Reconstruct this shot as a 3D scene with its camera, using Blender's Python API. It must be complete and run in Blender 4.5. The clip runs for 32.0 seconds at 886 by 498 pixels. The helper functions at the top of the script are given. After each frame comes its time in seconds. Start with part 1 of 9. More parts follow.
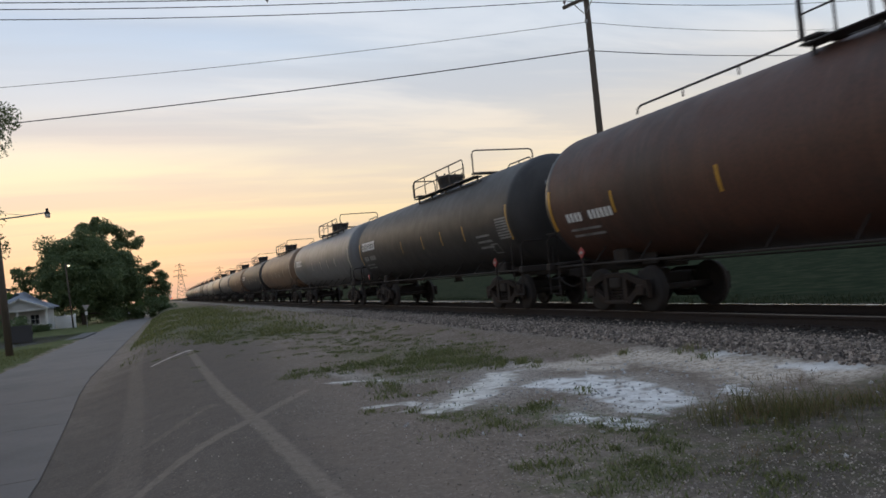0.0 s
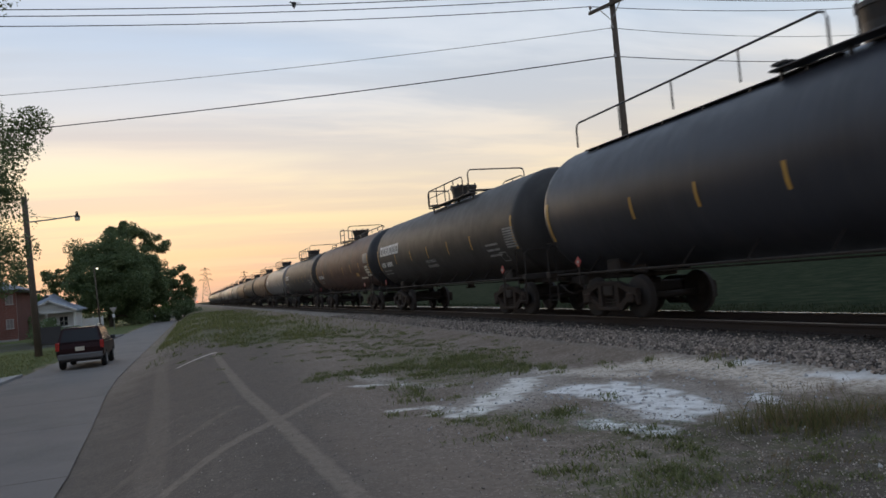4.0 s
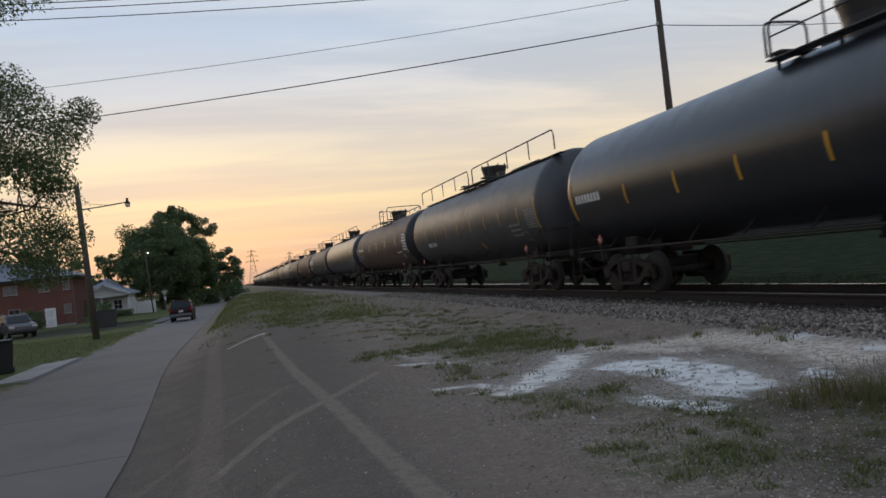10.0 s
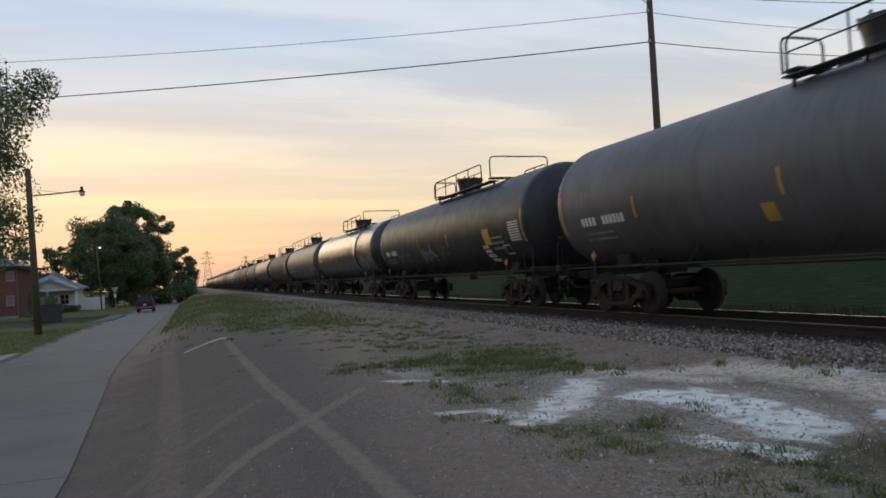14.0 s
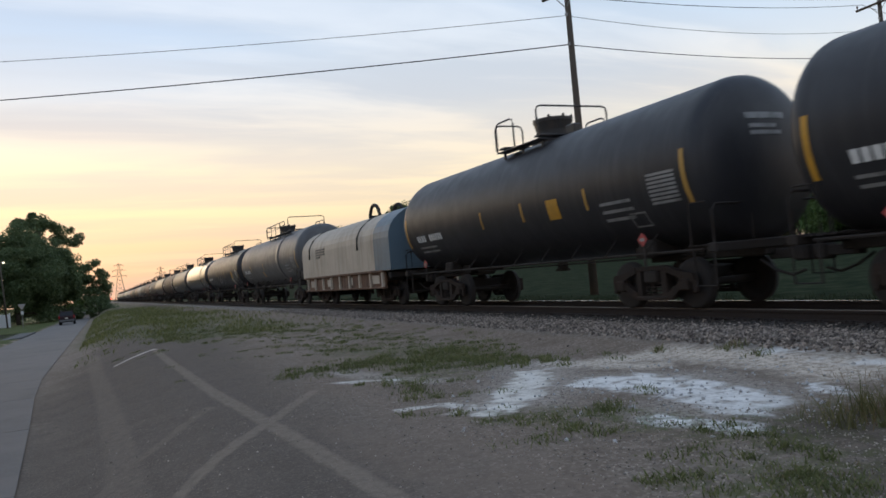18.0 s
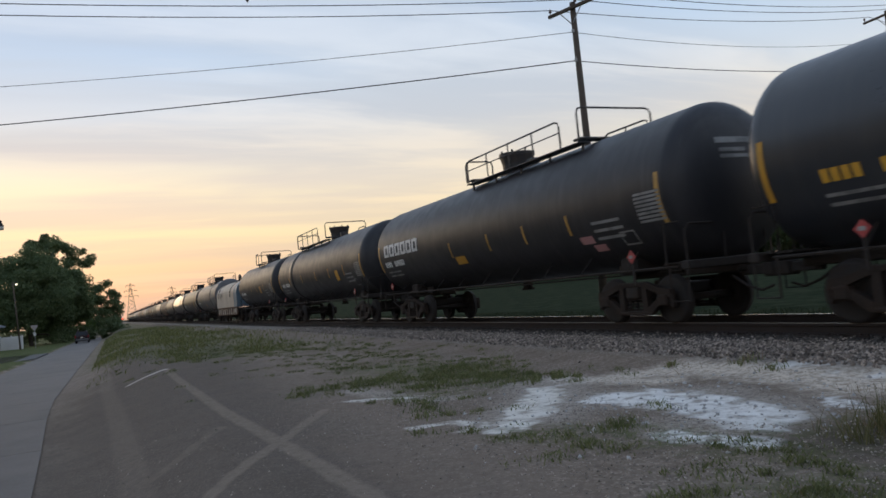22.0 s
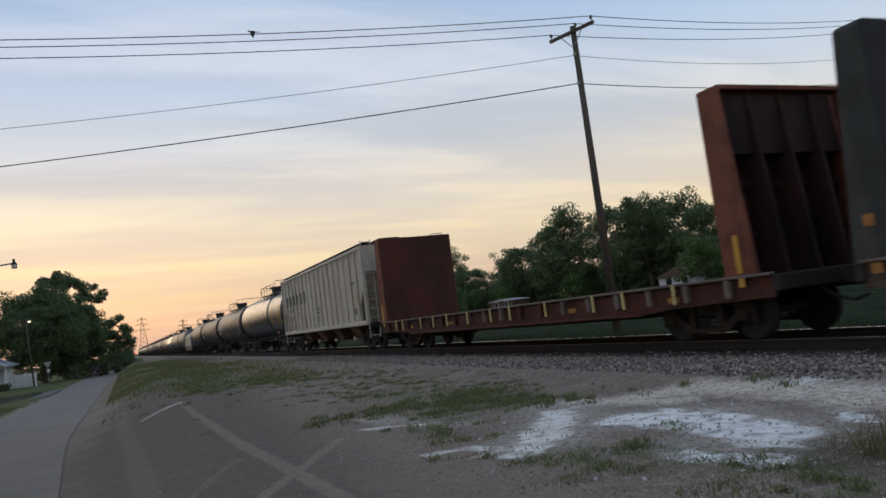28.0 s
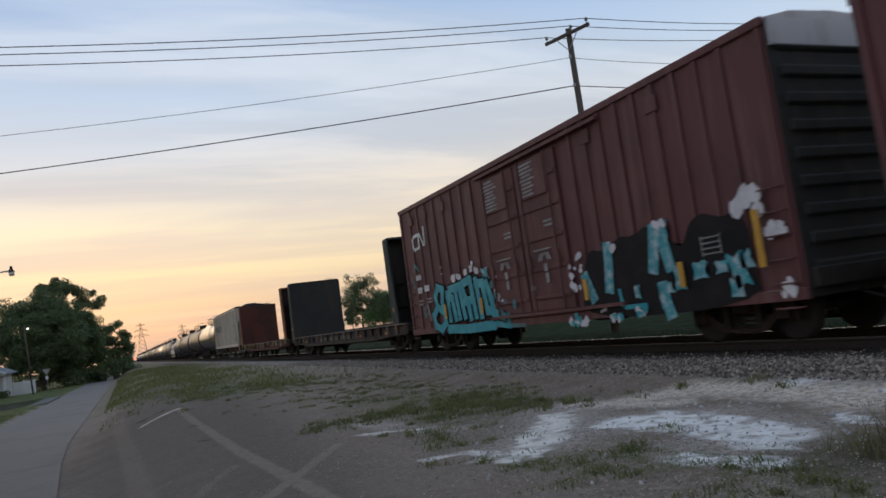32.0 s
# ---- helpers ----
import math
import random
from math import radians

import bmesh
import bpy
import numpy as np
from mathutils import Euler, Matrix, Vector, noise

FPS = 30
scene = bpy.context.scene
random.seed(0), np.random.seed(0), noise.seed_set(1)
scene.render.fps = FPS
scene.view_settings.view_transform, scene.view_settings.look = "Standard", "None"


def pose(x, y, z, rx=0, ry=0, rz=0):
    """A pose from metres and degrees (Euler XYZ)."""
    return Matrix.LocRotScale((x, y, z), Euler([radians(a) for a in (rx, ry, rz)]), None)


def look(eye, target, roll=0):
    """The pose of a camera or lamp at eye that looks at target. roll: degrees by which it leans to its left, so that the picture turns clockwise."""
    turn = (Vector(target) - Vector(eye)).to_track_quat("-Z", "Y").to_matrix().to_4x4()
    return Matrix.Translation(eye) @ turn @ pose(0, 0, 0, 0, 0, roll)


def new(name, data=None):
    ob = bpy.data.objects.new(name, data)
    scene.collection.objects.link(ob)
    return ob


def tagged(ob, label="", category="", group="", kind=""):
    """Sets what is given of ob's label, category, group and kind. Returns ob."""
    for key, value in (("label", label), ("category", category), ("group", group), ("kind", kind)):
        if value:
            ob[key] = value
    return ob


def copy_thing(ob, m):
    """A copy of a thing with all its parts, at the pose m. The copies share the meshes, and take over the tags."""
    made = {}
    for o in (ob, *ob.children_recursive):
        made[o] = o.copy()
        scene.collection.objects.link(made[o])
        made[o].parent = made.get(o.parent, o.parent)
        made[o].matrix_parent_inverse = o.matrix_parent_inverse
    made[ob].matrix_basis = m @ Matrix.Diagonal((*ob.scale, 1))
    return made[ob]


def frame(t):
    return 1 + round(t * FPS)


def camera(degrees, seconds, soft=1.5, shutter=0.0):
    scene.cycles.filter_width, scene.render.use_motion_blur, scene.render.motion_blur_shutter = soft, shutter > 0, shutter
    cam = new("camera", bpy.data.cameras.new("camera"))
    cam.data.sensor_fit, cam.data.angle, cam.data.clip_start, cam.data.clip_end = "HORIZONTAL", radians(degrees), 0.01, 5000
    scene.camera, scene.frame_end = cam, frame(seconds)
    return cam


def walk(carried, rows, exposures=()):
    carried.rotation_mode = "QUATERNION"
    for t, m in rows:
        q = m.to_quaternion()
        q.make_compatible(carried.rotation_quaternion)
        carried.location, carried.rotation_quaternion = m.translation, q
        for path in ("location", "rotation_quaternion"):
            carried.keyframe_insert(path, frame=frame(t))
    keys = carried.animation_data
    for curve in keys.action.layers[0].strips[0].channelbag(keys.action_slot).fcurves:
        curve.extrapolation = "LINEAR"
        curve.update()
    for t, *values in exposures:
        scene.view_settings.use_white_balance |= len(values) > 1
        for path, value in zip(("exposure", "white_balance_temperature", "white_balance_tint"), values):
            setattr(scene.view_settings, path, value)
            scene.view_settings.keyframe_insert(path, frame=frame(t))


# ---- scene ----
cam = camera(62.0, 32.0, soft=1.6, shutter=0.25)
PATH = [
    (0, (0.059, -0.206, 1.552), (0.775, 1.660, 1.617), -5.54),
    (0.5, (0.069, -0.196, 1.552), (0.793, 1.666, 1.643), -5.62),
    (1, (0.064, -0.179, 1.547), (0.776, 1.688, 1.634), -5.89),
    (1.5, (0.051, -0.184, 1.543), (0.745, 1.690, 1.619), -5.66),
    (2, (0.054, -0.185, 1.544), (0.732, 1.695, 1.629), -6.14),
    (2.5, (0.045, -0.197, 1.539), (0.714, 1.686, 1.625), -6.56),
    (4.5, (0.047, -0.170, 1.521), (0.703, 1.718, 1.600), -4.66),
    (5, (0.049, -0.164, 1.524), (0.693, 1.729, 1.561), -4.76),
    (5.5, (0.044, -0.174, 1.528), (0.678, 1.722, 1.589), -5.02),
    (6, (0.041, -0.178, 1.526), (0.685, 1.714, 1.600), -5.03),
    (6.5, (0.049, -0.154, 1.526), (0.664, 1.748, 1.565), -4.78),
    (7, (0.038, -0.179, 1.523), (0.634, 1.729, 1.611), -4.90),
    (7.5, (0.026, -0.194, 1.534), (0.605, 1.719, 1.613), -5.15),
    (8, (0.044, -0.172, 1.531), (0.631, 1.739, 1.601), -5.65),
    (8.5, (0.038, -0.179, 1.527), (0.662, 1.719, 1.624), -5.45),
    (9, (0.023, -0.197, 1.538), (0.603, 1.715, 1.622), -5.58),
    (9.5, (0.038, -0.165, 1.547), (0.609, 1.751, 1.597), -5.85),
    (10, (0.026, -0.189, 1.553), (0.571, 1.735, 1.590), -6.21),
    (10.5, (0.010, -0.160, 1.539), (0.566, 1.761, 1.573), -5.43),
    (11, (-0.064, -0.091, 1.535), (0.486, 1.832, 1.573), -5.73),
    (11.5, (-0.033, 0.089, 1.539), (0.448, 2.028, 1.617), -4.33),
    (12, (0.016, 0.354, 1.502), (0.449, 2.306, 1.509), -1.12),
    (12.5, (-0.080, 0.590, 1.525), (0.448, 2.513, 1.667), -3.89),
    (13, (-0.048, 0.852, 1.494), (0.487, 2.779, 1.482), -3.14),
    (13.5, (-0.011, 1.043, 1.483), (0.549, 2.963, 1.492), -1.36),
    (14, (-0.188, 1.194, 1.483), (0.465, 3.083, 1.549), -3.03),
    (14.5, (-0.360, 1.270, 1.470), (0.174, 3.191, 1.615), -4.11),
    (15, (-0.495, 1.181, 1.466), (0.115, 3.084, 1.560), -4.69),
    (15.5, (-0.512, 1.291, 1.447), (0.235, 3.136, 1.644), -5.60),
    (17.5, (-0.556, 1.213, 1.428), (0.312, 3.014, 1.487), -4.19),
    (18, (-0.551, 1.209, 1.445), (0.298, 3.019, 1.505), -4.99),
    (18.5, (-0.550, 1.193, 1.453), (0.316, 2.993, 1.552), -5.77),
    (19, (-0.544, 1.173, 1.457), (0.417, 2.923, 1.575), -5.97),
    (19.5, (-0.542, 1.159, 1.466), (0.435, 2.898, 1.606), -6.43),
    (20, (-0.552, 1.170, 1.461), (0.354, 2.946, 1.623), -6.63),
    (20.5, (-0.559, 1.174, 1.455), (0.347, 2.955, 1.552), -6.40),
    (21, (-0.574, 1.163, 1.453), (0.285, 2.965, 1.570), -5.49),
    (21.5, (-0.557, 1.188, 1.443), (0.312, 2.985, 1.566), -5.78),
    (22, (-0.550, 1.213, 1.444), (0.278, 3.030, 1.552), -5.61),
    (22.5, (-0.555, 1.190, 1.447), (0.269, 3.004, 1.616), -5.40),
    (23, (-0.593, 1.127, 1.455), (0.207, 2.947, 1.676), -5.97),
    (23.5, (-0.551, 1.174, 1.457), (0.372, 2.946, 1.548), -6.74),
    (24, (-0.565, 1.157, 1.464), (0.294, 2.958, 1.593), -7.68),
    (24.5, (-0.566, 1.167, 1.459), (0.268, 2.978, 1.621), -7.39),
    (25, (-0.547, 1.179, 1.445), (0.260, 2.999, 1.634), -7.80),
    (25.5, (-0.548, 1.159, 1.451), (0.265, 2.978, 1.619), -7.62),
    (27.5, (-0.571, 1.146, 1.462), (0.239, 2.965, 1.648), -7.53),
    (28, (-0.594, 1.125, 1.461), (0.217, 2.945, 1.638), -7.32),
    (28.5, (-0.574, 1.141, 1.460), (0.240, 2.962, 1.610), -7.27),
    (29, (-0.562, 1.154, 1.462), (0.243, 2.981, 1.586), -7.59),
    (29.5, (-0.563, 1.151, 1.457), (0.226, 2.983, 1.604), -7.69),
    (30, (-0.556, 1.155, 1.457), (0.226, 2.989, 1.616), -7.83),
    (30.5, (-0.532, 1.179, 1.453), (0.256, 3.010, 1.622), -7.88),
    (31, (-0.534, 1.171, 1.455), (0.248, 3.001, 1.647), -8.57),
    (31.5, (-0.532, 1.155, 1.458), (0.253, 2.983, 1.668), -8.97),
    (32, (-0.556, 1.114, 1.475), (0.259, 2.931, 1.659), -7.87),
]
EXPOSURES = [(0.0, 0.05, 6450, 9), (4.5, 0.03, 6430, 9), (7.0, -0.04, 6430, 9), (9.0, -0.08, 6430, 9), (12.0, 0.0, 6430, 9), (14.0, 0.03, 6430, 9), (15.0, -0.08, 6430, 9), (18.0, 0.18, 6280, 8), (20.0, 0.05, 6280, 8), (25.0, 0.03, 6300, 9), (30.0, -0.10, 6280, 9), (32.0, 0.0, 6300, 9)]
walk(cam, [(t, look(eye, target, roll)) for t, eye, target, roll in PATH], EXPOSURES)

# ---- world, sun ----
world = bpy.data.worlds.new("evening_sky")
scene.world = world
world.use_nodes = True


class Net:
    """Short notation for shader nodes."""

    def __init__(self, tree):
        self.tree, self.n, self.l = tree, tree.nodes, tree.links
        self.n.clear()

    def add(self, kind, inputs=None, **props):
        node = self.n.new(kind)
        for k, v in props.items():
            setattr(node, k, v)
        for k, v in (inputs or {}).items():
            if hasattr(v, "is_output"):
                self.l.new(v, node.inputs[k])
            else:
                node.inputs[k].default_value = v
        return node

    def math(self, op, a, b=0.0, c=0.0, clamp=False):
        return self.add("ShaderNodeMath", {0: a, 1: b, 2: c}, operation=op, use_clamp=clamp).outputs[0]

    def vec(self, op, a, b=(0, 0, 0), out=0):
        return self.add("ShaderNodeVectorMath", {0: a, 1: b}, operation=op).outputs[out]

    def ramp(self, fac, stops, interp="LINEAR"):
        node = self.add("ShaderNodeValToRGB", {0: fac})
        node.color_ramp.interpolation = interp
        els = node.color_ramp.elements
        while len(els) < len(stops):
            els.new(0.5)
        for e, (p, c) in zip(els, stops):
            e.position = p
            e.color = (*c, 1) if len(c) == 3 else c
        return node.outputs[0]

    def mix(self, fac, a, b, blend="MIX"):
        node = self.add("ShaderNodeMix", data_type="RGBA", blend_type=blend)
        for k, v in ((0, fac), (6, a), (7, b)):
            if hasattr(v, "is_output"):
                self.l.new(v, node.inputs[k])
            else:
                node.inputs[k].default_value = v if k == 0 else (*v, 1)
        return node.outputs[2]

    def noise(self, vector, scale, detail=4.0, rough=0.55, out=0, **props):
        return self.add("ShaderNodeTexNoise", {"Vector": vector, "Scale": scale, "Detail": detail, "Roughness": rough}, **props).outputs[out]


SUN_AZ = -4.0  # degrees clockwise from +y, low over the track's end
w = Net(world.node_tree)
coord = w.add("ShaderNodeTexCoord").outputs["Generated"]
sep = w.add("ShaderNodeSeparateXYZ", {0: coord})
elev = w.math("MAXIMUM", sep.outputs[2], 0.0)
toward = w.vec("DOT_PRODUCT", coord, (math.sin(radians(SUN_AZ)), math.cos(radians(SUN_AZ)), 0.0), out=1)
near_sun = w.math("MULTIPLY_ADD", toward, 0.5, 0.5, clamp=True)
west = w.ramp(elev, [(0.0, (0.74, 0.48, 0.34)), (0.05, (0.86, 0.62, 0.40)), (0.10, (0.98, 0.80, 0.50)), (0.15, (1.05, 0.90, 0.60)), (0.19, (0.94, 0.86, 0.70)),
                     (0.24, (0.72, 0.75, 0.79)), (0.31, (0.58, 0.69, 0.84)), (0.40, (0.42, 0.56, 0.80)), (1.0, (0.27, 0.41, 0.68))])
east = w.ramp(elev, [(0.0, (0.66, 0.50, 0.45)), (0.07, (0.80, 0.62, 0.54)), (0.15, (0.78, 0.70, 0.66)), (0.24, (0.66, 0.72, 0.80)), (0.31, (0.56, 0.68, 0.84)), (0.40, (0.42, 0.56, 0.80)), (1.0, (0.27, 0.41, 0.68))])
spread = w.ramp(near_sun, [(0.55, (0, 0, 0)), (0.93, (1, 1, 1))], "EASE")
dusk = w.ramp(near_sun, [(0.0, (0.72, 0.76, 0.84)), (0.35, (0.84, 0.87, 0.92)), (0.62, (1, 1, 1))])
clear = w.mix(1.0, w.mix(spread, east, west), dusk, "MULTIPLY")
# cloud sheet: streaks flattened by the view along a plane overhead
up = w.math("ADD", elev, 0.10)
flat = w.add("ShaderNodeCombineXYZ", {0: w.math("DIVIDE", sep.outputs[0], up), 1: w.math("DIVIDE", sep.outputs[1], up), 2: 0.0}).outputs[0]
turned = w.add("ShaderNodeMapping", {"Vector": flat, "Rotation": (0, 0, radians(-12)), "Scale": (0.30, 1.0, 1.0)}).outputs[0]
warp = w.noise(turned, 0.9, 3.0, out=1)
bent = w.vec("ADD", turned, w.vec("MULTIPLY", warp, (0.7, 0.7, 0.0)))
streak = w.ramp(w.noise(bent, 0.95, 6.0, 0.50), [(0.37, (0, 0, 0)), (0.57, (1, 1, 1))], "EASE")
fine = w.ramp(w.noise(w.vec("ADD", bent, (7.3, 2.1, 0.0)), 1.7, 6.0, 0.56), [(0.46, (0, 0, 0)), (0.66, (1, 1, 1))], "EASE")
cloud_tone = w.ramp(elev, [(0.0, (0.70, 0.48, 0.36)), (0.10, (0.80, 0.65, 0.49)), (0.16, (0.74, 0.66, 0.60)), (0.23, (0.58, 0.60, 0.65)), (0.32, (0.56, 0.62, 0.71)), (0.6, (0.52, 0.60, 0.72))])
bright_tone = w.ramp(elev, [(0.0, (0.92, 0.60, 0.38)), (0.12, (1.05, 0.84, 0.55)), (0.2, (0.98, 0.86, 0.72)), (0.28, (0.84, 0.86, 0.90)), (0.38, (0.76, 0.82, 0.92)), (0.6, (0.66, 0.74, 0.86))])
sky1 = w.mix(w.math("MULTIPLY", streak, 0.80), clear, cloud_tone)
sky2 = w.mix(w.math("MULTIPLY", fine, 0.62), sky1, bright_tone)
nishita = w.add("ShaderNodeTexSky", sky_type="NISHITA", sun_disc=False, sun_elevation=radians(2.0), sun_rotation=radians(SUN_AZ), altitude=200.0,
                air_density=1.2, dust_density=2.5)
bg1 = w.add("ShaderNodeBackground", {"Color": sky2, "Strength": 0.95})
bg2 = w.add("ShaderNodeBackground", {"Color": nishita.outputs[0], "Strength": 0.012})
both = w.add("ShaderNodeAddShader", {0: bg1.outputs[0], 1: bg2.outputs[0]})
w.add("ShaderNodeOutputWorld", {"Surface": both.outputs[0]})

sun = new("sun", bpy.data.lights.new("sun", "SUN"))
sun.data.energy, sun.data.angle, sun.data.color = 0.25, radians(16), (1.0, 0.72, 0.45)
sun.matrix_world = look((0, 0, 60), (-100 * math.sin(radians(SUN_AZ)), -100 * math.cos(radians(SUN_AZ)), 60 - 11))


# ---- materials ----
def material(name, color, rough=0.6, metal=0.0, grain=None, stain=None, bump=0.0, bump_scale=40.0, spec=0.5, rand=0.0, streaks=None, coat=0.0):
    """Painted or natural surface: base colour, fine grain, larger stains, vertical streaks, bump."""
    m = bpy.data.materials.new(name)
    m.use_nodes = True
    n = Net(m.node_tree)
    tc = n.add("ShaderNodeTexCoord")
    obj = tc.outputs["Object"]
    base = n.add("ShaderNodeRGB").outputs[0]
    base.default_value = (*color, 1)
    col = base
    if stain:
        c, scale, amount = stain
        f = n.ramp(n.noise(obj, scale, 5.0, 0.6), [(0.42, (0, 0, 0)), (0.68, (1, 1, 1))], "EASE")
        col = n.mix(n.math("MULTIPLY", f, amount), col, c)
    if streaks:
        c, amount = streaks
        sv = n.add("ShaderNodeMapping", {"Vector": obj, "Scale": (1.0, 3.5, 0.25)}).outputs[0]
        f = n.ramp(n.noise(sv, 1.6, 5.0, 0.6), [(0.46, (0, 0, 0)), (0.70, (1, 1, 1))], "EASE")
        col = n.mix(n.math("MULTIPLY", f, amount), col, c)
    if grain:
        c, scale, amount = grain
        f = n.ramp(n.noise(obj, scale, 3.0, 0.65), [(0.40, (0, 0, 0)), (0.66, (1, 1, 1))])
        col = n.mix(n.math("MULTIPLY", f, amount), col, c)
    if rand:
        oi = n.add("ShaderNodeObjectInfo").outputs["Random"]
        hsv = n.add("ShaderNodeHueSaturation", {"Color": col, "Value": n.math("MULTIPLY_ADD", oi, rand, 1.0 - rand / 2)})
        col = hsv.outputs[0]
    rn = n.math("MULTIPLY_ADD", n.noise(obj, 2.2, 4.0), 0.3, rough - 0.15, clamp=True)
    ins = {"Base Color": col, "Roughness": rn, "Metallic": metal, "Specular IOR Level": spec, "Coat Weight": coat, "Coat Roughness": rough if rough < 0.3 else 0.2}
    if bump:
        b = n.add("ShaderNodeBump", {"Height": n.noise(obj, bump_scale, 4.0, 0.6), "Strength": bump, "Distance": 0.02})
        ins["Normal"] = b.outputs[0]
    p = n.add("ShaderNodeBsdfPrincipled", ins)
    n.add("ShaderNodeOutputMaterial", {"Surface": p.outputs[0]})
    return m


def glow(name, color, strength):
    m = bpy.data.materials.new(name)
    m.use_nodes = True
    n = Net(m.node_tree)
    e = n.add("ShaderNodeEmission", {"Color": (*color, 1), "Strength": strength})
    n.add("ShaderNodeOutputMaterial", {"Surface": e.outputs[0]})
    return m


RUST = (0.10, 0.045, 0.025)
M_BLACK = material("black_tank_paint", (0.023, 0.023, 0.027), 0.46, spec=0.35, stain=((0.038, 0.037, 0.040), 0.5, 0.6), streaks=((0.058, 0.056, 0.058), 0.4), grain=((0.024, 0.024, 0.027), 30, 0.3), bump=0.05, bump_scale=6)
M_BLACK2 = material("worn_black_tank_paint", (0.029, 0.027, 0.027), 0.56, spec=0.4, stain=((0.048, 0.046, 0.046), 0.45, 0.6), streaks=((0.066, 0.060, 0.056), 0.4), grain=((0.03, 0.025, 0.02), 25, 0.4), bump=0.06, bump_scale=6)
M_GLOSS2 = material("shiny_black_tank_enamel", (0.024, 0.027, 0.035), 0.33, spec=0.6, stain=((0.03, 0.03, 0.03), 0.6, 0.35), streaks=((0.05, 0.05, 0.05), 0.3), bump=0.03, bump_scale=5)
M_GLOSS = material("glossy_black_tank_paint", (0.014, 0.016, 0.022), 0.34, spec=0.6, coat=0.25, stain=((0.03, 0.03, 0.03), 0.6, 0.35), streaks=((0.05, 0.05, 0.05), 0.2), bump=0.03, bump_scale=5)
M_BROWN = material("rusty_brown_tank_paint", (0.085, 0.035, 0.022), 0.6, stain=((0.035, 0.022, 0.018), 0.4, 0.8), streaks=((0.13, 0.06, 0.035), 0.4), grain=((0.03, 0.018, 0.012), 18, 0.5), bump=0.08, bump_scale=8)
M_BROWN2 = material("dark_brown_tank_paint", (0.078, 0.038, 0.026), 0.58, stain=((0.025, 0.018, 0.016), 0.4, 0.8), streaks=((0.085, 0.045, 0.03), 0.4), grain=((0.02, 0.014, 0.012), 18, 0.5), bump=0.08, bump_scale=8)
M_GREY = material("dull_grey_tank_paint", (0.17, 0.17, 0.175), 0.5, stain=((0.09, 0.085, 0.08), 0.4, 0.7), streaks=((0.08, 0.07, 0.06), 0.5), grain=((0.12, 0.11, 0.10), 22, 0.4), bump=0.05, bump_scale=7)
M_GREY2 = material("grimy_mid_grey_tank_paint", (0.105, 0.105, 0.11), 0.5, stain=((0.055, 0.052, 0.05), 0.4, 0.7), streaks=((0.05, 0.045, 0.04), 0.5), grain=((0.08, 0.075, 0.07), 22, 0.4), bump=0.05, bump_scale=7)
M_PALE = material("pale_grey_tank_paint", (0.34, 0.33, 0.31), 0.5, stain=((0.20, 0.18, 0.155), 0.5, 0.6), streaks=((0.15, 0.12, 0.09), 0.5), grain=((0.24, 0.22, 0.19), 20, 0.4), bump=0.05, bump_scale=7)
M_DARKGREY = material("sooty_grey_tank_paint", (0.060, 0.060, 0.066), 0.45, stain=((0.03, 0.03, 0.03), 0.45, 0.7), streaks=((0.10, 0.09, 0.08), 0.35), grain=((0.04, 0.038, 0.036), 22, 0.4), bump=0.05, bump_scale=7)
M_INKY = material("inky_blue_black_tank_paint", (0.030, 0.033, 0.044), 0.42, spec=0.4, stain=((0.018, 0.019, 0.024), 0.45, 0.7), streaks=((0.062, 0.060, 0.062), 0.35), grain=((0.030, 0.030, 0.034), 22, 0.4), bump=0.05, bump_scale=7)
M_TAN = material("tan_tank_paint", (0.20, 0.12, 0.07), 0.55, stain=((0.11, 0.06, 0.035), 0.4, 0.7), streaks=((0.08, 0.05, 0.03), 0.5), grain=((0.1, 0.07, 0.05), 20, 0.4), bump=0.05, bump_scale=7)
M_WHITE = material("dirty_white_paint", (0.47, 0.41, 0.335), 0.6, spec=0.3, stain=((0.34, 0.29, 0.23), 0.6, 0.7), streaks=((0.24, 0.18, 0.13), 0.6), grain=((0.38, 0.34, 0.285), 20, 0.4), bump=0.05, bump_scale=7)
M_BLUEGREY = material("blue_grey_paint", (0.10, 0.15, 0.19), 0.5, stain=((0.06, 0.09, 0.12), 0.6, 0.6), streaks=((0.05, 0.06, 0.07), 0.5), bump=0.05, bump_scale=7)
M_SILLRUST = material("rusty_side_sill", (0.15, 0.085, 0.055), 0.8, spec=0.25, stain=((0.07, 0.045, 0.033), 1.5, 0.8), streaks=((0.27, 0.20, 0.14), 0.5), grain=((0.09, 0.05, 0.035), 20, 0.5), bump=0.1, bump_scale=10)
M_HOPPER = material("cream_hopper_paint", (0.52, 0.465, 0.385), 0.6, spec=0.3, stain=((0.38, 0.33, 0.26), 0.35, 0.7), streaks=((0.27, 0.215, 0.15), 0.6), grain=((0.42, 0.38, 0.32), 14, 0.4), bump=0.05, bump_scale=7)
M_OXIDE = material("red_oxide_flatcar_paint", (0.075, 0.024, 0.017), 0.75, spec=0.25, stain=((0.030, 0.016, 0.014), 0.5, 0.9), streaks=((0.020, 0.013, 0.012), 0.9), grain=((0.10, 0.035, 0.02), 20, 0.5), bump=0.1, bump_scale=9)
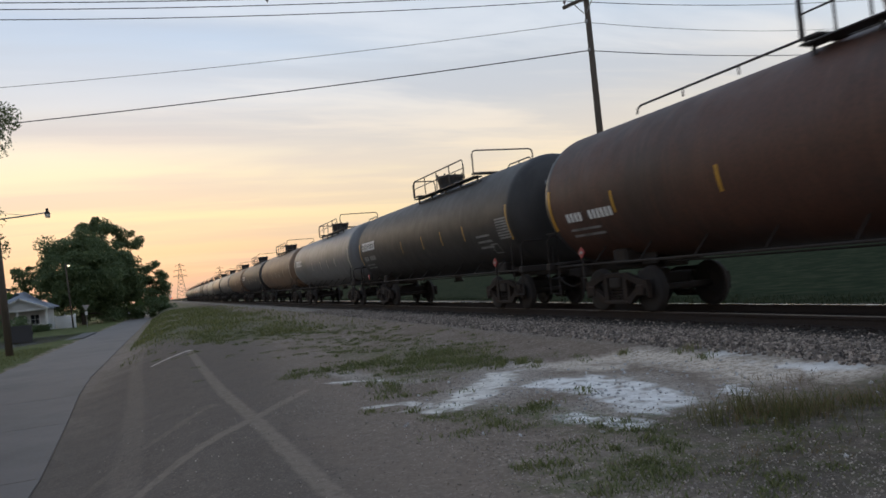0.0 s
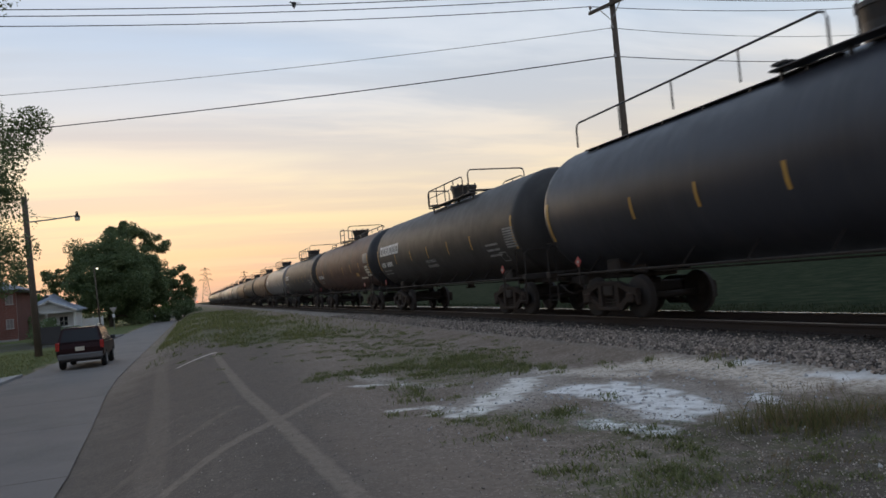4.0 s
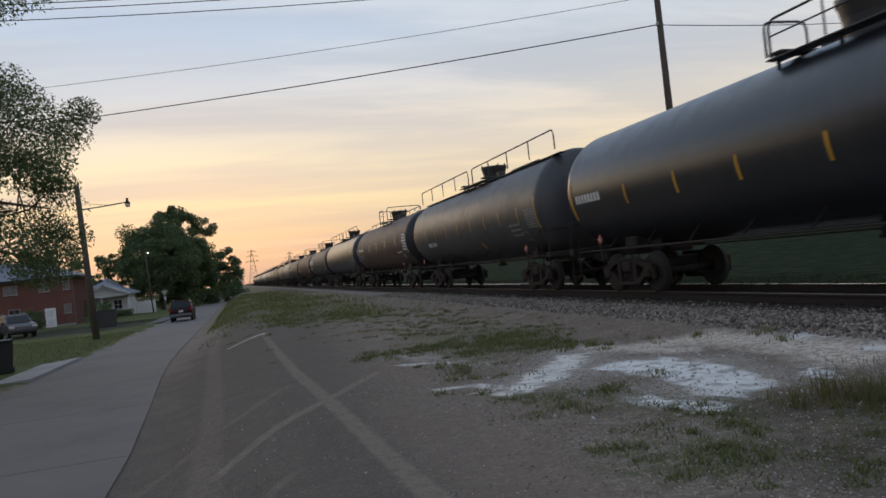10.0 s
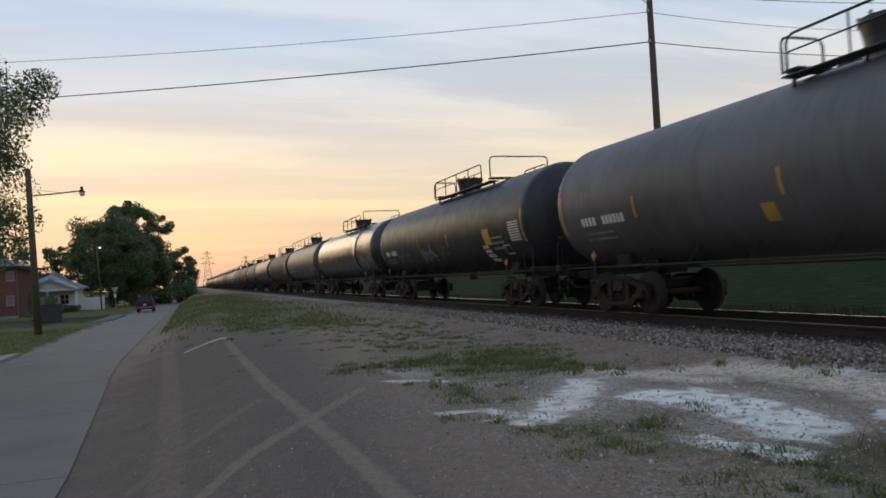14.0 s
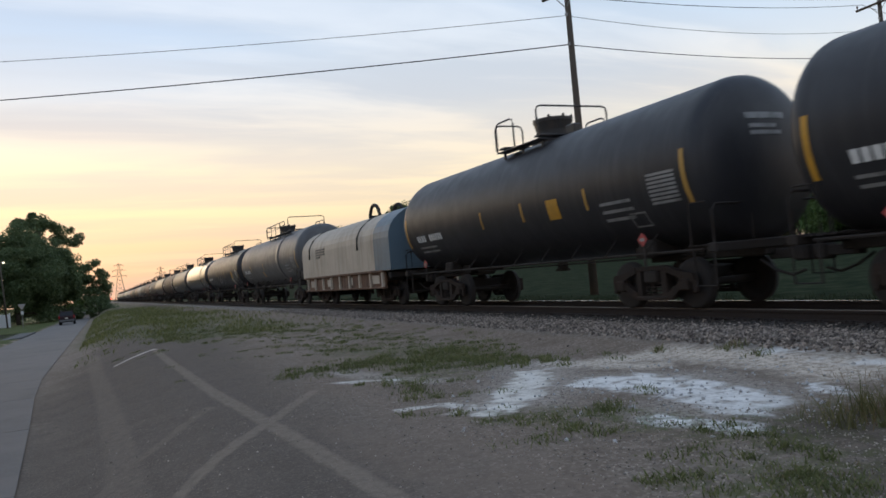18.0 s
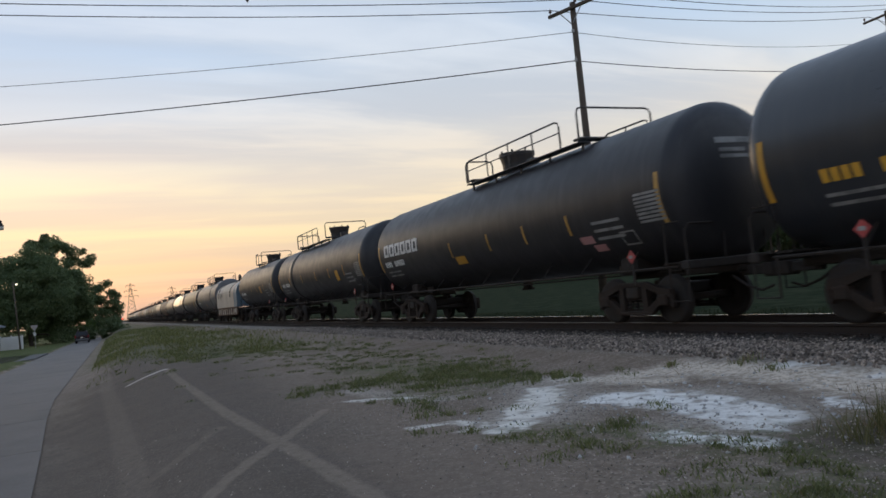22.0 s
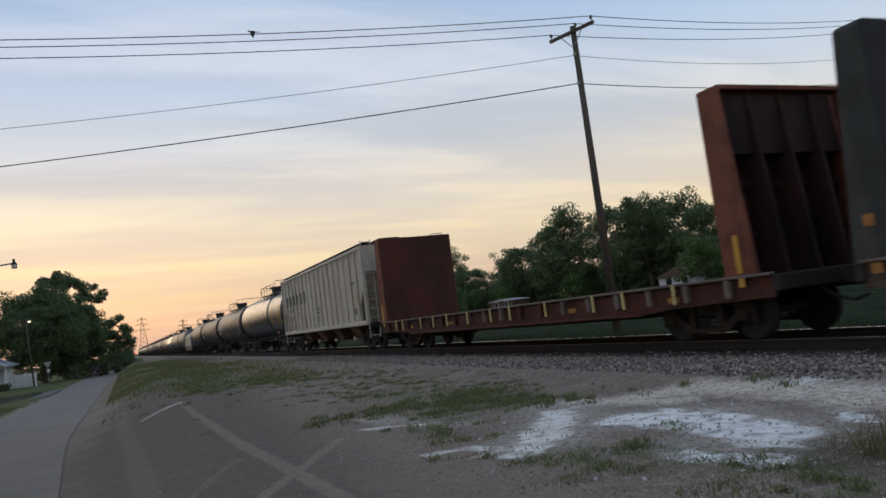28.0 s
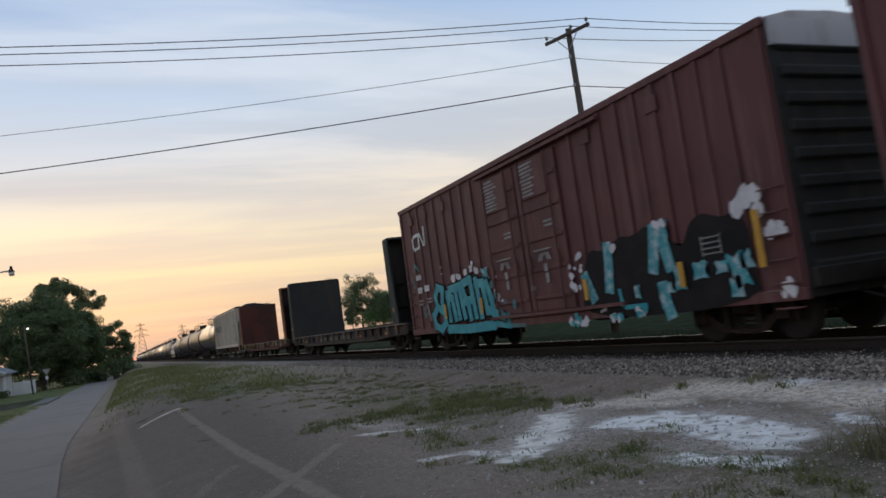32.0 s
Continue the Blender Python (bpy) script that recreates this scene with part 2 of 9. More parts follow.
M_CHAR = material("sooty_dark_steel", (0.027, 0.028, 0.028), 0.78, spec=0.25, stain=((0.042, 0.038, 0.034), 0.5, 0.6), streaks=((0.058, 0.045, 0.036), 0.7), grain=((0.02, 0.02, 0.02), 20, 0.4), bump=0.08, bump_scale=9)
M_BOX = material("maroon_boxcar_paint", (0.118, 0.042, 0.044), 0.64, spec=0.3, stain=((0.078, 0.032, 0.034), 0.6, 0.8), streaks=((0.175, 0.085, 0.080), 0.65), grain=((0.10, 0.045, 0.035), 18, 0.4), bump=0.06, bump_scale=8)
M_BOXEND = material("weathered_steel_roof", (0.40, 0.39, 0.40), 0.5, stain=((0.25, 0.23, 0.22), 0.6, 0.6), streaks=((0.2, 0.16, 0.13), 0.4))
M_UNDER = material("grimy_running_gear", (0.034, 0.030, 0.028), 0.85, spec=0.25, stain=((0.030, 0.021, 0.016), 2.0, 0.7), grain=((0.026, 0.02, 0.016), 25, 0.5), bump=0.2, bump_scale=25)
M_TRUCK = material("rusty_cast_truck", (0.032, 0.024, 0.020), 0.85, spec=0.25, stain=((0.042, 0.027, 0.019), 3.0, 0.7), grain=((0.014, 0.012, 0.011), 25, 0.5), bump=0.25, bump_scale=25)
M_WHEEL = material("worn_wheel_steel", (0.021, 0.018, 0.017), 0.85, 0.1, stain=((0.028, 0.020, 0.016), 4.0, 0.7))
M_RAILTOP = material("polished_rail_head", (0.55, 0.54, 0.52), 0.25, 1.0)
# near rail head: the train's dark reflection is put into the colour
M_RAILDARKREFL = material("dull_brown_rail_head", (0.11, 0.088, 0.074), 0.55, 0.5)
M_RAIL = material("rusty_rail_web", (0.034, 0.027, 0.024), 0.9, spec=0.2, grain=((0.024, 0.019, 0.016), 30, 0.5))
M_TIE = material("creosoted_tie_wood", (0.036, 0.031, 0.028), 0.95, spec=0.2, stain=((0.06, 0.05, 0.04), 3.0, 0.6), grain=((0.03, 0.024, 0.02), 30, 0.6), bump=0.5, bump_scale=30, rand=0.5)
M_STEEL = material("galvanised_steel", (0.30, 0.30, 0.30), 0.45, 0.7)
M_HAND = material("dark_painted_handrail", (0.03, 0.03, 0.032), 0.5, 0.2, stain=((0.07, 0.05, 0.04), 2.0, 0.5))
M_YELLOW = material("yellow_reflective_tape", (0.50, 0.26, 0.025), 0.5, stain=((0.30, 0.16, 0.03), 4.0, 0.5))
M_AMBER = material("faded_amber_tape", (0.42, 0.24, 0.05), 0.5, stain=((0.25, 0.15, 0.05), 4.0, 0.5))
M_TAPE = material("white_reflective_tape", (0.62, 0.58, 0.48), 0.45, stain=((0.4, 0.36, 0.28), 4.0, 0.5))
M_LETTER = material("white_stencil_paint", (0.66, 0.66, 0.65), 0.6, stain=((0.35, 0.34, 0.33), 3.0, 0.5))
M_FAINT = material("faded_stencil_paint", (0.26, 0.26, 0.255), 0.6, stain=((0.09, 0.09, 0.09), 3.0, 0.7))
M_GOLD = material("amber_stencil_paint", (0.55, 0.30, 0.03), 0.6)
M_BLKLET = material("black_stencil_paint", (0.03, 0.032, 0.04), 0.6, stain=((0.10, 0.10, 0.10), 3.0, 0.5))
M_BLKLET2 = material("worn_black_stencil", (0.14, 0.13, 0.12), 0.7, stain=((0.26, 0.24, 0.21), 3.0, 0.6))
M_RUSTY = material("rust_streak_paint", (0.30, 0.19, 0.09), 0.8)
M_FADED = material("rubbed_off_stencil", (0.115, 0.10, 0.088), 0.8, stain=((0.04, 0.037, 0.035), 2.0, 0.8))
M_PINK = material("faded_pink_label", (0.42, 0.22, 0.22), 0.6)
M_RED = material("red_placard", (0.34, 0.045, 0.045), 0.5)
M_TEAL = material("teal_spray_paint", (0.028, 0.26, 0.31), 0.6, spec=0.3, stain=((0.08, 0.40, 0.43), 2.5, 0.6))
M_TEALMOTT = material("mottled_teal_spray", (0.055, 0.30, 0.34), 0.6, spec=0.3, stain=((0.58, 0.60, 0.62), 5.0, 0.75), grain=((0.02, 0.17, 0.20), 9.0, 0.6))
M_TEALDULL = material("faded_teal_spray", (0.07, 0.19, 0.21), 0.7, spec=0.3, stain=((0.13, 0.08, 0.08), 4.0, 0.8))
M_SPRAYBLK = material("black_spray_paint", (0.010, 0.009, 0.010), 0.75, spec=0.2, stain=((0.02, 0.016, 0.016), 2.0, 0.5))
M_SPRAYWHT = material("white_spray_paint", (0.60, 0.58, 0.60), 0.6, stain=((0.4, 0.36, 0.38), 3.0, 0.6))
M_POLE = material("weathered_pole_wood", (0.092, 0.071, 0.053), 0.9, stain=((0.07, 0.055, 0.042), 1.5, 0.6), grain=((0.05, 0.04, 0.03), 40, 0.5), bump=0.4, bump_scale=35)
M_WIRE = material("black_line_wire", (0.02, 0.02, 0.022), 0.6)
M_PORCELAIN = material("brown_porcelain", (0.09, 0.05, 0.035), 0.3)


def part(name, bm, mat, parent, label="", smooth=False):
    """Links a bmesh, or a ready mesh, as one mesh object under a thing or a part."""
    if isinstance(bm, bpy.types.Mesh):
        me = bm
    else:
        me = bpy.data.meshes.new(name)
        bm.normal_update()
        bm.to_mesh(me)
        bm.free()
        me.materials.append(mat)
        if smooth:
            for p in me.polygons:
                p.use_smooth = True
    ob = new(name, me)
    ob.parent = parent
    if label:
        ob["label"] = label
    return ob


def thing(name, label, category, group="", kind="", at=(0, 0, 0), turn=0.0):
    ob = new(name)
    ob.empty_display_size = 0.2
    tagged(ob, label, category, group, kind)
    ob.location = at
    ob.rotation_euler = (0, 0, radians(turn))
    return ob


def solo(name, bm, mat, label="", category="", group="", kind="", smooth=False):
    ob = part(name, bm, mat, None, smooth=smooth)
    return tagged(ob, label, category, group, kind)


def box(bm, c, s, bevel=0.0, rot=None):
    """A box of size s round c, with bevelled edges."""
    r = bmesh.ops.create_cube(bm, size=1.0)
    m = Matrix.Translation(c) @ (rot.to_4x4() if rot else Matrix()) @ Matrix.Diagonal((*s, 1))
    bmesh.ops.transform(bm, matrix=m, verts=r["verts"])
    if bevel:
        es = list({e for v in r["verts"] for e in v.link_edges})
        bmesh.ops.bevel(bm, geom=es, offset=bevel, segments=1, affect="EDGES")
    return bm


def rod(bm, a, b, r, seg=8, r2=None):
    """A round bar from a to b."""
    a, b = Vector(a), Vector(b)
    d = b - a
    q = d.to_track_quat("Z", "Y").to_matrix().to_4x4()
    bmesh.ops.create_cone(bm, cap_ends=True, segments=seg, radius1=r, radius2=r if r2 is None else r2, depth=d.length,
                          matrix=Matrix.Translation((a + b) / 2) @ q)
    return bm


def pipe(bm, pts, r, seg=6):
    """A bent round bar through pts, with mitred joints."""
    pts = [Vector(p) for p in pts]
    rings = []
    for i, p in enumerate(pts):
        d = (pts[min(i + 1, len(pts) - 1)] - pts[max(i - 1, 0)]).normalized()
        side = d.cross(Vector((0.13, 0.21, 0.97)))
        side = side.normalized() if side.length > 1e-4 else Vector((1, 0, 0))
        other = d.cross(side)
        rings.append([bm.verts.new(p + r * (math.cos(k * math.tau / seg) * side + math.sin(k * math.tau / seg) * other)) for k in range(seg)])
    for u, v in zip(rings, rings[1:]):
        for k in range(seg):
            bm.faces.new((u[k], u[(k + 1) % seg], v[(k + 1) % seg], v[k]))
    bm.faces.new(rings[0][::-1])
    bm.faces.new(rings[-1])
    return bm


def prism(bm, outline, x0, x1):
    """An outline in y, z pushed through from x0 to x1."""
    a = [bm.verts.new((x0, y, z)) for y, z in outline]
    b = [bm.verts.new((x1, y, z)) for y, z in outline]
    n = len(outline)
    bm.faces.new(a)
    bm.faces.new(b[::-1])
    for i in range(n):
        bm.faces.new((a[i], b[i], b[(i + 1) % n], a[(i + 1) % n]))
    bmesh.ops.recalc_face_normals(bm, faces=bm.faces)
    return bm


def lathe(bm, profile, axis_z=0.0, seg=48):
    """Turns (y, r) round a line along y at height axis_z."""
    rings = []
    for y, r in profile:
        if r < 1e-4:
            rings.append([bm.verts.new((0, y, axis_z))])
        else:
            rings.append([bm.verts.new((r * math.cos(k * math.tau / seg), y, axis_z + r * math.sin(k * math.tau / seg))) for k in range(seg)])
    for u, v in zip(rings, rings[1:]):
        for k in range(seg):
            k2 = (k + 1) % seg
            f = [u[k % len(u)], u[k2 % len(u)], v[k2 % len(v)], v[k % len(v)]]
            f = list(dict.fromkeys(f))
            if len(f) > 2:
                bm.faces.new(f)
    bmesh.ops.recalc_face_normals(bm, faces=bm.faces)
    return bm


STORE = {}


def shared(key, mat, make, smooth=False):
    """One mesh for all alike pieces of one material."""
    k = (key, mat.name)
    if k not in STORE:
        bm = bmesh.new()
        make(bm)
        me = bpy.data.meshes.new(str(key[0] if isinstance(key, tuple) else key))
        bm.normal_update()
        bm.to_mesh(me)
        bm.free()
        me.materials.append(mat)
        if smooth:
            for p in me.polygons:
                p.use_smooth = True
        STORE[k] = me
    return STORE[k]

# ---- ground ----
TRACK_X, RAIL_Z = 10.0, 0.37
SPEED = 9.06


def left_z(y):
    return -0.43 - 0.0056 * (min(max(y, -20.0), 125.0) - 20.0)


def road_right(y):
    return -1.35 - 0.7 * smooth01(6, 24, y)


def smooth01(a, b, v):
    t = min(max((v - a) / (b - a), 0.0), 1.0)
    return t * t * (3 - 2 * t)


def ground_z(x, y):
    """Height of the ground: street low on one side, gravel lot, ballast bed, field beyond the track."""
    lot = 0.13 * smooth01(9, 32, y) + 0.02 * noise.noise(Vector((x * 0.35, y * 0.35, 0)))
    if x < 0.6:
        edge = road_right(y)
        k = smooth01(edge, 0.6, x)
        z = left_z(y) * (1 - k) + lot * k
        if -5.6 < x < edge:
            z = left_z(y)
        if x < -5.6:
            z = left_z(y) + 0.06 * smooth01(-5.6, -6.4, -abs(x)) + 0.05
    elif x < 13.8:
        bed = smooth01(6.0, 7.6, x) * (1 - smooth01(12.0, 13.6, x))
        z = lot * (1 - bed) + bed * 0.17 + (0.012 * noise.noise(Vector((x * 3, y * 3, 5))) if bed < 0.9 else 0)
    else:
        z = 0.02 + 1.15 * smooth01(18, 72, x) + 0.8 * smooth01(140, 200, y) * smooth01(30, 72, x) + 0.05 * noise.noise(Vector((x * 0.1, y * 0.1, 3)))
    mound = math.exp(-((x - 3.2) / 2.6) ** 2) * smooth01(26, 36, y) * (1 - smooth01(120, 200, y))
    return z + 0.10 * mound


def axis_steps(stops):
    out = []
    for a, b, n in stops:
        out += [a + (b - a) * i / n for i in range(n)]
    return out + [stops[-1][1]]


GX = axis_steps([(-3000, -200, 6), (-200, -30, 10), (-30, -7, 16), (-7, -5.7, 3), (-5.7, -5.5, 1), (-5.5, -2.2, 5), (-2.2, 0.7, 15), (0.7, 6, 24), (6, 13.8, 30), (13.8, 30, 12), (30, 200, 12), (200, 3000, 6)])
GY = axis_steps([(-3000, -100, 5), (-100, -4, 12), (-4, 2, 10), (2, 14, 60), (14, 40, 52), (40, 130, 30), (130, 400, 14), (400, 4000, 8)])
bm = bmesh.new()
grid = [[bm.verts.new((x, y, ground_z(x, y))) for x in GX] for y in GY]
for r0, r1 in zip(grid, grid[1:]):
    for i in range(len(GX) - 1):
        bm.faces.new((r0[i], r0[i + 1], r1[i + 1], r1[i]))


def ground_material():
    m = bpy.data.materials.new("gravel_lot_and_grass")
    m.use_nodes = True
    n = Net(m.node_tree)
    pos = n.add("ShaderNodeNewGeometry").outputs["Position"]
    xyz = n.add("ShaderNodeSeparateXYZ", {0: pos})
    X, Y = xyz.outputs[0], xyz.outputs[1]
    wob = n.noise(pos, 0.8, 5.0, 0.6)
    wob2 = n.noise(pos, 3.0, 6.0, 0.72)

    def band(v, lo, hi, soft, jitter=0.0):
        """1 between lo and hi, with soft, uneven edges."""
        if jitter:
            v = n.math("MULTIPLY_ADD", n.math("SUBTRACT", wob, 0.5), jitter, v)
        a = n.add("ShaderNodeMapRange", {0: v, 1: lo - soft, 2: lo + soft, 3: 0.0, 4: 1.0}, interpolation_type="SMOOTHSTEP").outputs[0]
        b = n.add("ShaderNodeMapRange", {0: v, 1: hi - soft, 2: hi + soft, 3: 1.0, 4: 0.0}, interpolation_type="SMOOTHSTEP").outputs[0]
        return n.math("MULTIPLY", a, b)

    def most(*fs):
        out = fs[0]
        for f in fs[1:]:
            out = n.math("MAXIMUM", out, f)
        return out

    def line(p, q, width, jitter=0.10, soft=0.45):
        """1 along the strip from p to q."""
        px, py = p
        dx, dy = q[0] - p[0], q[1] - p[1]
        ln = math.hypot(dx, dy)
        ux, uy = dx / ln, dy / ln
        rx, ry = n.math("SUBTRACT", X, px), n.math("SUBTRACT", Y, py)
        along = n.math("ADD", n.math("MULTIPLY", rx, ux), n.math("MULTIPLY", ry, uy))
        over = n.math("SUBTRACT", along, n.math("MINIMUM", n.math("MAXIMUM", along, 0.0), ln))
        across = n.math("SUBTRACT", n.math("MULTIPLY", rx, uy), n.math("MULTIPLY", ry, ux))
        d = n.math("SQRT", n.math("ADD", n.math("MULTIPLY", over, over), n.math("MULTIPLY", across, across)))
        d = n.math("MULTIPLY_ADD", n.math("SUBTRACT", wob2, 0.5), jitter, d)
        return n.add("ShaderNodeMapRange", {0: d, 1: width * (1 - soft), 2: width * (1 + soft * 0.5), 3: 1.0, 4: 0.0}, interpolation_type="SMOOTHSTEP").outputs[0]

    def path(pts, width, jitter=0.10, soft=0.45):
        return most(*[line(p, q, width, jitter, soft) for p, q in zip(pts, pts[1:])])

    fine = n.noise(pos, 55.0, 3.0, 0.7)
    mid = n.noise(pos, 9.0, 4.0, 0.6)
    chips = n.add("ShaderNodeTexVoronoi", {"Vector": pos, "Scale": 38.0}).outputs["Color"]
    dirt = n.ramp(mid, [(0.3, (0.140, 0.110, 0.086)), (0.55, (0.218, 0.174, 0.138)), (0.75, (0.290, 0.236, 0.190))])
    dirt = n.mix(n.ramp(chips, [(0.62, (0, 0, 0)), (0.9, (0.75, 0.75, 0.75))]), dirt, (0.404, 0.330, 0.261))
    dirt = n.mix(n.ramp(fine, [(0.28, (0.6, 0.6, 0.6)), (0.45, (0, 0, 0))]), dirt, (0.079, 0.062, 0.050))
    dirt = n.mix(n.math("MULTIPLY", n.ramp(wob, [(0.42, (0, 0, 0)), (0.65, (1, 1, 1))]), 0.5), dirt, (0.141, 0.103, 0.075))
    # dark, packed surface of the drive
    drive = band(n.math("MULTIPLY_ADD", Y, -0.06, X), -2.6, 1.2, 0.9, 1.2)
    packed = n.mix(n.ramp(fine, [(0.50, (0, 0, 0)), (0.72, (0.6, 0.6, 0.6))]), (0.098, 0.080, 0.066), (0.205, 0.170, 0.140))
    packed = n.mix(n.ramp(n.noise(pos, 2.2, 4.0, 0.6), [(0.4, (0, 0, 0)), (0.7, (0.5, 0.5, 0.5))]), packed, (0.150, 0.122, 0.099))
    col = n.mix(n.math("MULTIPLY", drive, 0.85), dirt, packed)
    col = n.mix(n.math("MULTIPLY", n.ramp(n.add("ShaderNodeTexVoronoi", {"Vector": pos, "Scale": 70.0}).outputs["Color"], [(0.72, (0, 0, 0)), (0.95, (1, 1, 1))]), 0.35), col, (0.347, 0.285, 0.228))
    # bare brown earth beside the tracks
    bare = most(path([(2.3, 12.0), (2.3, 9.0), (2.1, 6.3), (1.9, 4.0)], 0.42, 0.7, 0.8), path([(1.55, 8.2), (1.6, 4.6)], 0.30, 0.6, 0.8))
    col = n.mix(n.math("MULTIPLY", bare, 0.42), col, (0.205, 0.158, 0.124))
    tracks = most(path([(0.63, 21.8), (0.74, 15.3), (0.84, 11.7), (0.99, 9.0), (1.06, 6.8), (1.15, 4.6), (1.2, 2.5)], 0.105), path([(1.92, 10.9), (0.97, 9.2), (0.15, 7.8), (-0.33, 6.9)], 0.085))
    faint = most(path([(-0.85, 26.0), (-0.74, 20.4), (-0.52, 12.8), (-0.46, 9.5), (-0.44, 6.4), (-0.42, 3.5)], 0.17), path([(0.6, 10.9), (0.0, 9.7), (-0.38, 9.1), (-0.77, 8.2), (-1.1, 7.4)], 0.075), path([(-0.33, 6.9), (-0.61, 6.4), (-0.9, 5.6)], 0.085), path([(0.3, 6.0), (-0.6, 4.4)], 0.06))
    wear = n.ramp(mid, [(0.25, (0.3, 0.3, 0.3)), (0.55, (1, 1, 1))])
    tracks = n.math("MULTIPLY", n.math("MAXIMUM", tracks, n.math("MULTIPLY", faint, 0.42)), wear)
    col = n.mix(n.math("MULTIPLY", tracks, 0.36), col, (0.347, 0.276, 0.214))
    streak = path([(-0.33, 20.1), (0.25, 21.0), (0.66, 21.9)], 0.07, 0.06)
    col = n.mix(n.math("MULTIPLY", streak, 0.9), col, (0.546, 0.480, 0.418))
    # pale sand by the ballast, white powder spilt on it
    grit = n.ramp(n.noise(pos, 14.0, 5.0, 0.75), [(0.40, (0, 0, 0)), (0.56, (1, 1, 1))])
    sand = most(path([(5.9, 9.6), (6.5, 9.3), (6.68, 8.2), (6.6, 7.2), (6.4, 6.5)], 0.50, 0.9, 0.8), path([(6.9, 7.0), (6.9, 5.6)], 0.40, 0.9, 0.8), path([(5.3, 10.2), (5.8, 8.8)], 0.35, 0.9, 0.9))
    col = n.mix(n.math("MULTIPLY", sand, 0.88), col, n.mix(grit, (0.36, 0.295, 0.232), (0.72, 0.625, 0.520)))
    ash = most(path([(3.5, 8.2), (4.4, 9.2), (4.9, 10.3)], 0.75, 0.6, 0.6), path([(4.7, 8.3), (5.3, 7.6), (5.0, 6.6), (4.3, 6.3)], 0.75, 0.6, 0.6), path([(2.8, 12.4), (3.1, 10.6), (3.5, 10.2)], 0.28, 0.5, 0.7))
    col = n.mix(n.math("MULTIPLY", ash, 0.50), col, n.mix(grit, (0.245, 0.208, 0.175), (0.54, 0.485, 0.425)))
    soft = n.noise(pos, 2.4, 4.0, 0.55)
    keep, wob2 = wob2, soft
    powder = most(path([(4.62, 9.75), (4.35, 9.25), (3.75, 8.55), (3.20, 8.10), (2.84, 7.78)], 0.27, 1.0, 0.55), path([(2.85, 8.40), (2.60, 8.62), (2.30, 8.62)], 0.10, 0.5, 0.8), path([(3.05, 10.92), (2.45, 11.35)], 0.12, 0.6, 0.9))
    bright = most(path([(4.66, 8.28), (5.0, 8.15), (5.00, 7.55), (4.85, 6.75), (4.68, 6.15)], 0.40, 1.0, 0.55), path([(4.7, 8.0), (4.6, 7.0), (4.55, 6.0)], 0.24, 0.8, 0.6), path([(3.74, 6.30), (3.84, 5.98), (3.95, 5.55)], 0.20, 0.4, 0.5),
                  path([(5.8, 6.4), (5.6, 6.0)], 0.13, 0.6, 0.7), path([(6.75, 6.9), (6.95, 5.8)], 0.14, 1.0, 0.8), path([(6.95, 8.0), (7.1, 7.3)], 0.12, 0.8, 0.8))
    wob2 = keep
    gaps = n.ramp(n.noise(pos, 3.6, 4.0, 0.60), [(0.36, (0.22, 0.22, 0.22)), (0.48, (1, 1, 1))])
    gaps = n.math("MULTIPLY", gaps, n.ramp(fine, [(0.25, (0.8, 0.8, 0.8)), (0.45, (1, 1, 1))]))
    mottle = n.noise(pos, 4.0, 6.0, 0.7)
    dusty = n.ramp(mottle, [(0.30, (0.46, 0.41, 0.35)), (0.5, (0.80, 0.75, 0.675)), (0.7, (0.90, 0.865, 0.81))])
    chalk = n.ramp(mottle, [(0.30, (0.56, 0.53, 0.49)), (0.5, (0.83, 0.80, 0.76)), (0.7, (0.92, 0.895, 0.86))])
    col = n.mix(n.math("MULTIPLY", n.math("MULTIPLY", powder, gaps), 0.80), col, dusty)
    col = n.mix(n.math("MULTIPLY", n.math("MULTIPLY", bright, gaps), 0.88), col, chalk)
    # ballast, field and lawns
    bal = band(X, 7.1, 13.2, 0.35, 0.8)
    ballast = n.ramp(n.add("ShaderNodeTexVoronoi", {"Vector": pos, "Scale": 16.0}).outputs["Color"], [(0.1, (0.090, 0.080, 0.070)), (0.5, (0.212, 0.190, 0.166)), (0.9, (0.385, 0.345, 0.30))])
    # ballast is darker in a band along the rails
    dark_band = band(X, 8.45, 11.8, 0.30, 0.5)
    ballast = n.mix(n.math("MULTIPLY", dark_band, 0.78), ballast, (0.040, 0.033, 0.028))
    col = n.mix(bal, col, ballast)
    grass = n.ramp(n.noise(pos, 2.5, 5.0, 0.6), [(0.3, (0.045, 0.060, 0.018)), (0.55, (0.085, 0.098, 0.032)), (0.75, (0.140, 0.132, 0.054))])
    far_grass = n.ramp(n.noise(pos, 1.2, 5.0, 0.6), [(0.3, (0.013, 0.019, 0.011)), (0.5, (0.024, 0.033, 0.017)), (0.7, (0.048, 0.052, 0.030))])
    east = n.add("ShaderNodeMapRange", {0: X, 1: 13.2, 2: 14.4}).outputs[0]
    west = n.add("ShaderNodeMapRange", {0: n.math("MULTIPLY_ADD", n.math("SUBTRACT", wob, 0.5), -1.5, X), 1: -5.5, 2: -5.8}).outputs[0]
    verge = n.math("MULTIPLY", band(X, -1.5, 5.2, 1.5, 3.5), n.add("ShaderNodeMapRange", {0: n.math("MULTIPLY_ADD", n.math("SUBTRACT", wob, 0.5), 7.0, n.math("MULTIPLY_ADD", n.math("MINIMUM", X, 2.0), 3.0, Y)), 1: 27.0, 2: 32.0}).outputs[0])
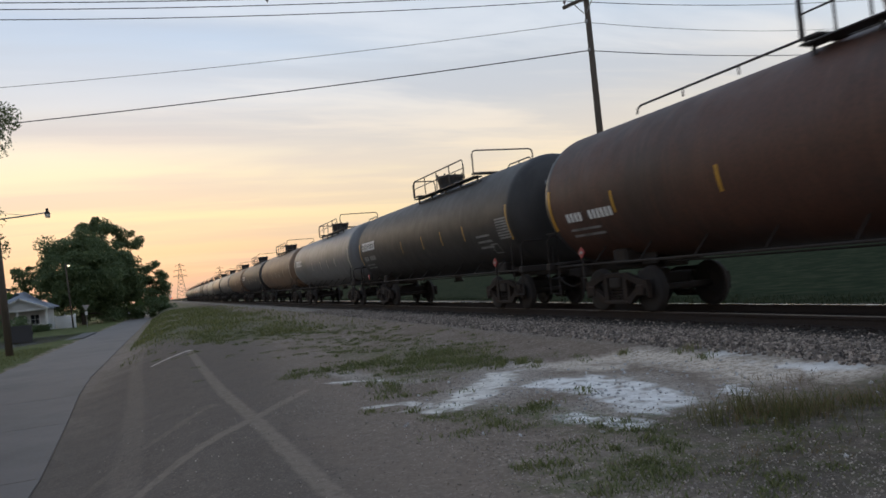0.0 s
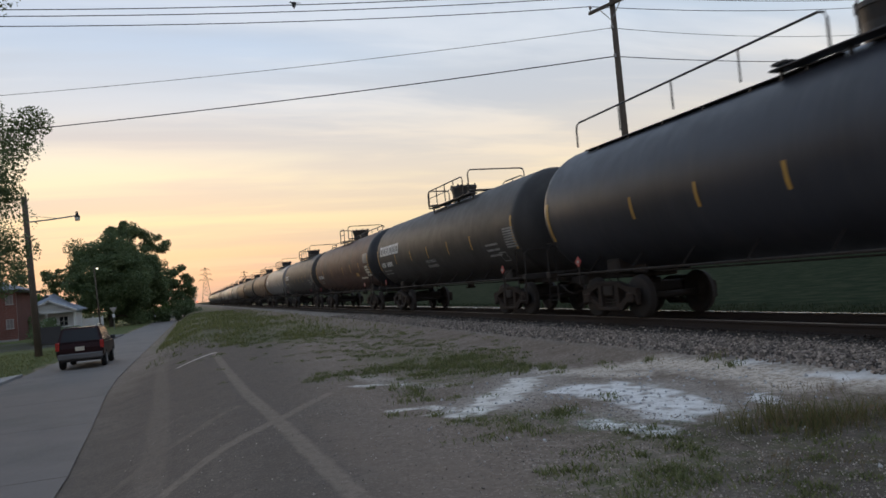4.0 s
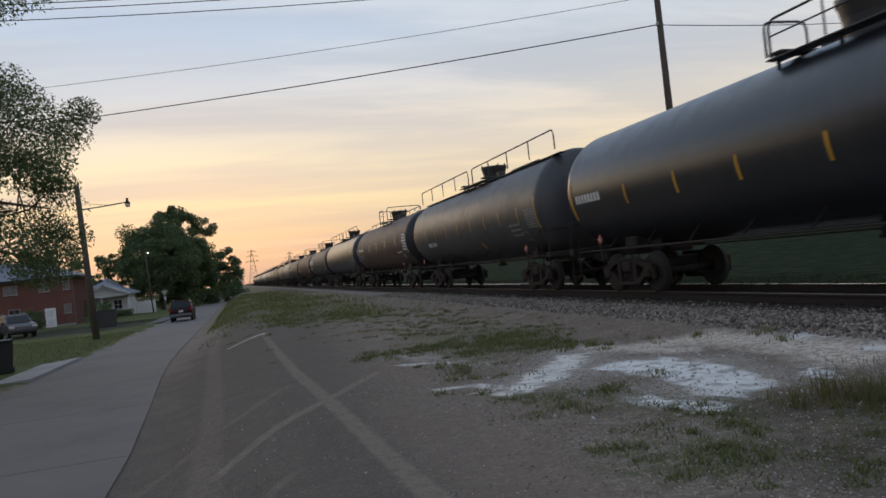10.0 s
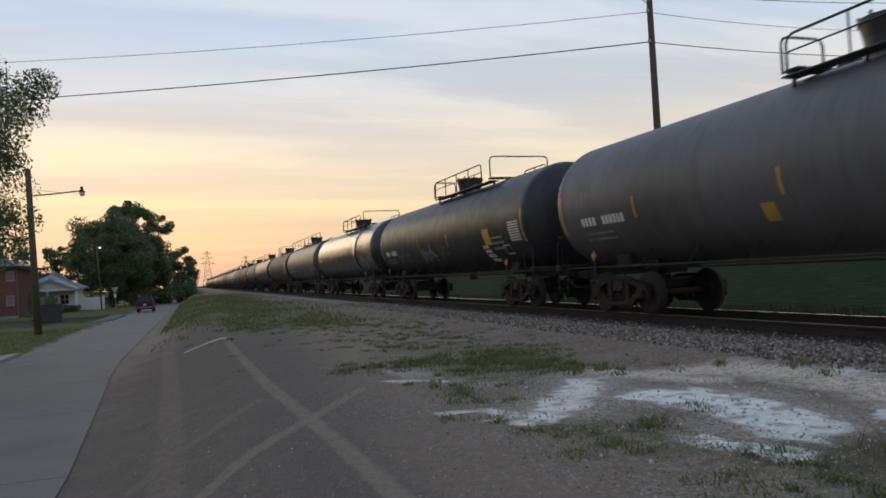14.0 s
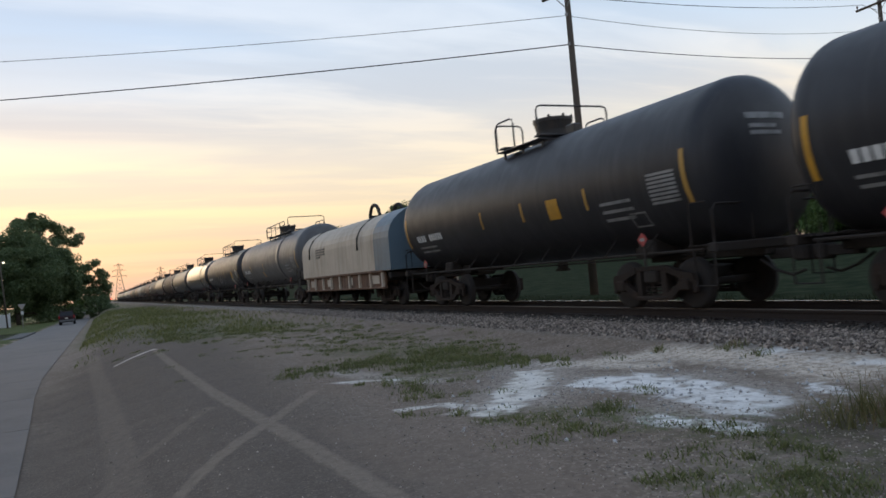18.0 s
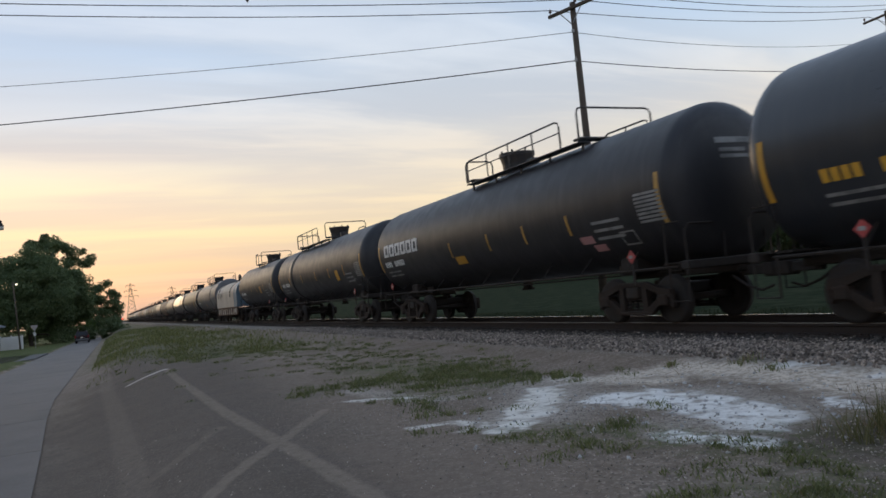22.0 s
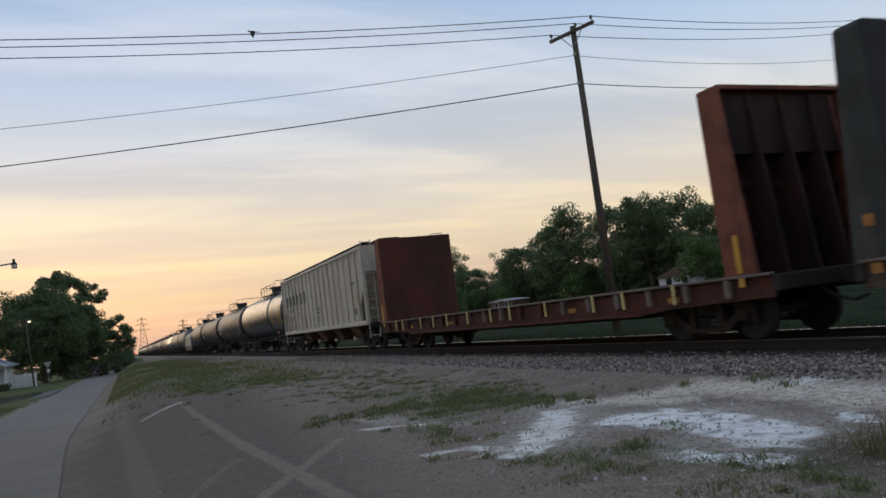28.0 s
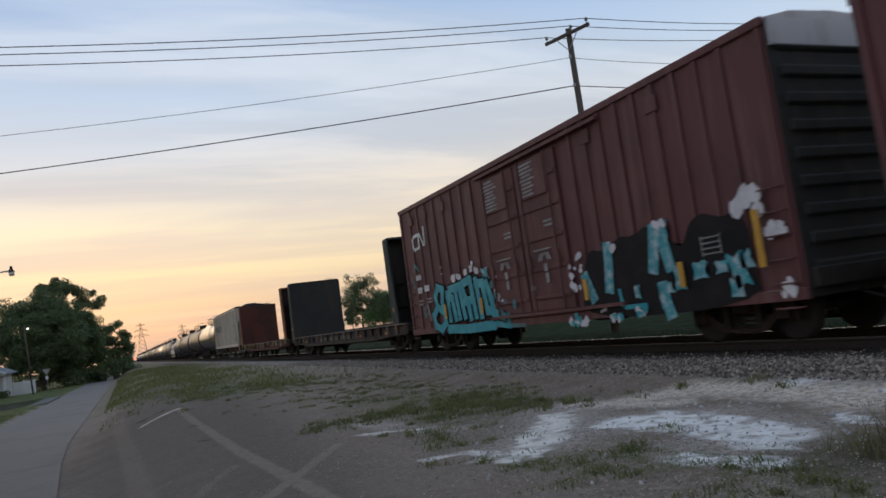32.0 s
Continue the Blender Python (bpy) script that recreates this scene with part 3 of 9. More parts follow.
    soil = n.math("MULTIPLY", most(path([(4.2, 15.0), (4.6, 12.2), (3.8, 11.2)], 1.0, 1.6, 0.8), path([(3.0, 7.4), (3.6, 6.6), (3.9, 5.4)], 0.45, 1.0, 0.8), path([(2.8, 4.4), (3.4, 4.5), (4.2, 4.6), (5.2, 4.7)], 0.55, 1.0, 0.8), path([(4.4, 5.2), (5.2, 4.9), (6.4, 4.6), (7.0, 4.0)], 0.9, 1.4, 0.7), path([(4.2, 3.6), (5.4, 3.4), (6.6, 3.2)], 0.9, 1.2, 0.7)), n.ramp(n.noise(pos, 5.0, 5.0, 0.7), [(0.42, (0, 0, 0)), (0.58, (1, 1, 1))]))
    col = n.mix(most(west, n.math("MULTIPLY", verge, n.ramp(n.noise(pos, 1.1, 6.0, 0.75), [(0.36, (0.05, 0.05, 0.05)), (0.62, (0.9, 0.9, 0.9))])), n.math("MULTIPLY", soil, 0.75)), col, grass)
    col = n.mix(east, col, far_grass)
    loam = n.math("MULTIPLY", most(path([(4.0, 3.6), (5.4, 3.5), (7.2, 3.3)], 1.1, 1.2, 0.7), path([(4.6, 5.0), (5.6, 4.7), (7.2, 4.6)], 0.8, 1.2, 0.7)), n.ramp(n.noise(pos, 3.0, 5.0, 0.7), [(0.32, (0.15, 0.15, 0.15)), (0.56, (0.8, 0.8, 0.8))]))
    col = n.mix(n.math("MULTIPLY", loam, n.math("SUBTRACT", 1.0, bal)), col, (0.082, 0.066, 0.053))
    height = n.math("ADD", n.math("MULTIPLY", fine, 0.5), n.math("MULTIPLY", mid, 0.8))
    b = n.add("ShaderNodeBump", {"Height": height, "Strength": 0.55, "Distance": 0.03})
    p = n.add("ShaderNodeBsdfPrincipled", {"Base Color": col, "Roughness": 0.95, "Specular IOR Level": n.math("MULTIPLY_ADD", east, -0.11, 0.12), "Normal": b.outputs[0]})
    n.add("ShaderNodeOutputMaterial", {"Surface": p.outputs[0]})
    return m


ground = solo("ground", bm, ground_material(), "dusty grey gravel lot with tyre tracks, white powder and grass", "ground", kind="structure", smooth=True)

# ---- street ----
M_ROAD = material("worn_grey_concrete", (0.138, 0.120, 0.108), 0.85, stain=((0.088, 0.080, 0.072), 0.35, 0.7), grain=((0.175, 0.162, 0.148), 35, 0.4), bump=0.15, bump_scale=50)
M_DRIVEWAY = material("pale_driveway_concrete", (0.26, 0.25, 0.24), 0.85, stain=((0.18, 0.17, 0.165), 0.7, 0.6), grain=((0.32, 0.31, 0.30), 30, 0.4))
road = thing("road", "worn pale grey concrete street without markings", "road", kind="structure")

ys = [-40, -28, -18, -10, -4, 0.5, 5.0, 9.5, 14.0, 18.5, 23, 27.5, 32, 36.5, 41, 50, 59, 68, 77, 95, 113, 140, 180, 240, 330]
for y0, y1 in zip(ys, ys[1:]):
    bm = bmesh.new()
    a, b = y0 + 0.012, y1 - 0.012
    top = [(-5.45, a), (road_right(a), a), (road_right(b), b), (-5.45, b)]
    lo = [bm.verts.new((x, y, left_z(y) - 0.10)) for x, y in top]
    hi = [bm.verts.new((x, y, left_z(y) + 0.022)) for x, y in top]
    bm.faces.new(hi)
    for i in range(4):
        bm.faces.new((lo[i], lo[(i + 1) % 4], hi[(i + 1) % 4], hi[i]))
    bmesh.ops.recalc_face_normals(bm, faces=bm.faces)
    part("slab", bm, M_ROAD, road)

# ---- track ----
track = thing("railway_track", "single railway track on crushed stone ballast", "railway track", kind="structure")


def rail_profile(bm, y0, y1, z):
    prof = [(-0.070, 0), (0.070, 0), (0.070, 0.014), (0.012, 0.030), (0.010, 0.125), (0.036, 0.135), (0.036, 0.168), (-0.036, 0.168), (-0.036, 0.135), (-0.010, 0.125), (-0.012, 0.030), (-0.070, 0.014)]
    a = [bm.verts.new((x, y0, z + h)) for x, h in prof]
    b = [bm.verts.new((x, y1, z + h)) for x, h in prof]
    for i in range(len(prof)):
        j = (i + 1) % len(prof)
        bm.faces.new((a[i], a[j], b[j], b[i]))
    bm.faces.new(a[::-1])
    bm.faces.new(b)


for sx in (-0.7525, 0.7525):
    bm = bmesh.new()
    for y0, y1 in ((-120, -20), (-20, 19), (19, 58), (58, 400), (400, 1500)):
        rail_profile(bm, y0 + 0.002, y1 - 0.002, RAIL_Z - 0.176)
    r = part("rail", bm, M_RAIL, track, "rust-brown steel rail with a polished head")
    r.location.x = TRACK_X + sx
    bm = bmesh.new()
    box(bm, (TRACK_X + sx, 690, RAIL_Z - 0.004), (0.062, 1620, 0.010))
    # near head takes the brown that imitates the train mirrored in it
    part("rail_head", bm, M_RAILTOP if sx > 0 else M_RAILDARKREFL, r, "polished running surface" if sx > 0 else "dull running surface").location.x = -(TRACK_X + sx)


def tie_mesh(bm):
    box(bm, (0, 0, 0), (2.6, 0.22, 0.16), 0.012)


def plate_mesh(bm):
    box(bm, (0, 0, 0), (0.34, 0.19, 0.022), 0.004)
    for sx in (-0.10, 0.10):
        for sy in (-0.05, 0.05):
            box(bm, (sx, sy, 0.02), (0.03, 0.02, 0.03))


tie_me = shared("tie", M_TIE, tie_mesh)
plate_me = shared("tie_plate", M_RAIL, plate_mesh)
rng = random.Random(4)
for i in range(150):
    y = -14 + i * 0.52 + rng.uniform(-0.02, 0.02)
    t = part("tie", tie_me, None, track)
    t.location = (TRACK_X + rng.uniform(-0.04, 0.04), y, RAIL_Z - 0.176 - 0.085 + rng.uniform(-0.008, 0.004))
    t.rotation_euler.z = rng.uniform(-0.012, 0.012)
for i in range(80):
    y = -2 + i * 0.52
    t = part("tie_plate", plate_me, None, track)
    t.location = (TRACK_X - 0.7525, y, RAIL_Z - 0.176 - 0.002)


# ballast stones: uneven chips, thickest on the shoulder that faces the lot
def stones(name, count, place, sizes, mat, label, seed):
    rng = random.Random(seed)
    v, f = [], []
    shape = [(1, 0, 0), (-1, 0, 0), (0, 1, 0), (0, -1, 0), (0, 0, 1), (0, 0, -1)]
    faces = [(0, 2, 4), (2, 1, 4), (1, 3, 4), (3, 0, 4), (2, 0, 5), (1, 2, 5), (3, 1, 5), (0, 3, 5)]
    for _ in range(count):
        x, y = place(rng)
        s = rng.uniform(*sizes)
        z = ground_z(x, y) + s * 0.25
        rot = Euler((rng.uniform(0, 6), rng.uniform(0, 6), rng.uniform(0, 6))).to_matrix()
        b = len(v)
        for p in shape:
            q = rot @ Vector([c * s * rng.uniform(0.55, 1.15) for c in p])
            v.append((x + q.x, y + q.y, z + q.z))
        f += [tuple(b + i for i in t) for t in faces]
    me = bpy.data.meshes.new(name)
    me.from_pydata(v, [], f)
    me.materials.append(mat)
    return tagged(new(name, me), label, "gravel", kind="stuff")


def stone_material(name, lo, hi):
    m = bpy.data.materials.new(name)
    m.use_nodes = True
    n = Net(m.node_tree)
    geo = n.add("ShaderNodeNewGeometry")
    col = n.ramp(geo.outputs["Random Per Island"], [(0.0, lo), (0.7, tuple((a + b) / 2 for a, b in zip(lo, hi))), (1.0, hi)])
    col = n.mix(n.math("MULTIPLY", n.noise(geo.outputs["Position"], 40.0, 3.0), 0.5), col, tuple(c * 0.5 for c in lo))
    p = n.add("ShaderNodeBsdfPrincipled", {"Base Color": col, "Roughness": 0.85})
    n.add("ShaderNodeOutputMaterial", {"Surface": p.outputs[0]})
    return m


M_STONE = stone_material("crushed_stone", (0.055, 0.044, 0.037), (0.56, 0.465, 0.385))
M_DARKSTONE = stone_material("dark_track_stone", (0.030, 0.025, 0.022), (0.095, 0.082, 0.072))
M_CHALK = stone_material("chalky_lumps", (0.35, 0.34, 0.33), (0.62, 0.61, 0.60))
M_PEBBLE = stone_material("lot_gravel", (0.145, 0.122, 0.102), (0.60, 0.515, 0.43))
stones("ballast", 44000, lambda r: (7.0 + 0.55 * r.gauss(0, 0.5) ** 2 + 1.45 * r.random() ** 0.8 - (0.9 * r.random() if r.random() < 0.006 else 0), 1.5 + 38 * r.random() ** 1.7), (0.013, 0.042), M_STONE, "grey crushed stone ballast heaped beside the rails", 11)
stones("track_ballast", 11000, lambda r: (8.35 + 4.5 * r.random() ** 1.5, 1.5 + 30 * r.random() ** 1.5), (0.025, 0.05), M_DARKSTONE, "oil-darkened crushed stone between the ties", 12)


def lot_spot(r):
    """A place for a loose stone, thickest by the weeds and seldom on the white powder."""
    while True:
        x, y = (r.uniform(-0.8, 7.2) if r.random() < 0.12 else r.gauss(3.7, 1.0)), 2.8 + 9 * r.random() ** 1.8
        heap = ((x - 4.85) / 0.55) ** 2 + ((y - 7.2) / 1.35) ** 2
        tail = abs((x - 3.75) * 0.72 - (y - 8.65) * 0.69)
        if (heap > 1 and (tail > 0.38 or not 7.6 < y < 9.9)) or r.random() < 0.08:
            return x, y


stones("lot_gravel", 13000, lot_spot, (0.003, 0.013), M_PEBBLE, "loose gravel scattered over the lot", 13)
stones("chalk_lumps", 300, lambda r: (r.gauss(5.0, 1.1), r.gauss(7.3, 1.2)), (0.008, 0.030), M_CHALK, "small lumps of spilt white powder", 14)

# ---- train ----
AXIS, RAD = 2.58, 1.50
CARS = []  # every car with its place along the track at the start


def sideframe(bm):
    """Cast three-piece truck side: arched top, two triangular windows, spring seat, pedestal jaws."""
    for sy in (-1, 1):
        prism(bm, [(sy * 1.14, 0.50), (sy * 1.10, 0.66), (sy * 0.80, 0.70), (sy * 0.42, 0.82), (sy * 0.42, 0.70), (sy * 0.78, 0.58), (sy * 0.98, 0.52)], -0.06, 0.06)
        prism(bm, [(sy * 0.98, 0.54), (sy * 0.84, 0.56), (sy * 0.40, 0.30), (sy * 0.40, 0.18), (sy * 0.52, 0.19)], -0.06, 0.06)
        prism(bm, [(sy * 0.28, 0.20), (sy * 0.42, 0.20), (sy * 0.42, 0.80), (sy * 0.28, 0.80)], -0.07, 0.05)
        box(bm, (0, sy * 0.89, 0.46), (0.20, 0.26, 0.22), 0.03)
        rod(bm, (-0.16, sy * 0.89, 0.457), (0.02, sy * 0.89, 0.457), 0.10, 12)
        box(bm, (0, sy * 1.10, 0.42), (0.10, 0.10, 0.24), 0.02)
    box(bm, (0, 0, 0.78), (0.12, 0.86, 0.10), 0.02)
    box(bm, (-0.02, 0, 0.21), (0.20, 0.86, 0.08), 0.02)
    for k in (-0.17, 0.0, 0.17):
        for z in range(5):
            rod(bm, (-0.05, k, 0.26 + z * 0.07), (-0.05, k, 0.30 + z * 0.07), 0.078, 8)
    box(bm, (-0.08, 0, 0.66), (0.14, 0.56, 0.14), 0.02)


def wheelset(bm):
    rod(bm, (-0.95, 0, 0), (0.95, 0, 0), 0.075, 10)
    for s in (-1, 1):
        prof = [(0.0, 0.09), (0.0, 0.40), (0.015, 0.457), (0.095, 0.457), (0.10, 0.48), (0.13, 0.48), (0.13, 0.40), (0.07, 0.36), (0.06, 0.18), (0.13, 0.12), (0.13, 0.08)]
        rings = []
        for d, r in prof:
            x = s * (0.83 - d)
            rings.append([bm.verts.new((x, r * math.cos(k * math.tau / 28), r * math.sin(k * math.tau / 28))) for k in range(28)])
        for u, v in zip(rings, rings[1:]):
            for k in range(28):
                bm.faces.new((u[k], u[(k + 1) % 28], v[(k + 1) % 28], v[k]))
    bmesh.ops.recalc_face_normals(bm, faces=bm.faces)


def bolster(bm):
    box(bm, (0, 0, 0.62), (2.1, 0.40, 0.24), 0.03)
    box(bm, (0, 0, 0.78), (0.5, 0.5, 0.10), 0.02)
    for s in (-1, 1):
        box(bm, (0, s * 0.45, 0.42), (1.5, 0.07, 0.10), 0.01)
        box(bm, (0.6, s * 0.42, 0.40), (0.10, 0.06, 0.34), 0.01)
        box(bm, (-0.6, s * 0.42, 0.40), (0.10, 0.06, 0.34), 0.01)


WHEELSETS = {-1: [], 1: []}


def truck(car, y):
    """A four-wheeled truck: two side frames, bolster and two wheelsets."""
    t = part("truck", shared("truck", M_UNDER, bolster), None, car, "rusty four-wheeled truck")
    t.location.y = y
    for s in (-1, 1):
        o = part("side_frame", shared("side_frame", M_TRUCK, sideframe), None, t)
        o.location.x = s * 0.98
        o.scale.x = -s * -1.0
    for s in (-1, 1):
        o = part("wheelset", shared("wheelset", M_WHEEL, wheelset, True), None, t, "steel wheels on one axle")
        o.location = (0, s * 0.89, 0.457)
        WHEELSETS[s].append(o)
    return t


def coupler(bm):
    box(bm, (0, 0.28, 0.88), (0.16, 0.62, 0.18), 0.02)
    box(bm, (0.02, 0.66, 0.88), (0.30, 0.26, 0.28), 0.04)
    pipe(bm, [(0.35, 0.05, 0.80), (0.36, 0.35, 0.62), (0.30, 0.62, 0.52), (0.20, 0.80, 0.60)], 0.025)


def put_couplers(car, half):
    for s in (-1, 1):
        c = part("coupler", shared("coupler", M_UNDER, coupler), None, car, "knuckle coupler with air hose")
        c.location.y = s * (half - 0.78)
        if s < 0:
            c.rotation_euler.z = math.pi


HEAD = 0.36


def tank_body(bm, half, rad):
    """Open barrel between the head seams."""
    hd = rad * HEAD
    prof = [(-half + hd, rad), (half - hd, rad)]
    lathe(bm, prof, AXIS)


def tank_head(bm, half, rad, s):
    """Dished end with a short straight flange."""
    hd = rad * HEAD
    prof = [(s * (half - hd + hd * math.cos(i / 10 * math.pi / 2)), rad * math.sin(i / 10 * math.pi / 2)) for i in range(11)]
    prof.append((s * (half - hd - 0.10), rad + 0.003))
    lathe(bm, prof if s > 0 else prof, AXIS)
    bmesh.ops.recalc_face_normals(bm, faces=bm.faces)


def head_marks(car, half, rad, mat):
    """Stencil bars on the dished end that faces back along the train."""
    hd = rad * HEAD
    for k, (x0, x1, z) in enumerate(((-0.55, 0.35, 0.62), (-0.5, 0.1, 0.46), (-0.5, 0.2, 0.34))):
        bm = bmesh.new()
        cols = []
        for j in range(7):
            x = x0 + (x1 - x0) * j / 6
            col = []
            for zz in (z, z + (0.11 if k == 0 else 0.07)):
                q = math.sqrt(max(0.0, 1 - (x * x + zz * zz) / rad ** 2))
                col.append(bm.verts.new((x, -(half - hd + hd * q) - 0.012, AXIS + zz)))
            cols.append(col)
        for c0, c1 in zip(cols, cols[1:]):
            bm.faces.new((c0[0], c1[0], c1[1], c0[1]))
        part("stencil_line", bm, mat, car)


def patch(car, name, y0, y1, z0, z1, mat, rad, label="", side=-1, lift=0.008):
    """A painted or stuck-on patch that follows the tank's curve, on the side x < 0 or x > 0."""
    def make(bm):
        a0, a1 = [math.asin(max(-0.99, min(0.99, (z - AXIS) / rad))) for z in (z0, z1)]
        n = max(2, int(abs(a1 - a0) / 0.08))
        rows = []
        for i in range(n + 1):
            a = a0 + (a1 - a0) * i / n
            x, z = (rad + lift) * math.cos(a), AXIS + (rad + lift) * math.sin(a)
            rows.append((bm.verts.new((side * x, y0, z)), bm.verts.new((side * x, y1, z))))
        for u, v in zip(rows, rows[1:]):
            bm.faces.new((u[0], u[1], v[1], v[0]) if side > 0 else (u[0], v[0], v[1], u[1]))
    bm = bmesh.new()
    make(bm)
    return part(name, bm, mat, car, label)


def blocks(car, y0, y1, z0, z1, n, mat, rad, label, gap=0.18, name="lettering_block"):
    """A row of plain blocks in place of lettering; reads along -y as seen from the lot."""
    wdt = (y1 - y0) / n
    for i in range(n):
        patch(car, name, y0 + i * wdt, y0 + (i + 1 - gap) * wdt, z0, z1, mat, rad, label)


def hollow_marks(car, y0, y1, z0, z1, n, mat, rad, label):
    """A row of squarish rings in place of a company's name."""
    wdt = (y1 - y0) / n
    h = z1 - z0
    for i in range(n):
        a, b = y0 + i * wdt, y0 + (i + 0.84) * wdt
        t = wdt * 0.25
        patch(car, "lettering_block", a, b, z0, z0 + h * 0.22, mat, rad, label)
        patch(car, "lettering_block", a, b, z1 - h * 0.22, z1, mat, rad, label)
        patch(car, "lettering_block", a, a + t, z0, z1, mat, rad, label, lift=0.010)
        patch(car, "lettering_block", b - t, b, z0, z1, mat, rad, label, lift=0.010)


def text_lines(car, y0, y1, z, n, mat, rad, h=0.07, step=0.16, ragged=7):
    r = random.Random(ragged)
    for i in range(n):
        patch(car, "stencil_line", y0 + r.uniform(0, 0.12) * (y1 - y0), y1, z - i * step, z - i * step + h, mat, rad)


def bow(y0, y1, z0, z1, x, n=5, r=0.14):
    """A hand rail: up, along, down, with rounded corners."""
    return [(x, y0, z0), (x, y0, z1 - r), (x, y0 + r * 0.3, z1 - r * 0.3), (x, y0 + r, z1), (x, y1 - r, z1), (x, y1 - r * 0.3, z1 - r * 0.3), (x, y1, z1 - r), (x, y1, z0)]


def top_gear(car, style, rad, mat):
    """Manway with its platform, hand rails and running boards on top of the tank."""
    top = AXIS + rad
    dy = -0.35

    def housing(bm):
        rod(bm, (0, dy, top - 0.15), (0, dy, top + 0.24), 0.40, 28, 0.43)
        rod(bm, (0, dy, top + 0.24), (0, dy, top + 0.46), 0.43, 28, 0.48)
        rod(bm, (0, dy, top + 0.46), (0, dy, top + 0.54), 0.50, 28)
        box(bm, (0.2, dy + 1.0, top + 0.1), (0.3, 0.3, 0.28), 0.03)
        box(bm, (-0.15, dy - 1.05, top + 0.08), (0.24, 0.36, 0.24), 0.03)
    dome = part("manway", shared(("manway", rad), M_HAND, housing), None, car, "flared round manway housing with flat cover")
    for k in range(8):
        a = k * math.tau / 8
        bolt = part("cover_bolt", shared("cover_bolt", mat, lambda bm: rod(bm, (0, 0, -0.05), (0, 0, 0.05), 0.03, 6)), None, dome)
        bolt.location = (0.47 * math.cos(a), dy + 0.47 * math.sin(a), top + 0.55)
    ends = {"dome": (0.9, -4.7), "front": (4.3, -1.4), "low": (0.8, -1.6), "short": (0.8, -1.2), "long": (1.1, -1.7), "small": (0.9, -3.4)}
    y1, y0 = ends[style]

    def deck(bm):
        for s in (-1, 1):
            box(bm, (s * 0.86, (y0 + y1) / 2, top - 0.10), (0.32, y1 - y0, 0.03), 0.008)
            n = max(3, int(y1 - y0))
            for k in range(n):
                y = y0 + 0.1 + (y1 - y0 - 0.2) * k / (n - 1)
                box(bm, (s * 0.84, y, top - 0.27), (0.05, 0.05, 0.40))
        box(bm, (0, y0 + 0.15, top + 0.0), (1.9, 0.3, 0.05), 0.01)
        box(bm, (0, y1 - 0.15, top + 0.0), (1.9, 0.3, 0.05), 0.01)
    plat = part("platform", shared(("platform", rad, style), mat, deck), None, car, "steel grating platform round the manway")

    def rails(bm, a, b, posts, h, x, low=0.0):
        pipe(bm, bow(a, b, top - 0.08, top + h, x), 0.022)
        for k in range(1, posts):
            y = a + (b - a) * k / posts
            rod(bm, (x, y, top - 0.08), (x, y, top + h), 0.018, 6)
        if low:
            pipe(bm, [(x, a, top + low), (x, b, top + low)], 0.015)

    def across(bm, y, x0, x1, h):
        pipe(bm, [(x0, y, top - 0.05), (x0, y, top + h - 0.12), (x0 + 0.04, y, top + h - 0.03), (x0 + 0.14, y, top + h), (x1 - 0.14, y, top + h), (x1 - 0.04, y, top + h - 0.03), (x1, y, top + h - 0.12), (x1, y, top - 0.05)], 0.022)

    def add(key, fn):
        part("hand_rail", shared(("rail", key, rad, style, mat.name), mat, fn), None, plat)

    if style in ("dome", "small"):
        add("side", lambda bm: rails(bm, -4.0 if style == "dome" else -2.9, 0.75, 4, 0.54, -1.02, 0.27))
        add("front", lambda bm: across(bm, 0.85, -1.02, -0.15, 0.56))
        add("rear", lambda bm: across(bm, y0, -1.0, 1.05, 0.68))
        add("far", lambda bm: rails(bm, y0 + 0.05, y0 + 1.7, 2, 0.45, 1.02))
    elif style == "front":
        add("side", lambda bm: rails(bm, 0.0, 4.25, 4, 0.62, -1.02, 0.34))
        add("front", lambda bm: across(bm, 4.3, -1.02, 0.2, 0.62))
        add("rear", lambda bm: across(bm, -1.35, -1.0, 1.05, 0.70))
        add("far", lambda bm: rails(bm, -1.3, -0.2, 1, 0.45, 1.02))
    elif style == "short":
        add("front", lambda bm: across(bm, 0.8, -1.02, -0.2, 0.62))
        add("side", lambda bm: rails(bm, -0.1, 0.75, 1, 0.64, -1.02))
        add("rear", lambda bm: across(bm, -1.15, -1.0, 1.05, 0.70))
        add("far", lambda bm: rails(bm, -1.1, -0.3, 1, 0.45, 1.02))
    elif style == "low":
        add("front", lambda bm: across(bm, 0.75, -1.02, -0.3, 0.66))
        add("side", lambda bm: rails(bm, -0.4, 0.7, 1, 0.66, -1.02, 0.33))
        add("rear", lambda bm: across(bm, -1.5, -1.0, 1.05, 0.72))
        add("far", lambda bm: rails(bm, -1.45, -0.6, 1, 0.40, 1.02))
    elif style == "long":
        add("far", lambda bm: rails(bm, -2.6, 0.4, 2, 0.42, 1.0))
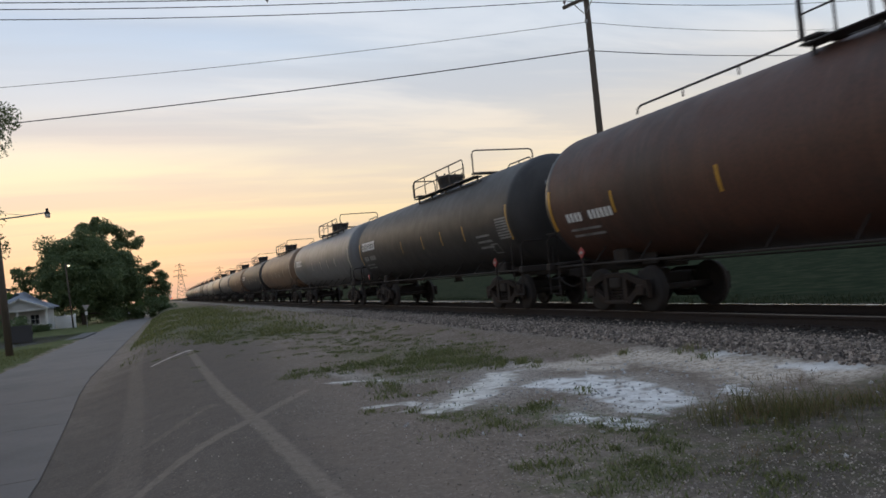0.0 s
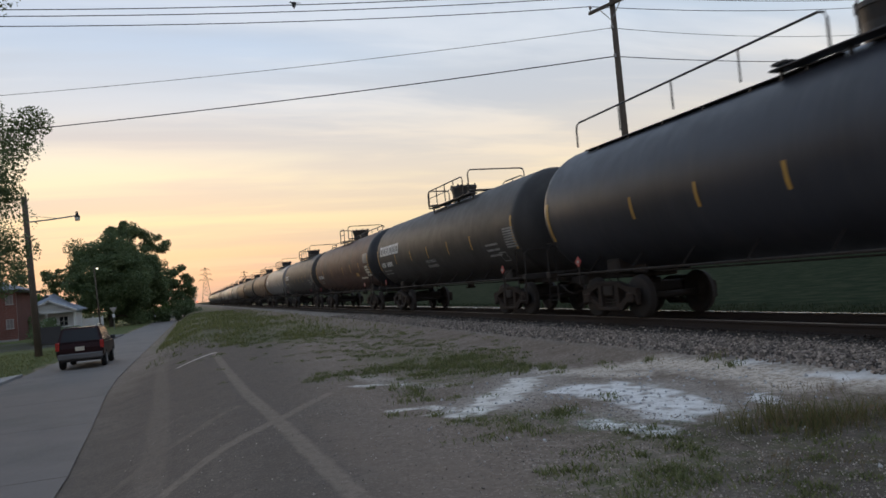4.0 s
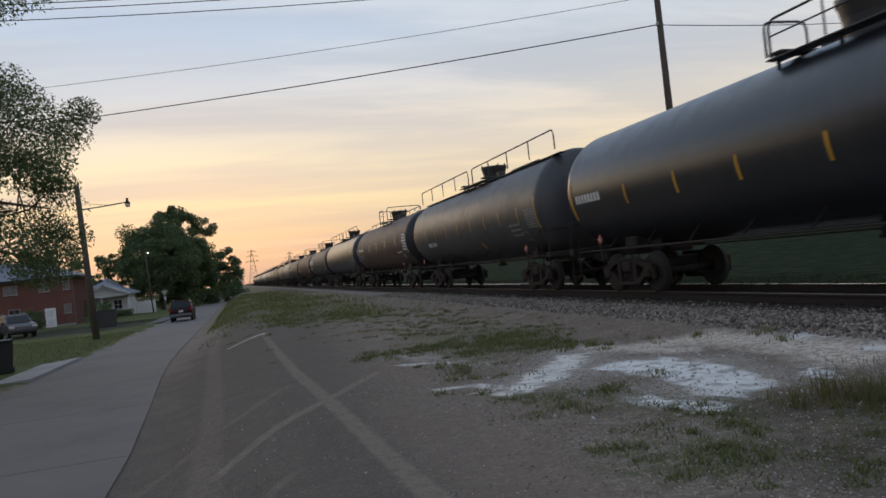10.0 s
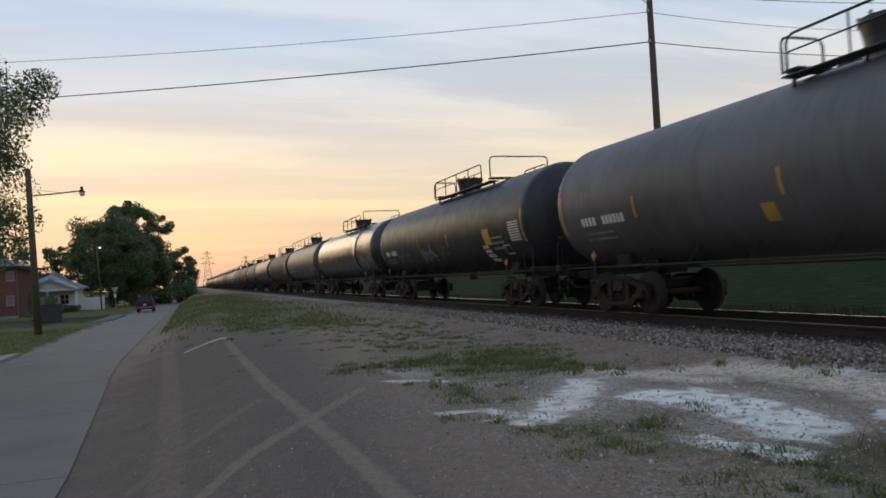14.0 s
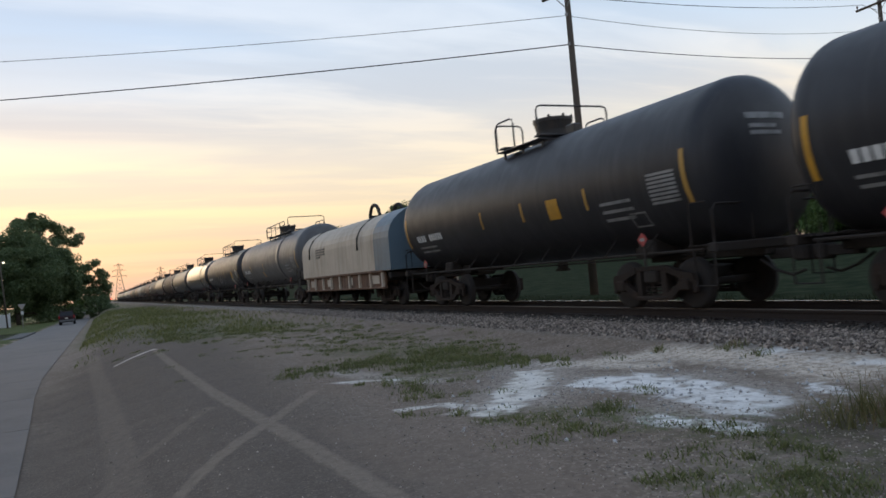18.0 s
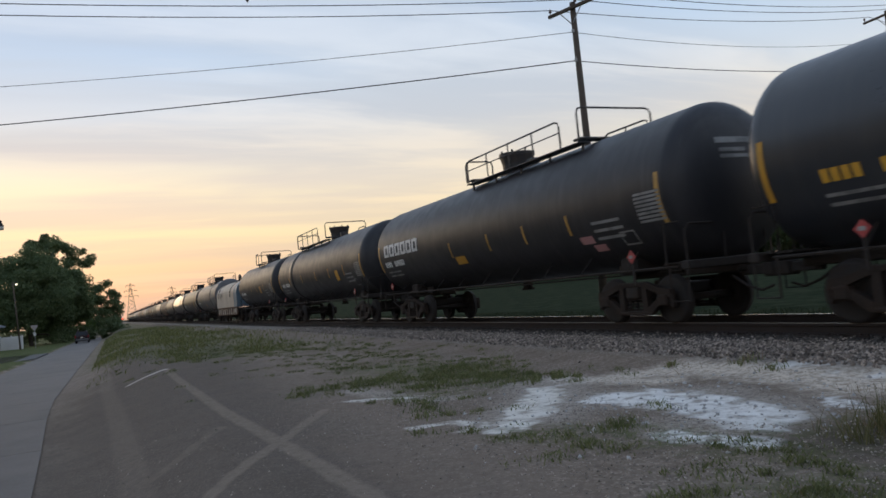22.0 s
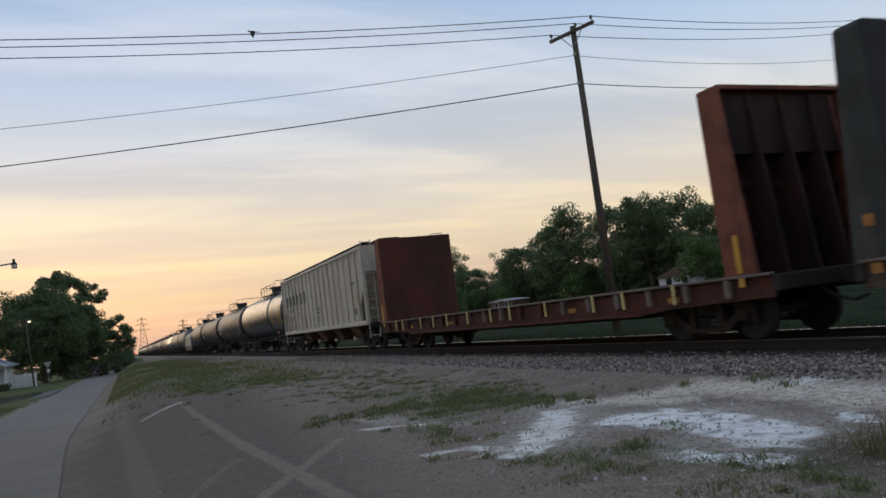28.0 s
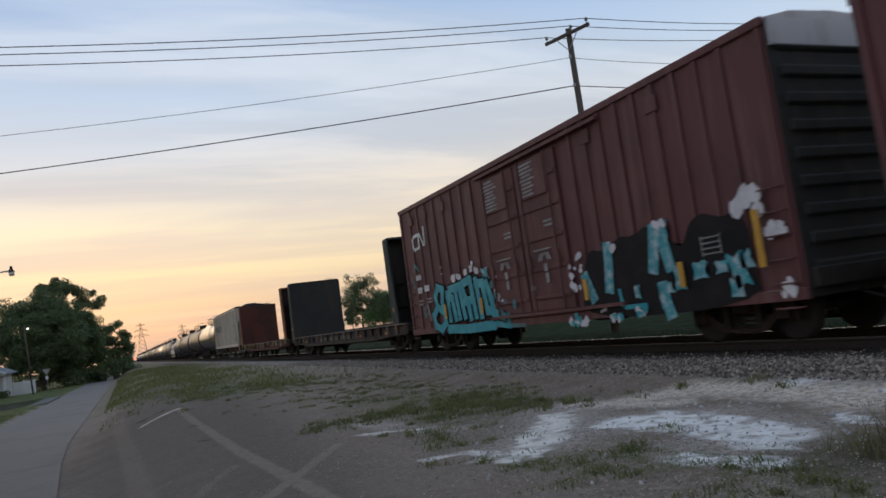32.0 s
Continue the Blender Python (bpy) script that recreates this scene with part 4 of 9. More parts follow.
    if style in ("long", "low"):
        h = 0.48
        runs = ((-0.1, 7.2), (-8.1, -0.6)) if style == "long" else ((0.9, 5.15), (-8.55, -2.3))

        def board(bm, a, b):
            box(bm, (-0.74, (a + b) / 2, top - 0.17), (0.20, b - a, 0.022), 0.006)
            for k in range(6):
                y = a + (b - a) * (k + 0.5) / 6
                box(bm, (-0.76, y, top - 0.27), (0.14, 0.05, 0.20))
        for a, b in runs:
            if style == "low":
                part("hand_rail", shared(("low_rail", a, rad), mat, lambda bm: rails(bm, a, b, 3 if a > 0 else 5, 0.07, -0.72)), None, car, "low straight hand rail along the top")
                continue
            part("running_board", shared(("board", rad, a), mat, lambda bm: board(bm, a, b)), None, car, "long steel running board along the top")
            part("hand_rail", shared(("long_rail", a, h, rad), mat, lambda bm: rails(bm, a, b, 4, h, -1.0)), None, car)


def tank_car(name, label, pitch, paint, centre, style="dome", gear=None, rad=RAD, stripes=(), tape=M_YELLOW, band=None, head=None, tape_z=-0.30):
    """Tank car: barrel, stub sills, trucks, couplers, end platforms, top gear and pipes."""
    gear = gear or M_HAND
    car = thing(name, label, "tank car", "cars of the train")
    half = pitch / 2
    tl = half - 0.52
    part("tank", shared(("tank", round(tl, 2), rad, paint.name), paint, lambda bm: tank_body(bm, tl, rad), True), None, car, "welded steel barrel with ring seams")
    for s in (-1, 1):
        part("tank_head", shared(("tank_head", round(tl, 2), rad, s, (head or paint).name), head or paint, lambda bm: tank_head(bm, tl, rad, s), True), None, car, "dished tank end")
    head_marks(car, tl, rad, M_FAINT)
    for s in (-1, 1):
        def sill(bm):
            box(bm, (0, s * (half - 2.1), 1.02), (0.62, 2.9, 0.30), 0.03)
            box(bm, (0, s * (half - 2.9), 1.16), (1.9, 0.5, 0.34), 0.05)
            box(bm, (0, s * (half - 0.72), 1.08), (2.9, 0.20, 0.16), 0.02)
            for k in range(5):
                box(bm, (0, s * (half - 0.85 - k * 0.12), 1.13), (2.7, 0.07, 0.03))
        part("stub_sill", shared(("stub_sill", round(half, 2), s), M_UNDER, sill), None, car, "black stub sill with bolster saddle")

        def rails(bm):
            y = s * (half - 0.70)
            pipe(bm, [(-1.40, y, 1.1), (-1.40, y, 1.70), (-1.30, y, 1.80), (1.30, y, 1.80), (1.40, y, 1.70), (1.40, y, 1.1)], 0.022)
            for x in (-0.5, 0.5):
                rod(bm, (x, y, 1.1), (x, y, 1.80), 0.016, 6)
            for x in (-1.42, 1.42):
                pipe(bm, [(x, y, 1.1), (x, y, 0.45), (x, y - s * 0.45, 0.45), (x, y - s * 0.45, 1.05)], 0.022)
                pipe(bm, [(x, y - s * 0.5, 1.1), (x, y - s * 0.5, 1.85), (x, y - s * 0.1, 1.85)], 0.018)
        part("end_rail", shared(("end_rail", round(half, 2), s), M_UNDER, rails), None, car, "hand rails and steps at the car's end")
        truck(car, s * (half - 2.75))
    put_couplers(car, half)

    def under(bm):
        for x in (-1.32, 1.32):
            pipe(bm, [(x, -half + 1.0, 1.06), (x, half - 1.0, 1.06)], 0.028)
        for k in range(9):
            y = (k / 8 - 0.5) * (pitch - 5)
            for x in (-1, 1):
                rod(bm, (x * 1.32, y, 1.06), (x * 0.98, y, 1.42), 0.016, 5)
        pipe(bm, [(-0.35, -half + 2, 0.98), (-0.35, half - 2, 0.98)], 0.02)
        rod(bm, (0, -0.22, 0.86), (0, -0.22, 1.15), 0.13, 12)
        rod(bm, (0, -0.22, 0.82), (0, -0.22, 0.88), 0.18, 12)
        for x in (-0.55, 0.55):
            for y in (-half + 3.4, half - 3.4):
                box(bm, (x, y, 1.12), (0.06, 0.5, 0.3))
    part("underbody_piping", shared(("under", round(half, 2)), M_UNDER, under), None, car, "brake rods, pipes and bottom outlet")
    top_gear(car, style, rad, gear)

    if band:
        def hoop(bm):
            prof = [(-0.35, rad + 0.012), (-0.33, rad + 0.03), (0.33, rad + 0.03), (0.35, rad + 0.012)]
            lathe(bm, prof, AXIS)
        part("reinforcing_band", shared(("hoop", rad), paint, hoop, True), None, car).location.y = band
    for y in stripes:
        patch(car, "reflective_stripe", y - 0.042, y + 0.042, AXIS + tape_z - 0.22, AXIS + tape_z + 0.22, tape, rad, "vertical strip of reflective tape")
    for s in (-1, 1):
        p = patch(car, "reflective_stripe", s * (tl - rad * HEAD - 0.10) - 0.055, s * (tl - rad * HEAD - 0.10) + 0.055, AXIS - 0.70, AXIS + 0.22, tape, rad, "vertical strip of reflective tape")
    return car


def placard(car, y, z, mat=M_RED, x=-1.46):
    bm = bmesh.new()
    prism(bm, [(y - 0.13, z), (y, z - 0.13), (y + 0.13, z), (y, z + 0.13)], x - 0.008, x + 0.008)
    p = part("placard", bm, mat, car, "diamond placard in red and white")
    bm = bmesh.new()
    box(bm, (x - 0.012, y, z), (0.006, 0.11, 0.06))
    part("placard_panel", bm, M_FAINT, p)
    bm = bmesh.new()
    box(bm, (x + 0.02, y, z - 0.3), (0.03, 0.05, 0.5))
    part("placard_bracket", bm, M_UNDER, p)


def panel_text(car, y0, y1, z0, z1, n, mat, rad):
    step = (z1 - z0) / n
    for i in range(n):
        patch(car, "stencil_line", y0, y1, z0 + i * step, z0 + (i + 0.62) * step, mat, rad)


def set_car(car, front, back):
    """Front and back ends of the car along the track at the start, in metres."""
    CARS.append((car, (front + back) / 2 - (0.45 if car.name.startswith("tank_car") else 0.0)))


def dress(car, rad, marks, panel=M_FAINT, half=8.2, big=None, square=None, bars=True):
    """Stencils as plain bars and blocks, in the usual places; y falls from the far end of the car to its near end."""
    if marks:
        blocks(car, half - 2.85, half - 1.95, AXIS - 0.56, AXIS - 0.37, 6, marks, rad, "painted marks as plain blocks", 0.26)
        blocks(car, half - 1.70, half - 1.05, AXIS - 0.56, AXIS - 0.37, 4, marks, rad, "painted marks as plain blocks", 0.26)
        text_lines(car, half - 2.3, half - 1.05, AXIS - 0.76, 2, M_FAINT, rad, 0.05, 0.13)
    if bars:
        panel_text(car, -half + 0.60, -half + 1.32, AXIS - 0.64, AXIS - 0.06, 8, panel, rad)
        text_lines(car, -half + 1.85, -half + 2.80, AXIS - 0.50, 3, M_FAINT, rad, 0.06, 0.16)
        for y0, y1, z0, z1 in ((-half + 1.62, -half + 2.08, -1.00, -0.97), (-half + 1.62, -half + 2.08, -0.75, -0.72), (-half + 1.62, -half + 1.65, -1.00, -0.72), (-half + 2.05, -half + 2.08, -1.00, -0.72)):
            patch(car, "stencil_line", y0, y1, AXIS + z0, AXIS + z1, panel, rad)
    if big:
        y0, y1, z0, z1, n, mat = big
        hollow_marks(car, y0, y1, z0, z1, n, mat, rad, "large painted company mark as plain rings")
    if square:
        y, z, s, mat = square
        patch(car, "sticker", y - s, y + s, z - s, z + s, mat, rad, "square coloured panel")
    placard(car, -half + 1.60, AXIS - 1.25)
    placard(car, half - 1.60, AXIS - 1.25)


ST7 = (-5.45, -3.74, -1.6, 0.45, 2.5, 4.5)
ST4 = (-4.57, -2.69, -0.83, 1.53)

# cars already far down the line, front to back
far_paints = [M_BLACK2, M_TAN, M_BLACK, M_DARKGREY, M_BLACK, M_BLACK, M_DARKGREY, M_GREY, M_BLACK2, M_GREY, M_PALE, M_DARKGREY, M_GREY, M_TAN, M_BLACK2, M_TAN, M_GREY]
far_words = {"black_tank_paint": "black tank car with grey road dust", "sooty_grey_tank_paint": "sooty grey tank car", "dull_grey_tank_paint": "dull grey tank car with streaked sides",
             "worn_black_tank_paint": "worn black tank car", "pale_grey_tank_paint": "pale grey tank car with rust streaks", "tan_tank_paint": "tan tank car with rust streaks"}
end = 33.9
far_list = []
for i in range(16):
    far_list.append((end + 17.85 * (i + 1), end + 17.85 * i, far_paints[-1 - i]))
protos = {}
for k, (fr, bk, paint) in enumerate(far_list):
    if paint.name not in protos:
        c = tank_car("tank_car", far_words[paint.name], 17.73, paint, 0, "dome", stripes=ST4, tape=M_TAPE)
        if k in (0, 2):
            hollow_marks(c, 5.0, 7.0, AXIS - 0.10, AXIS + 0.26, 6, M_LETTER, RAD, "large painted company mark as plain rings")
        protos[paint.name] = c
    else:
        c = copy_thing(protos[paint.name], pose(0, 0, 0))
        for o in c.children_recursive:
            if o.name.split(".")[0] == "wheelset":
                WHEELSETS[-1 if o.location.y < 0 else 1].append(o)
    set_car(c, fr, bk)

a = tank_car("tank_car", "worn black-brown tank car with a white company mark", 17.54, M_BLACK2, 0, "dome", stripes=ST4, tape=M_AMBER)
dress(a, RAD, M_FAINT, big=(5.2, 7.2, AXIS - 0.12, AXIS + 0.24, 6, M_LETTER))
set_car(a, 33.87, 16.33)

# black heads on a brown barrel: the unlit ends' shade as colour
b = tank_car("tank_car", "rust-brown tank car with yellow reflective stripes", 17.73, M_BROWN, 0, "low", stripes=(-5.55, -3.4, -1.18, 2.23, 5.24), gear=M_HAND, head=M_BLACK)
dress(b, RAD, M_LETTER, bars=False)
patch(b, "repair_panel", -7.62, -6.68, AXIS - 0.16, AXIS + 0.32, M_GREY, RAD, "grey primer panel")
for k in range(4):
    patch(b, "stencil_line", -7.58 + 0.05 * k, -6.8, AXIS - 0.82 + 0.14 * k, AXIS - 0.72 + 0.14 * k, M_TAPE, RAD, "pale stencil bar")
patch(b, "stencil_line", -6.5, -5.1, AXIS - 0.92, AXIS - 0.84, M_TAPE, RAD)
patch(b, "repair_panel", -5.0, -4.4, AXIS - 0.76, AXIS - 0.58, M_AMBER, RAD, "small pale panel")
set_car(b, 16.33, -1.41)

c = tank_car("tank_car", "black tank car with a large white company mark", 17.35, M_BLACK2, 0, "small", stripes=(-4.3, -2.1, 0.2, 2.37, 4.65), tape=M_AMBER)
dress(c, RAD, M_LETTER, big=(4.06, 7.13, AXIS - 0.06, AXIS + 0.36, 6, M_LETTER))
for z in (-0.68, -0.86):
    blocks(c, -0.45, 0.75, AXIS + z, AXIS + z + 0.10, 8, M_FAINT, RAD, "painted marks as plain blocks", 0.2)
set_car(c, -1.41, -18.66)

d = tank_car("tank_car", "grey-black tank car with a tall railed running board", 18.41, M_INKY, 0, "long", stripes=ST7, tape=M_AMBER, rad=1.54)
dress(d, 1.54, None, panel=M_FAINT, half=8.5)
set_car(d, -18.66, -37.07)

# heads coloured black to imitate shade on the car's ends
e = tank_car("tank_car", "dark brown tank car with pale reflective stripes", 17.54, M_BROWN2, 0, "low", stripes=(-5.18, -2.32, 0.45, 3.02), tape=M_TAPE, head=M_BLACK, tape_z=0.03)
dress(e, RAD, None, bars=False)
blocks(e, 5.35, 6.10, AXIS - 0.08, AXIS + 0.12, 4, M_LETTER, RAD, "painted marks as plain blocks", 0.26)
blocks(e, 6.30, 6.95, AXIS - 0.08, AXIS + 0.12, 4, M_LETTER, RAD, "painted marks as plain blocks", 0.26)
text_lines(e, 5.6, 6.8, AXIS - 0.38, 2, M_FAINT, RAD, 0.05, 0.13)
patch(e, "repair_panel", -7.58, -6.72, AXIS - 0.16, AXIS + 0.40, M_FADED, RAD, "worn pale stencil panel")
for k in range(6):
    patch(e, "stencil_line", -7.52, -6.76 - 0.05 * (k % 3), AXIS - 0.52 + 0.15 * k, AXIS - 0.43 + 0.15 * k, M_LETTER, RAD, "pale stencil bar")
patch(e, "stencil_line", -6.20, -5.05, AXIS - 0.61, AXIS - 0.55, M_TAPE, RAD)
patch(e, "stencil_line", -6.55, -6.15, AXIS - 0.93, AXIS - 0.72, M_FAINT, RAD)
patch(e, "stencil_line", -1.85, -1.45, AXIS + 0.20, AXIS + 0.25, M_FAINT, RAD)
set_car(e, -37.07, -54.61)

f = tank_car("tank_car", "dull grey-black tank car with a tall railed running board", 17.16, M_DARKGREY, 0, "long", stripes=(-6.02, -4.36, -2.87, -1.27, 0.37, 2.0, 3.73, 5.36), tape=M_AMBER, rad=1.54, tape_z=-0.20)
blocks(f, 3.90, 4.50, AXIS - 0.66, AXIS - 0.50, 4, M_LETTER, 1.54, "painted marks as plain blocks", 0.26)
blocks(f, 4.65, 5.25, AXIS - 0.66, AXIS - 0.50, 4, M_LETTER, 1.54, "painted marks as plain blocks", 0.26)
dress(f, 1.54, None, panel=M_FAINT, half=7.9, square=(-1.83, AXIS - 0.95, 0.11, M_GOLD))
set_car(f, -54.61, -71.77)

g = tank_car("tank_car", "glossy black tank car with pale road marks", 18.02, M_GLOSS, 0, "dome", stripes=(-4.9, -2.8, -0.7, 1.34, 3.24, 5.19), tape=M_YELLOW, band=-4.2)
blocks(g, 6.35, 7.65, AXIS - 0.30, AXIS - 0.10, 8, M_LETTER, RAD, "painted marks as plain blocks", 0.26)
dress(g, RAD, None, panel=M_FAINT, square=(-5.6, AXIS - 0.45, 0.16, M_AMBER))
set_car(g, -71.77, -89.89)

h = tank_car("tank_car", "black tank car with scrawled white paint", 17.93, M_BLACK, 0, "dome", stripes=(-1.5, 2.0), tape=M_AMBER)
dress(h, RAD, M_LETTER, panel=M_TAPE, square=(-5.15, AXIS - 0.42, 0.25, M_GOLD))
for k in range(4):
    patch(h, "stencil_line", -5.2 + 0.06 * k, -4.6, AXIS - 1.18 + 0.14 * k, AXIS - 1.08 + 0.14 * k, M_TAPE, RAD)
rs = random.Random(31)
for k, (yc, zc, n, mat) in enumerate(((4.5, -0.72, 9, M_FAINT), (1.0, -0.72, 9, M_LETTER), (-0.9, -0.7, 6, M_FAINT))):
    for j in range(n):
        y = yc + 0.75 - j * 0.19 + rs.uniform(-0.05, 0.05)
        z = AXIS + zc + rs.uniform(-0.12, 0.12)
        if j % 3 == 2:
            patch(h, "sprayed_stroke", y - 0.20, y + 0.02, z, z + 0.035, mat, RAD, "thin scrawled white stroke")
        else:
            patch(h, "sprayed_stroke", y - 0.03, y + 0.01, z - rs.uniform(0.05, 0.25), z + rs.uniform(0.1, 0.3), mat, RAD, "thin scrawled white stroke")
set_car(h, -89.89, -107.91)

i_car = tank_car("tank_car", "dull grey tank car with white road marks", 17.64, M_GREY2, 0, "dome", stripes=(-3.5, 0.6, 4.6), tape=M_AMBER, band=-3.6)
dress(i_car, RAD, M_LETTER, panel=M_FAINT, half=7.9, square=(1.0, AXIS - 0.75, 0.15, M_AMBER))
set_car(i_car, -107.91, -125.55)

k_car = tank_car("tank_car", "short black tank car with a yellow panel", 14.75, M_BLACK, 0, "short", stripes=(-3.38, -0.87, 1.15), tape=M_AMBER)
dress(k_car, RAD, M_LETTER, panel=M_FAINT, half=6.6, square=(-2.17, AXIS - 0.37, 0.22, M_YELLOW))
set_car(k_car, -138.27, -153.11)

l_car = tank_car("tank_car", "long black tank car with amber stripes", 17.73, M_BLACK, 0, "front", stripes=(-5.27, -2.91, -0.53, 2.28, 5.09), tape=M_YELLOW, rad=1.50, band=4.6)
dress(l_car, 1.50, M_LETTER, panel=M_FAINT, square=(-4.17, AXIS - 0.45, 0.22, M_YELLOW))
set_car(l_car, -153.11, -170.94)

m_car = tank_car("tank_car", "black tank car with a large white company mark and yellow stripes", 17.44, M_BLACK, 0, "dome", stripes=ST4, tape=M_AMBER, tape_z=-0.41)
dress(m_car, RAD, M_LETTER, panel=M_FAINT, big=(3.9, 7.1, AXIS - 0.20, AXIS + 0.22, 6, M_LETTER))
patch(m_car, "sticker", 0.78, 1.40, AXIS - 0.84, AXIS - 0.62, M_YELLOW, RAD, "wide yellow panel", lift=0.012)
patch(m_car, "stencil_line", -5.25, -4.8, AXIS - 0.86, AXIS - 0.70, M_PINK, RAD, "faded pink label")
patch(m_car, "stencil_line", -5.5, -5.1, AXIS - 1.04, AXIS - 0.90, M_PINK, RAD, "faded pink label")
set_car(m_car, -170.94, -188.48)

n_car = tank_car("tank_car", "glossy black tank car with amber road marks", 18.41, M_GLOSS2, 0, "dome", stripes=(-2.1, 0.6, 3.1, 5.59), tape=M_YELLOW, rad=1.54, band=-3.4)
dress(n_car, 1.54, M_GOLD, panel=M_GOLD, square=(-4.85, AXIS - 0.43, 0.22, M_YELLOW))
set_car(n_car, -188.48, -206.89)


def skirted_car():
    """Short pressure car in a white jacket over a deep side sill."""
    car = thing("jacketed_tank_car", "short dirty white jacketed tank car over a deep ribbed side sill", "tank car", "cars of the train")
    half = 6.36
    bm = bmesh.new()
    out = []
    for k in range(17):
        t = math.pi * k / 16
        out.append((1.5 * math.cos(t), 2.42 + 1.10 * math.sin(t)))
    out += [(-1.5, 1.28), (1.5, 1.28)]
    va = [bm.verts.new((x, -4.5, z)) for x, z in out]
    vb = [bm.verts.new((x, half - 0.42, z)) for x, z in out]
    bm.faces.new(va[::-1])
    bm.faces.new(vb)
    for q in range(len(out)):
        q2 = (q + 1) % len(out)
        bm.faces.new((va[q], va[q2], vb[q2], vb[q]))
    bmesh.ops.recalc_face_normals(bm, faces=bm.faces)
    part("jacket", bm, M_WHITE, car, "dirty white steel jacket", False)
    bm = bmesh.new()
    ends = [(x * 1.01, z) for x, z in out]
    va = [bm.verts.new((x, -half + 0.35, z)) for x, z in ends]
    vb = [bm.verts.new((x, -4.42, z + 0.015)) for x, z in ends]
    bm.faces.new(va[::-1])
    bm.faces.new(vb)
    for q in range(len(out)):
        q2 = (q + 1) % len(out)
        bm.faces.new((va[q], va[q2], vb[q2], vb[q]))
    bmesh.ops.recalc_face_normals(bm, faces=bm.faces)
    part("end_cap", bm, M_BLUEGREY, car, "blue-grey end cap")
    for s in (-1, 1):
        bm = bmesh.new()
        box(bm, (s * 1.36, 0.3, 0.97), (0.10, 2 * half - 2.0, 0.62), 0.02)
        box(bm, (s * 1.44, 0.3, 1.27), (0.16, 2 * half - 1.8, 0.09), 0.02)
        box(bm, (s * 1.42, 0.3, 0.68), (0.16, 2 * half - 1.9, 0.07), 0.02)
        sill = part("side_sill", bm, M_SILLRUST, car, "rusty side sill below the jacket")
        for q in range(9):
            bm = bmesh.new()
            box(bm, (s * 1.45, -half + 1.4 + q * (2 * half - 2.5) / 8, 0.98), (0.10, 0.12, 0.58), 0.01)
            part("sill_rib", bm, M_WHITE, sill)
        for q, w3 in enumerate((0.9, 0.5, 0.8, 0.6)):
            bm = bmesh.new()
            box(bm, (s * 1.418, -half + 2.3 + q * 2.9, 0.98), (0.012, w3, 0.30))
            part("reflective_strip", bm, M_WHITE, sill)
    bm = bmesh.new()
    for y in (-2.6, 4.5):
        pipe(bm, [(-1.53, y, 2.15), (-1.50, y, 2.60), (-1.30, y, 2.98), (-0.85, y, 3.34), (0, y, 3.54)], 0.04)
    part("strap", bm, M_CHAR, car)
    bm = bmesh.new()
    for x in (-0.5, 0.5):
        arc = [(x, -2.1 + 0.55 * math.cos(t * math.pi / 10), 3.40 + 0.52 * math.sin(t * math.pi / 10)) for t in range(11)]
        pipe(bm, arc, 0.07, 8)
    rod(bm, (-0.5, -1.55, 3.5), (0.5, -1.55, 3.5), 0.06, 8)
    part("lifting_hoop", bm, M_CHAR, car, "dark round hoop over the roof")
    for q, (y0, y1, z) in enumerate(((2.0, 3.4, 2.50), (2.0, 3.4, 2.39), (2.0, 3.4, 2.28), (2.8, 3.4, 2.17))):
        bm = bmesh.new()
        box(bm, (-1.512, y0 / 2 + y1 / 2, z), (0.03, y1 - y0, 0.06))
        part("lettering_bar", bm, M_BLKLET2, car)
    bm = bmesh.new()
    box(bm, (0, 0, 1.05), (0.7, 2 * half - 0.8, 0.3), 0.02)
    for s in (-1, 1):
        box(bm, (0, s * (half - 0.7), 1.1), (2.9, 0.2, 0.2), 0.02)
        pipe(bm, [(-1.4, s * (half - 0.68), 1.1), (-1.4, s * (half - 0.68), 2.3), (1.4, s * (half - 0.68), 2.3), (1.4, s * (half - 0.68), 1.1)], 0.025)
        for q in range(5):
            rod(bm, (-1.4, s * (half - 0.68), 0.6 + q * 0.35), (-0.95, s * (half - 0.68), 0.6 + q * 0.35), 0.016, 5)
    part("underframe", bm, M_UNDER, car)
    for s in (-1, 1):
        truck(car, s * (half - 2.2))
    put_couplers(car, half)
    return car


set_car(skirted_car(), -125.93, -138.65)


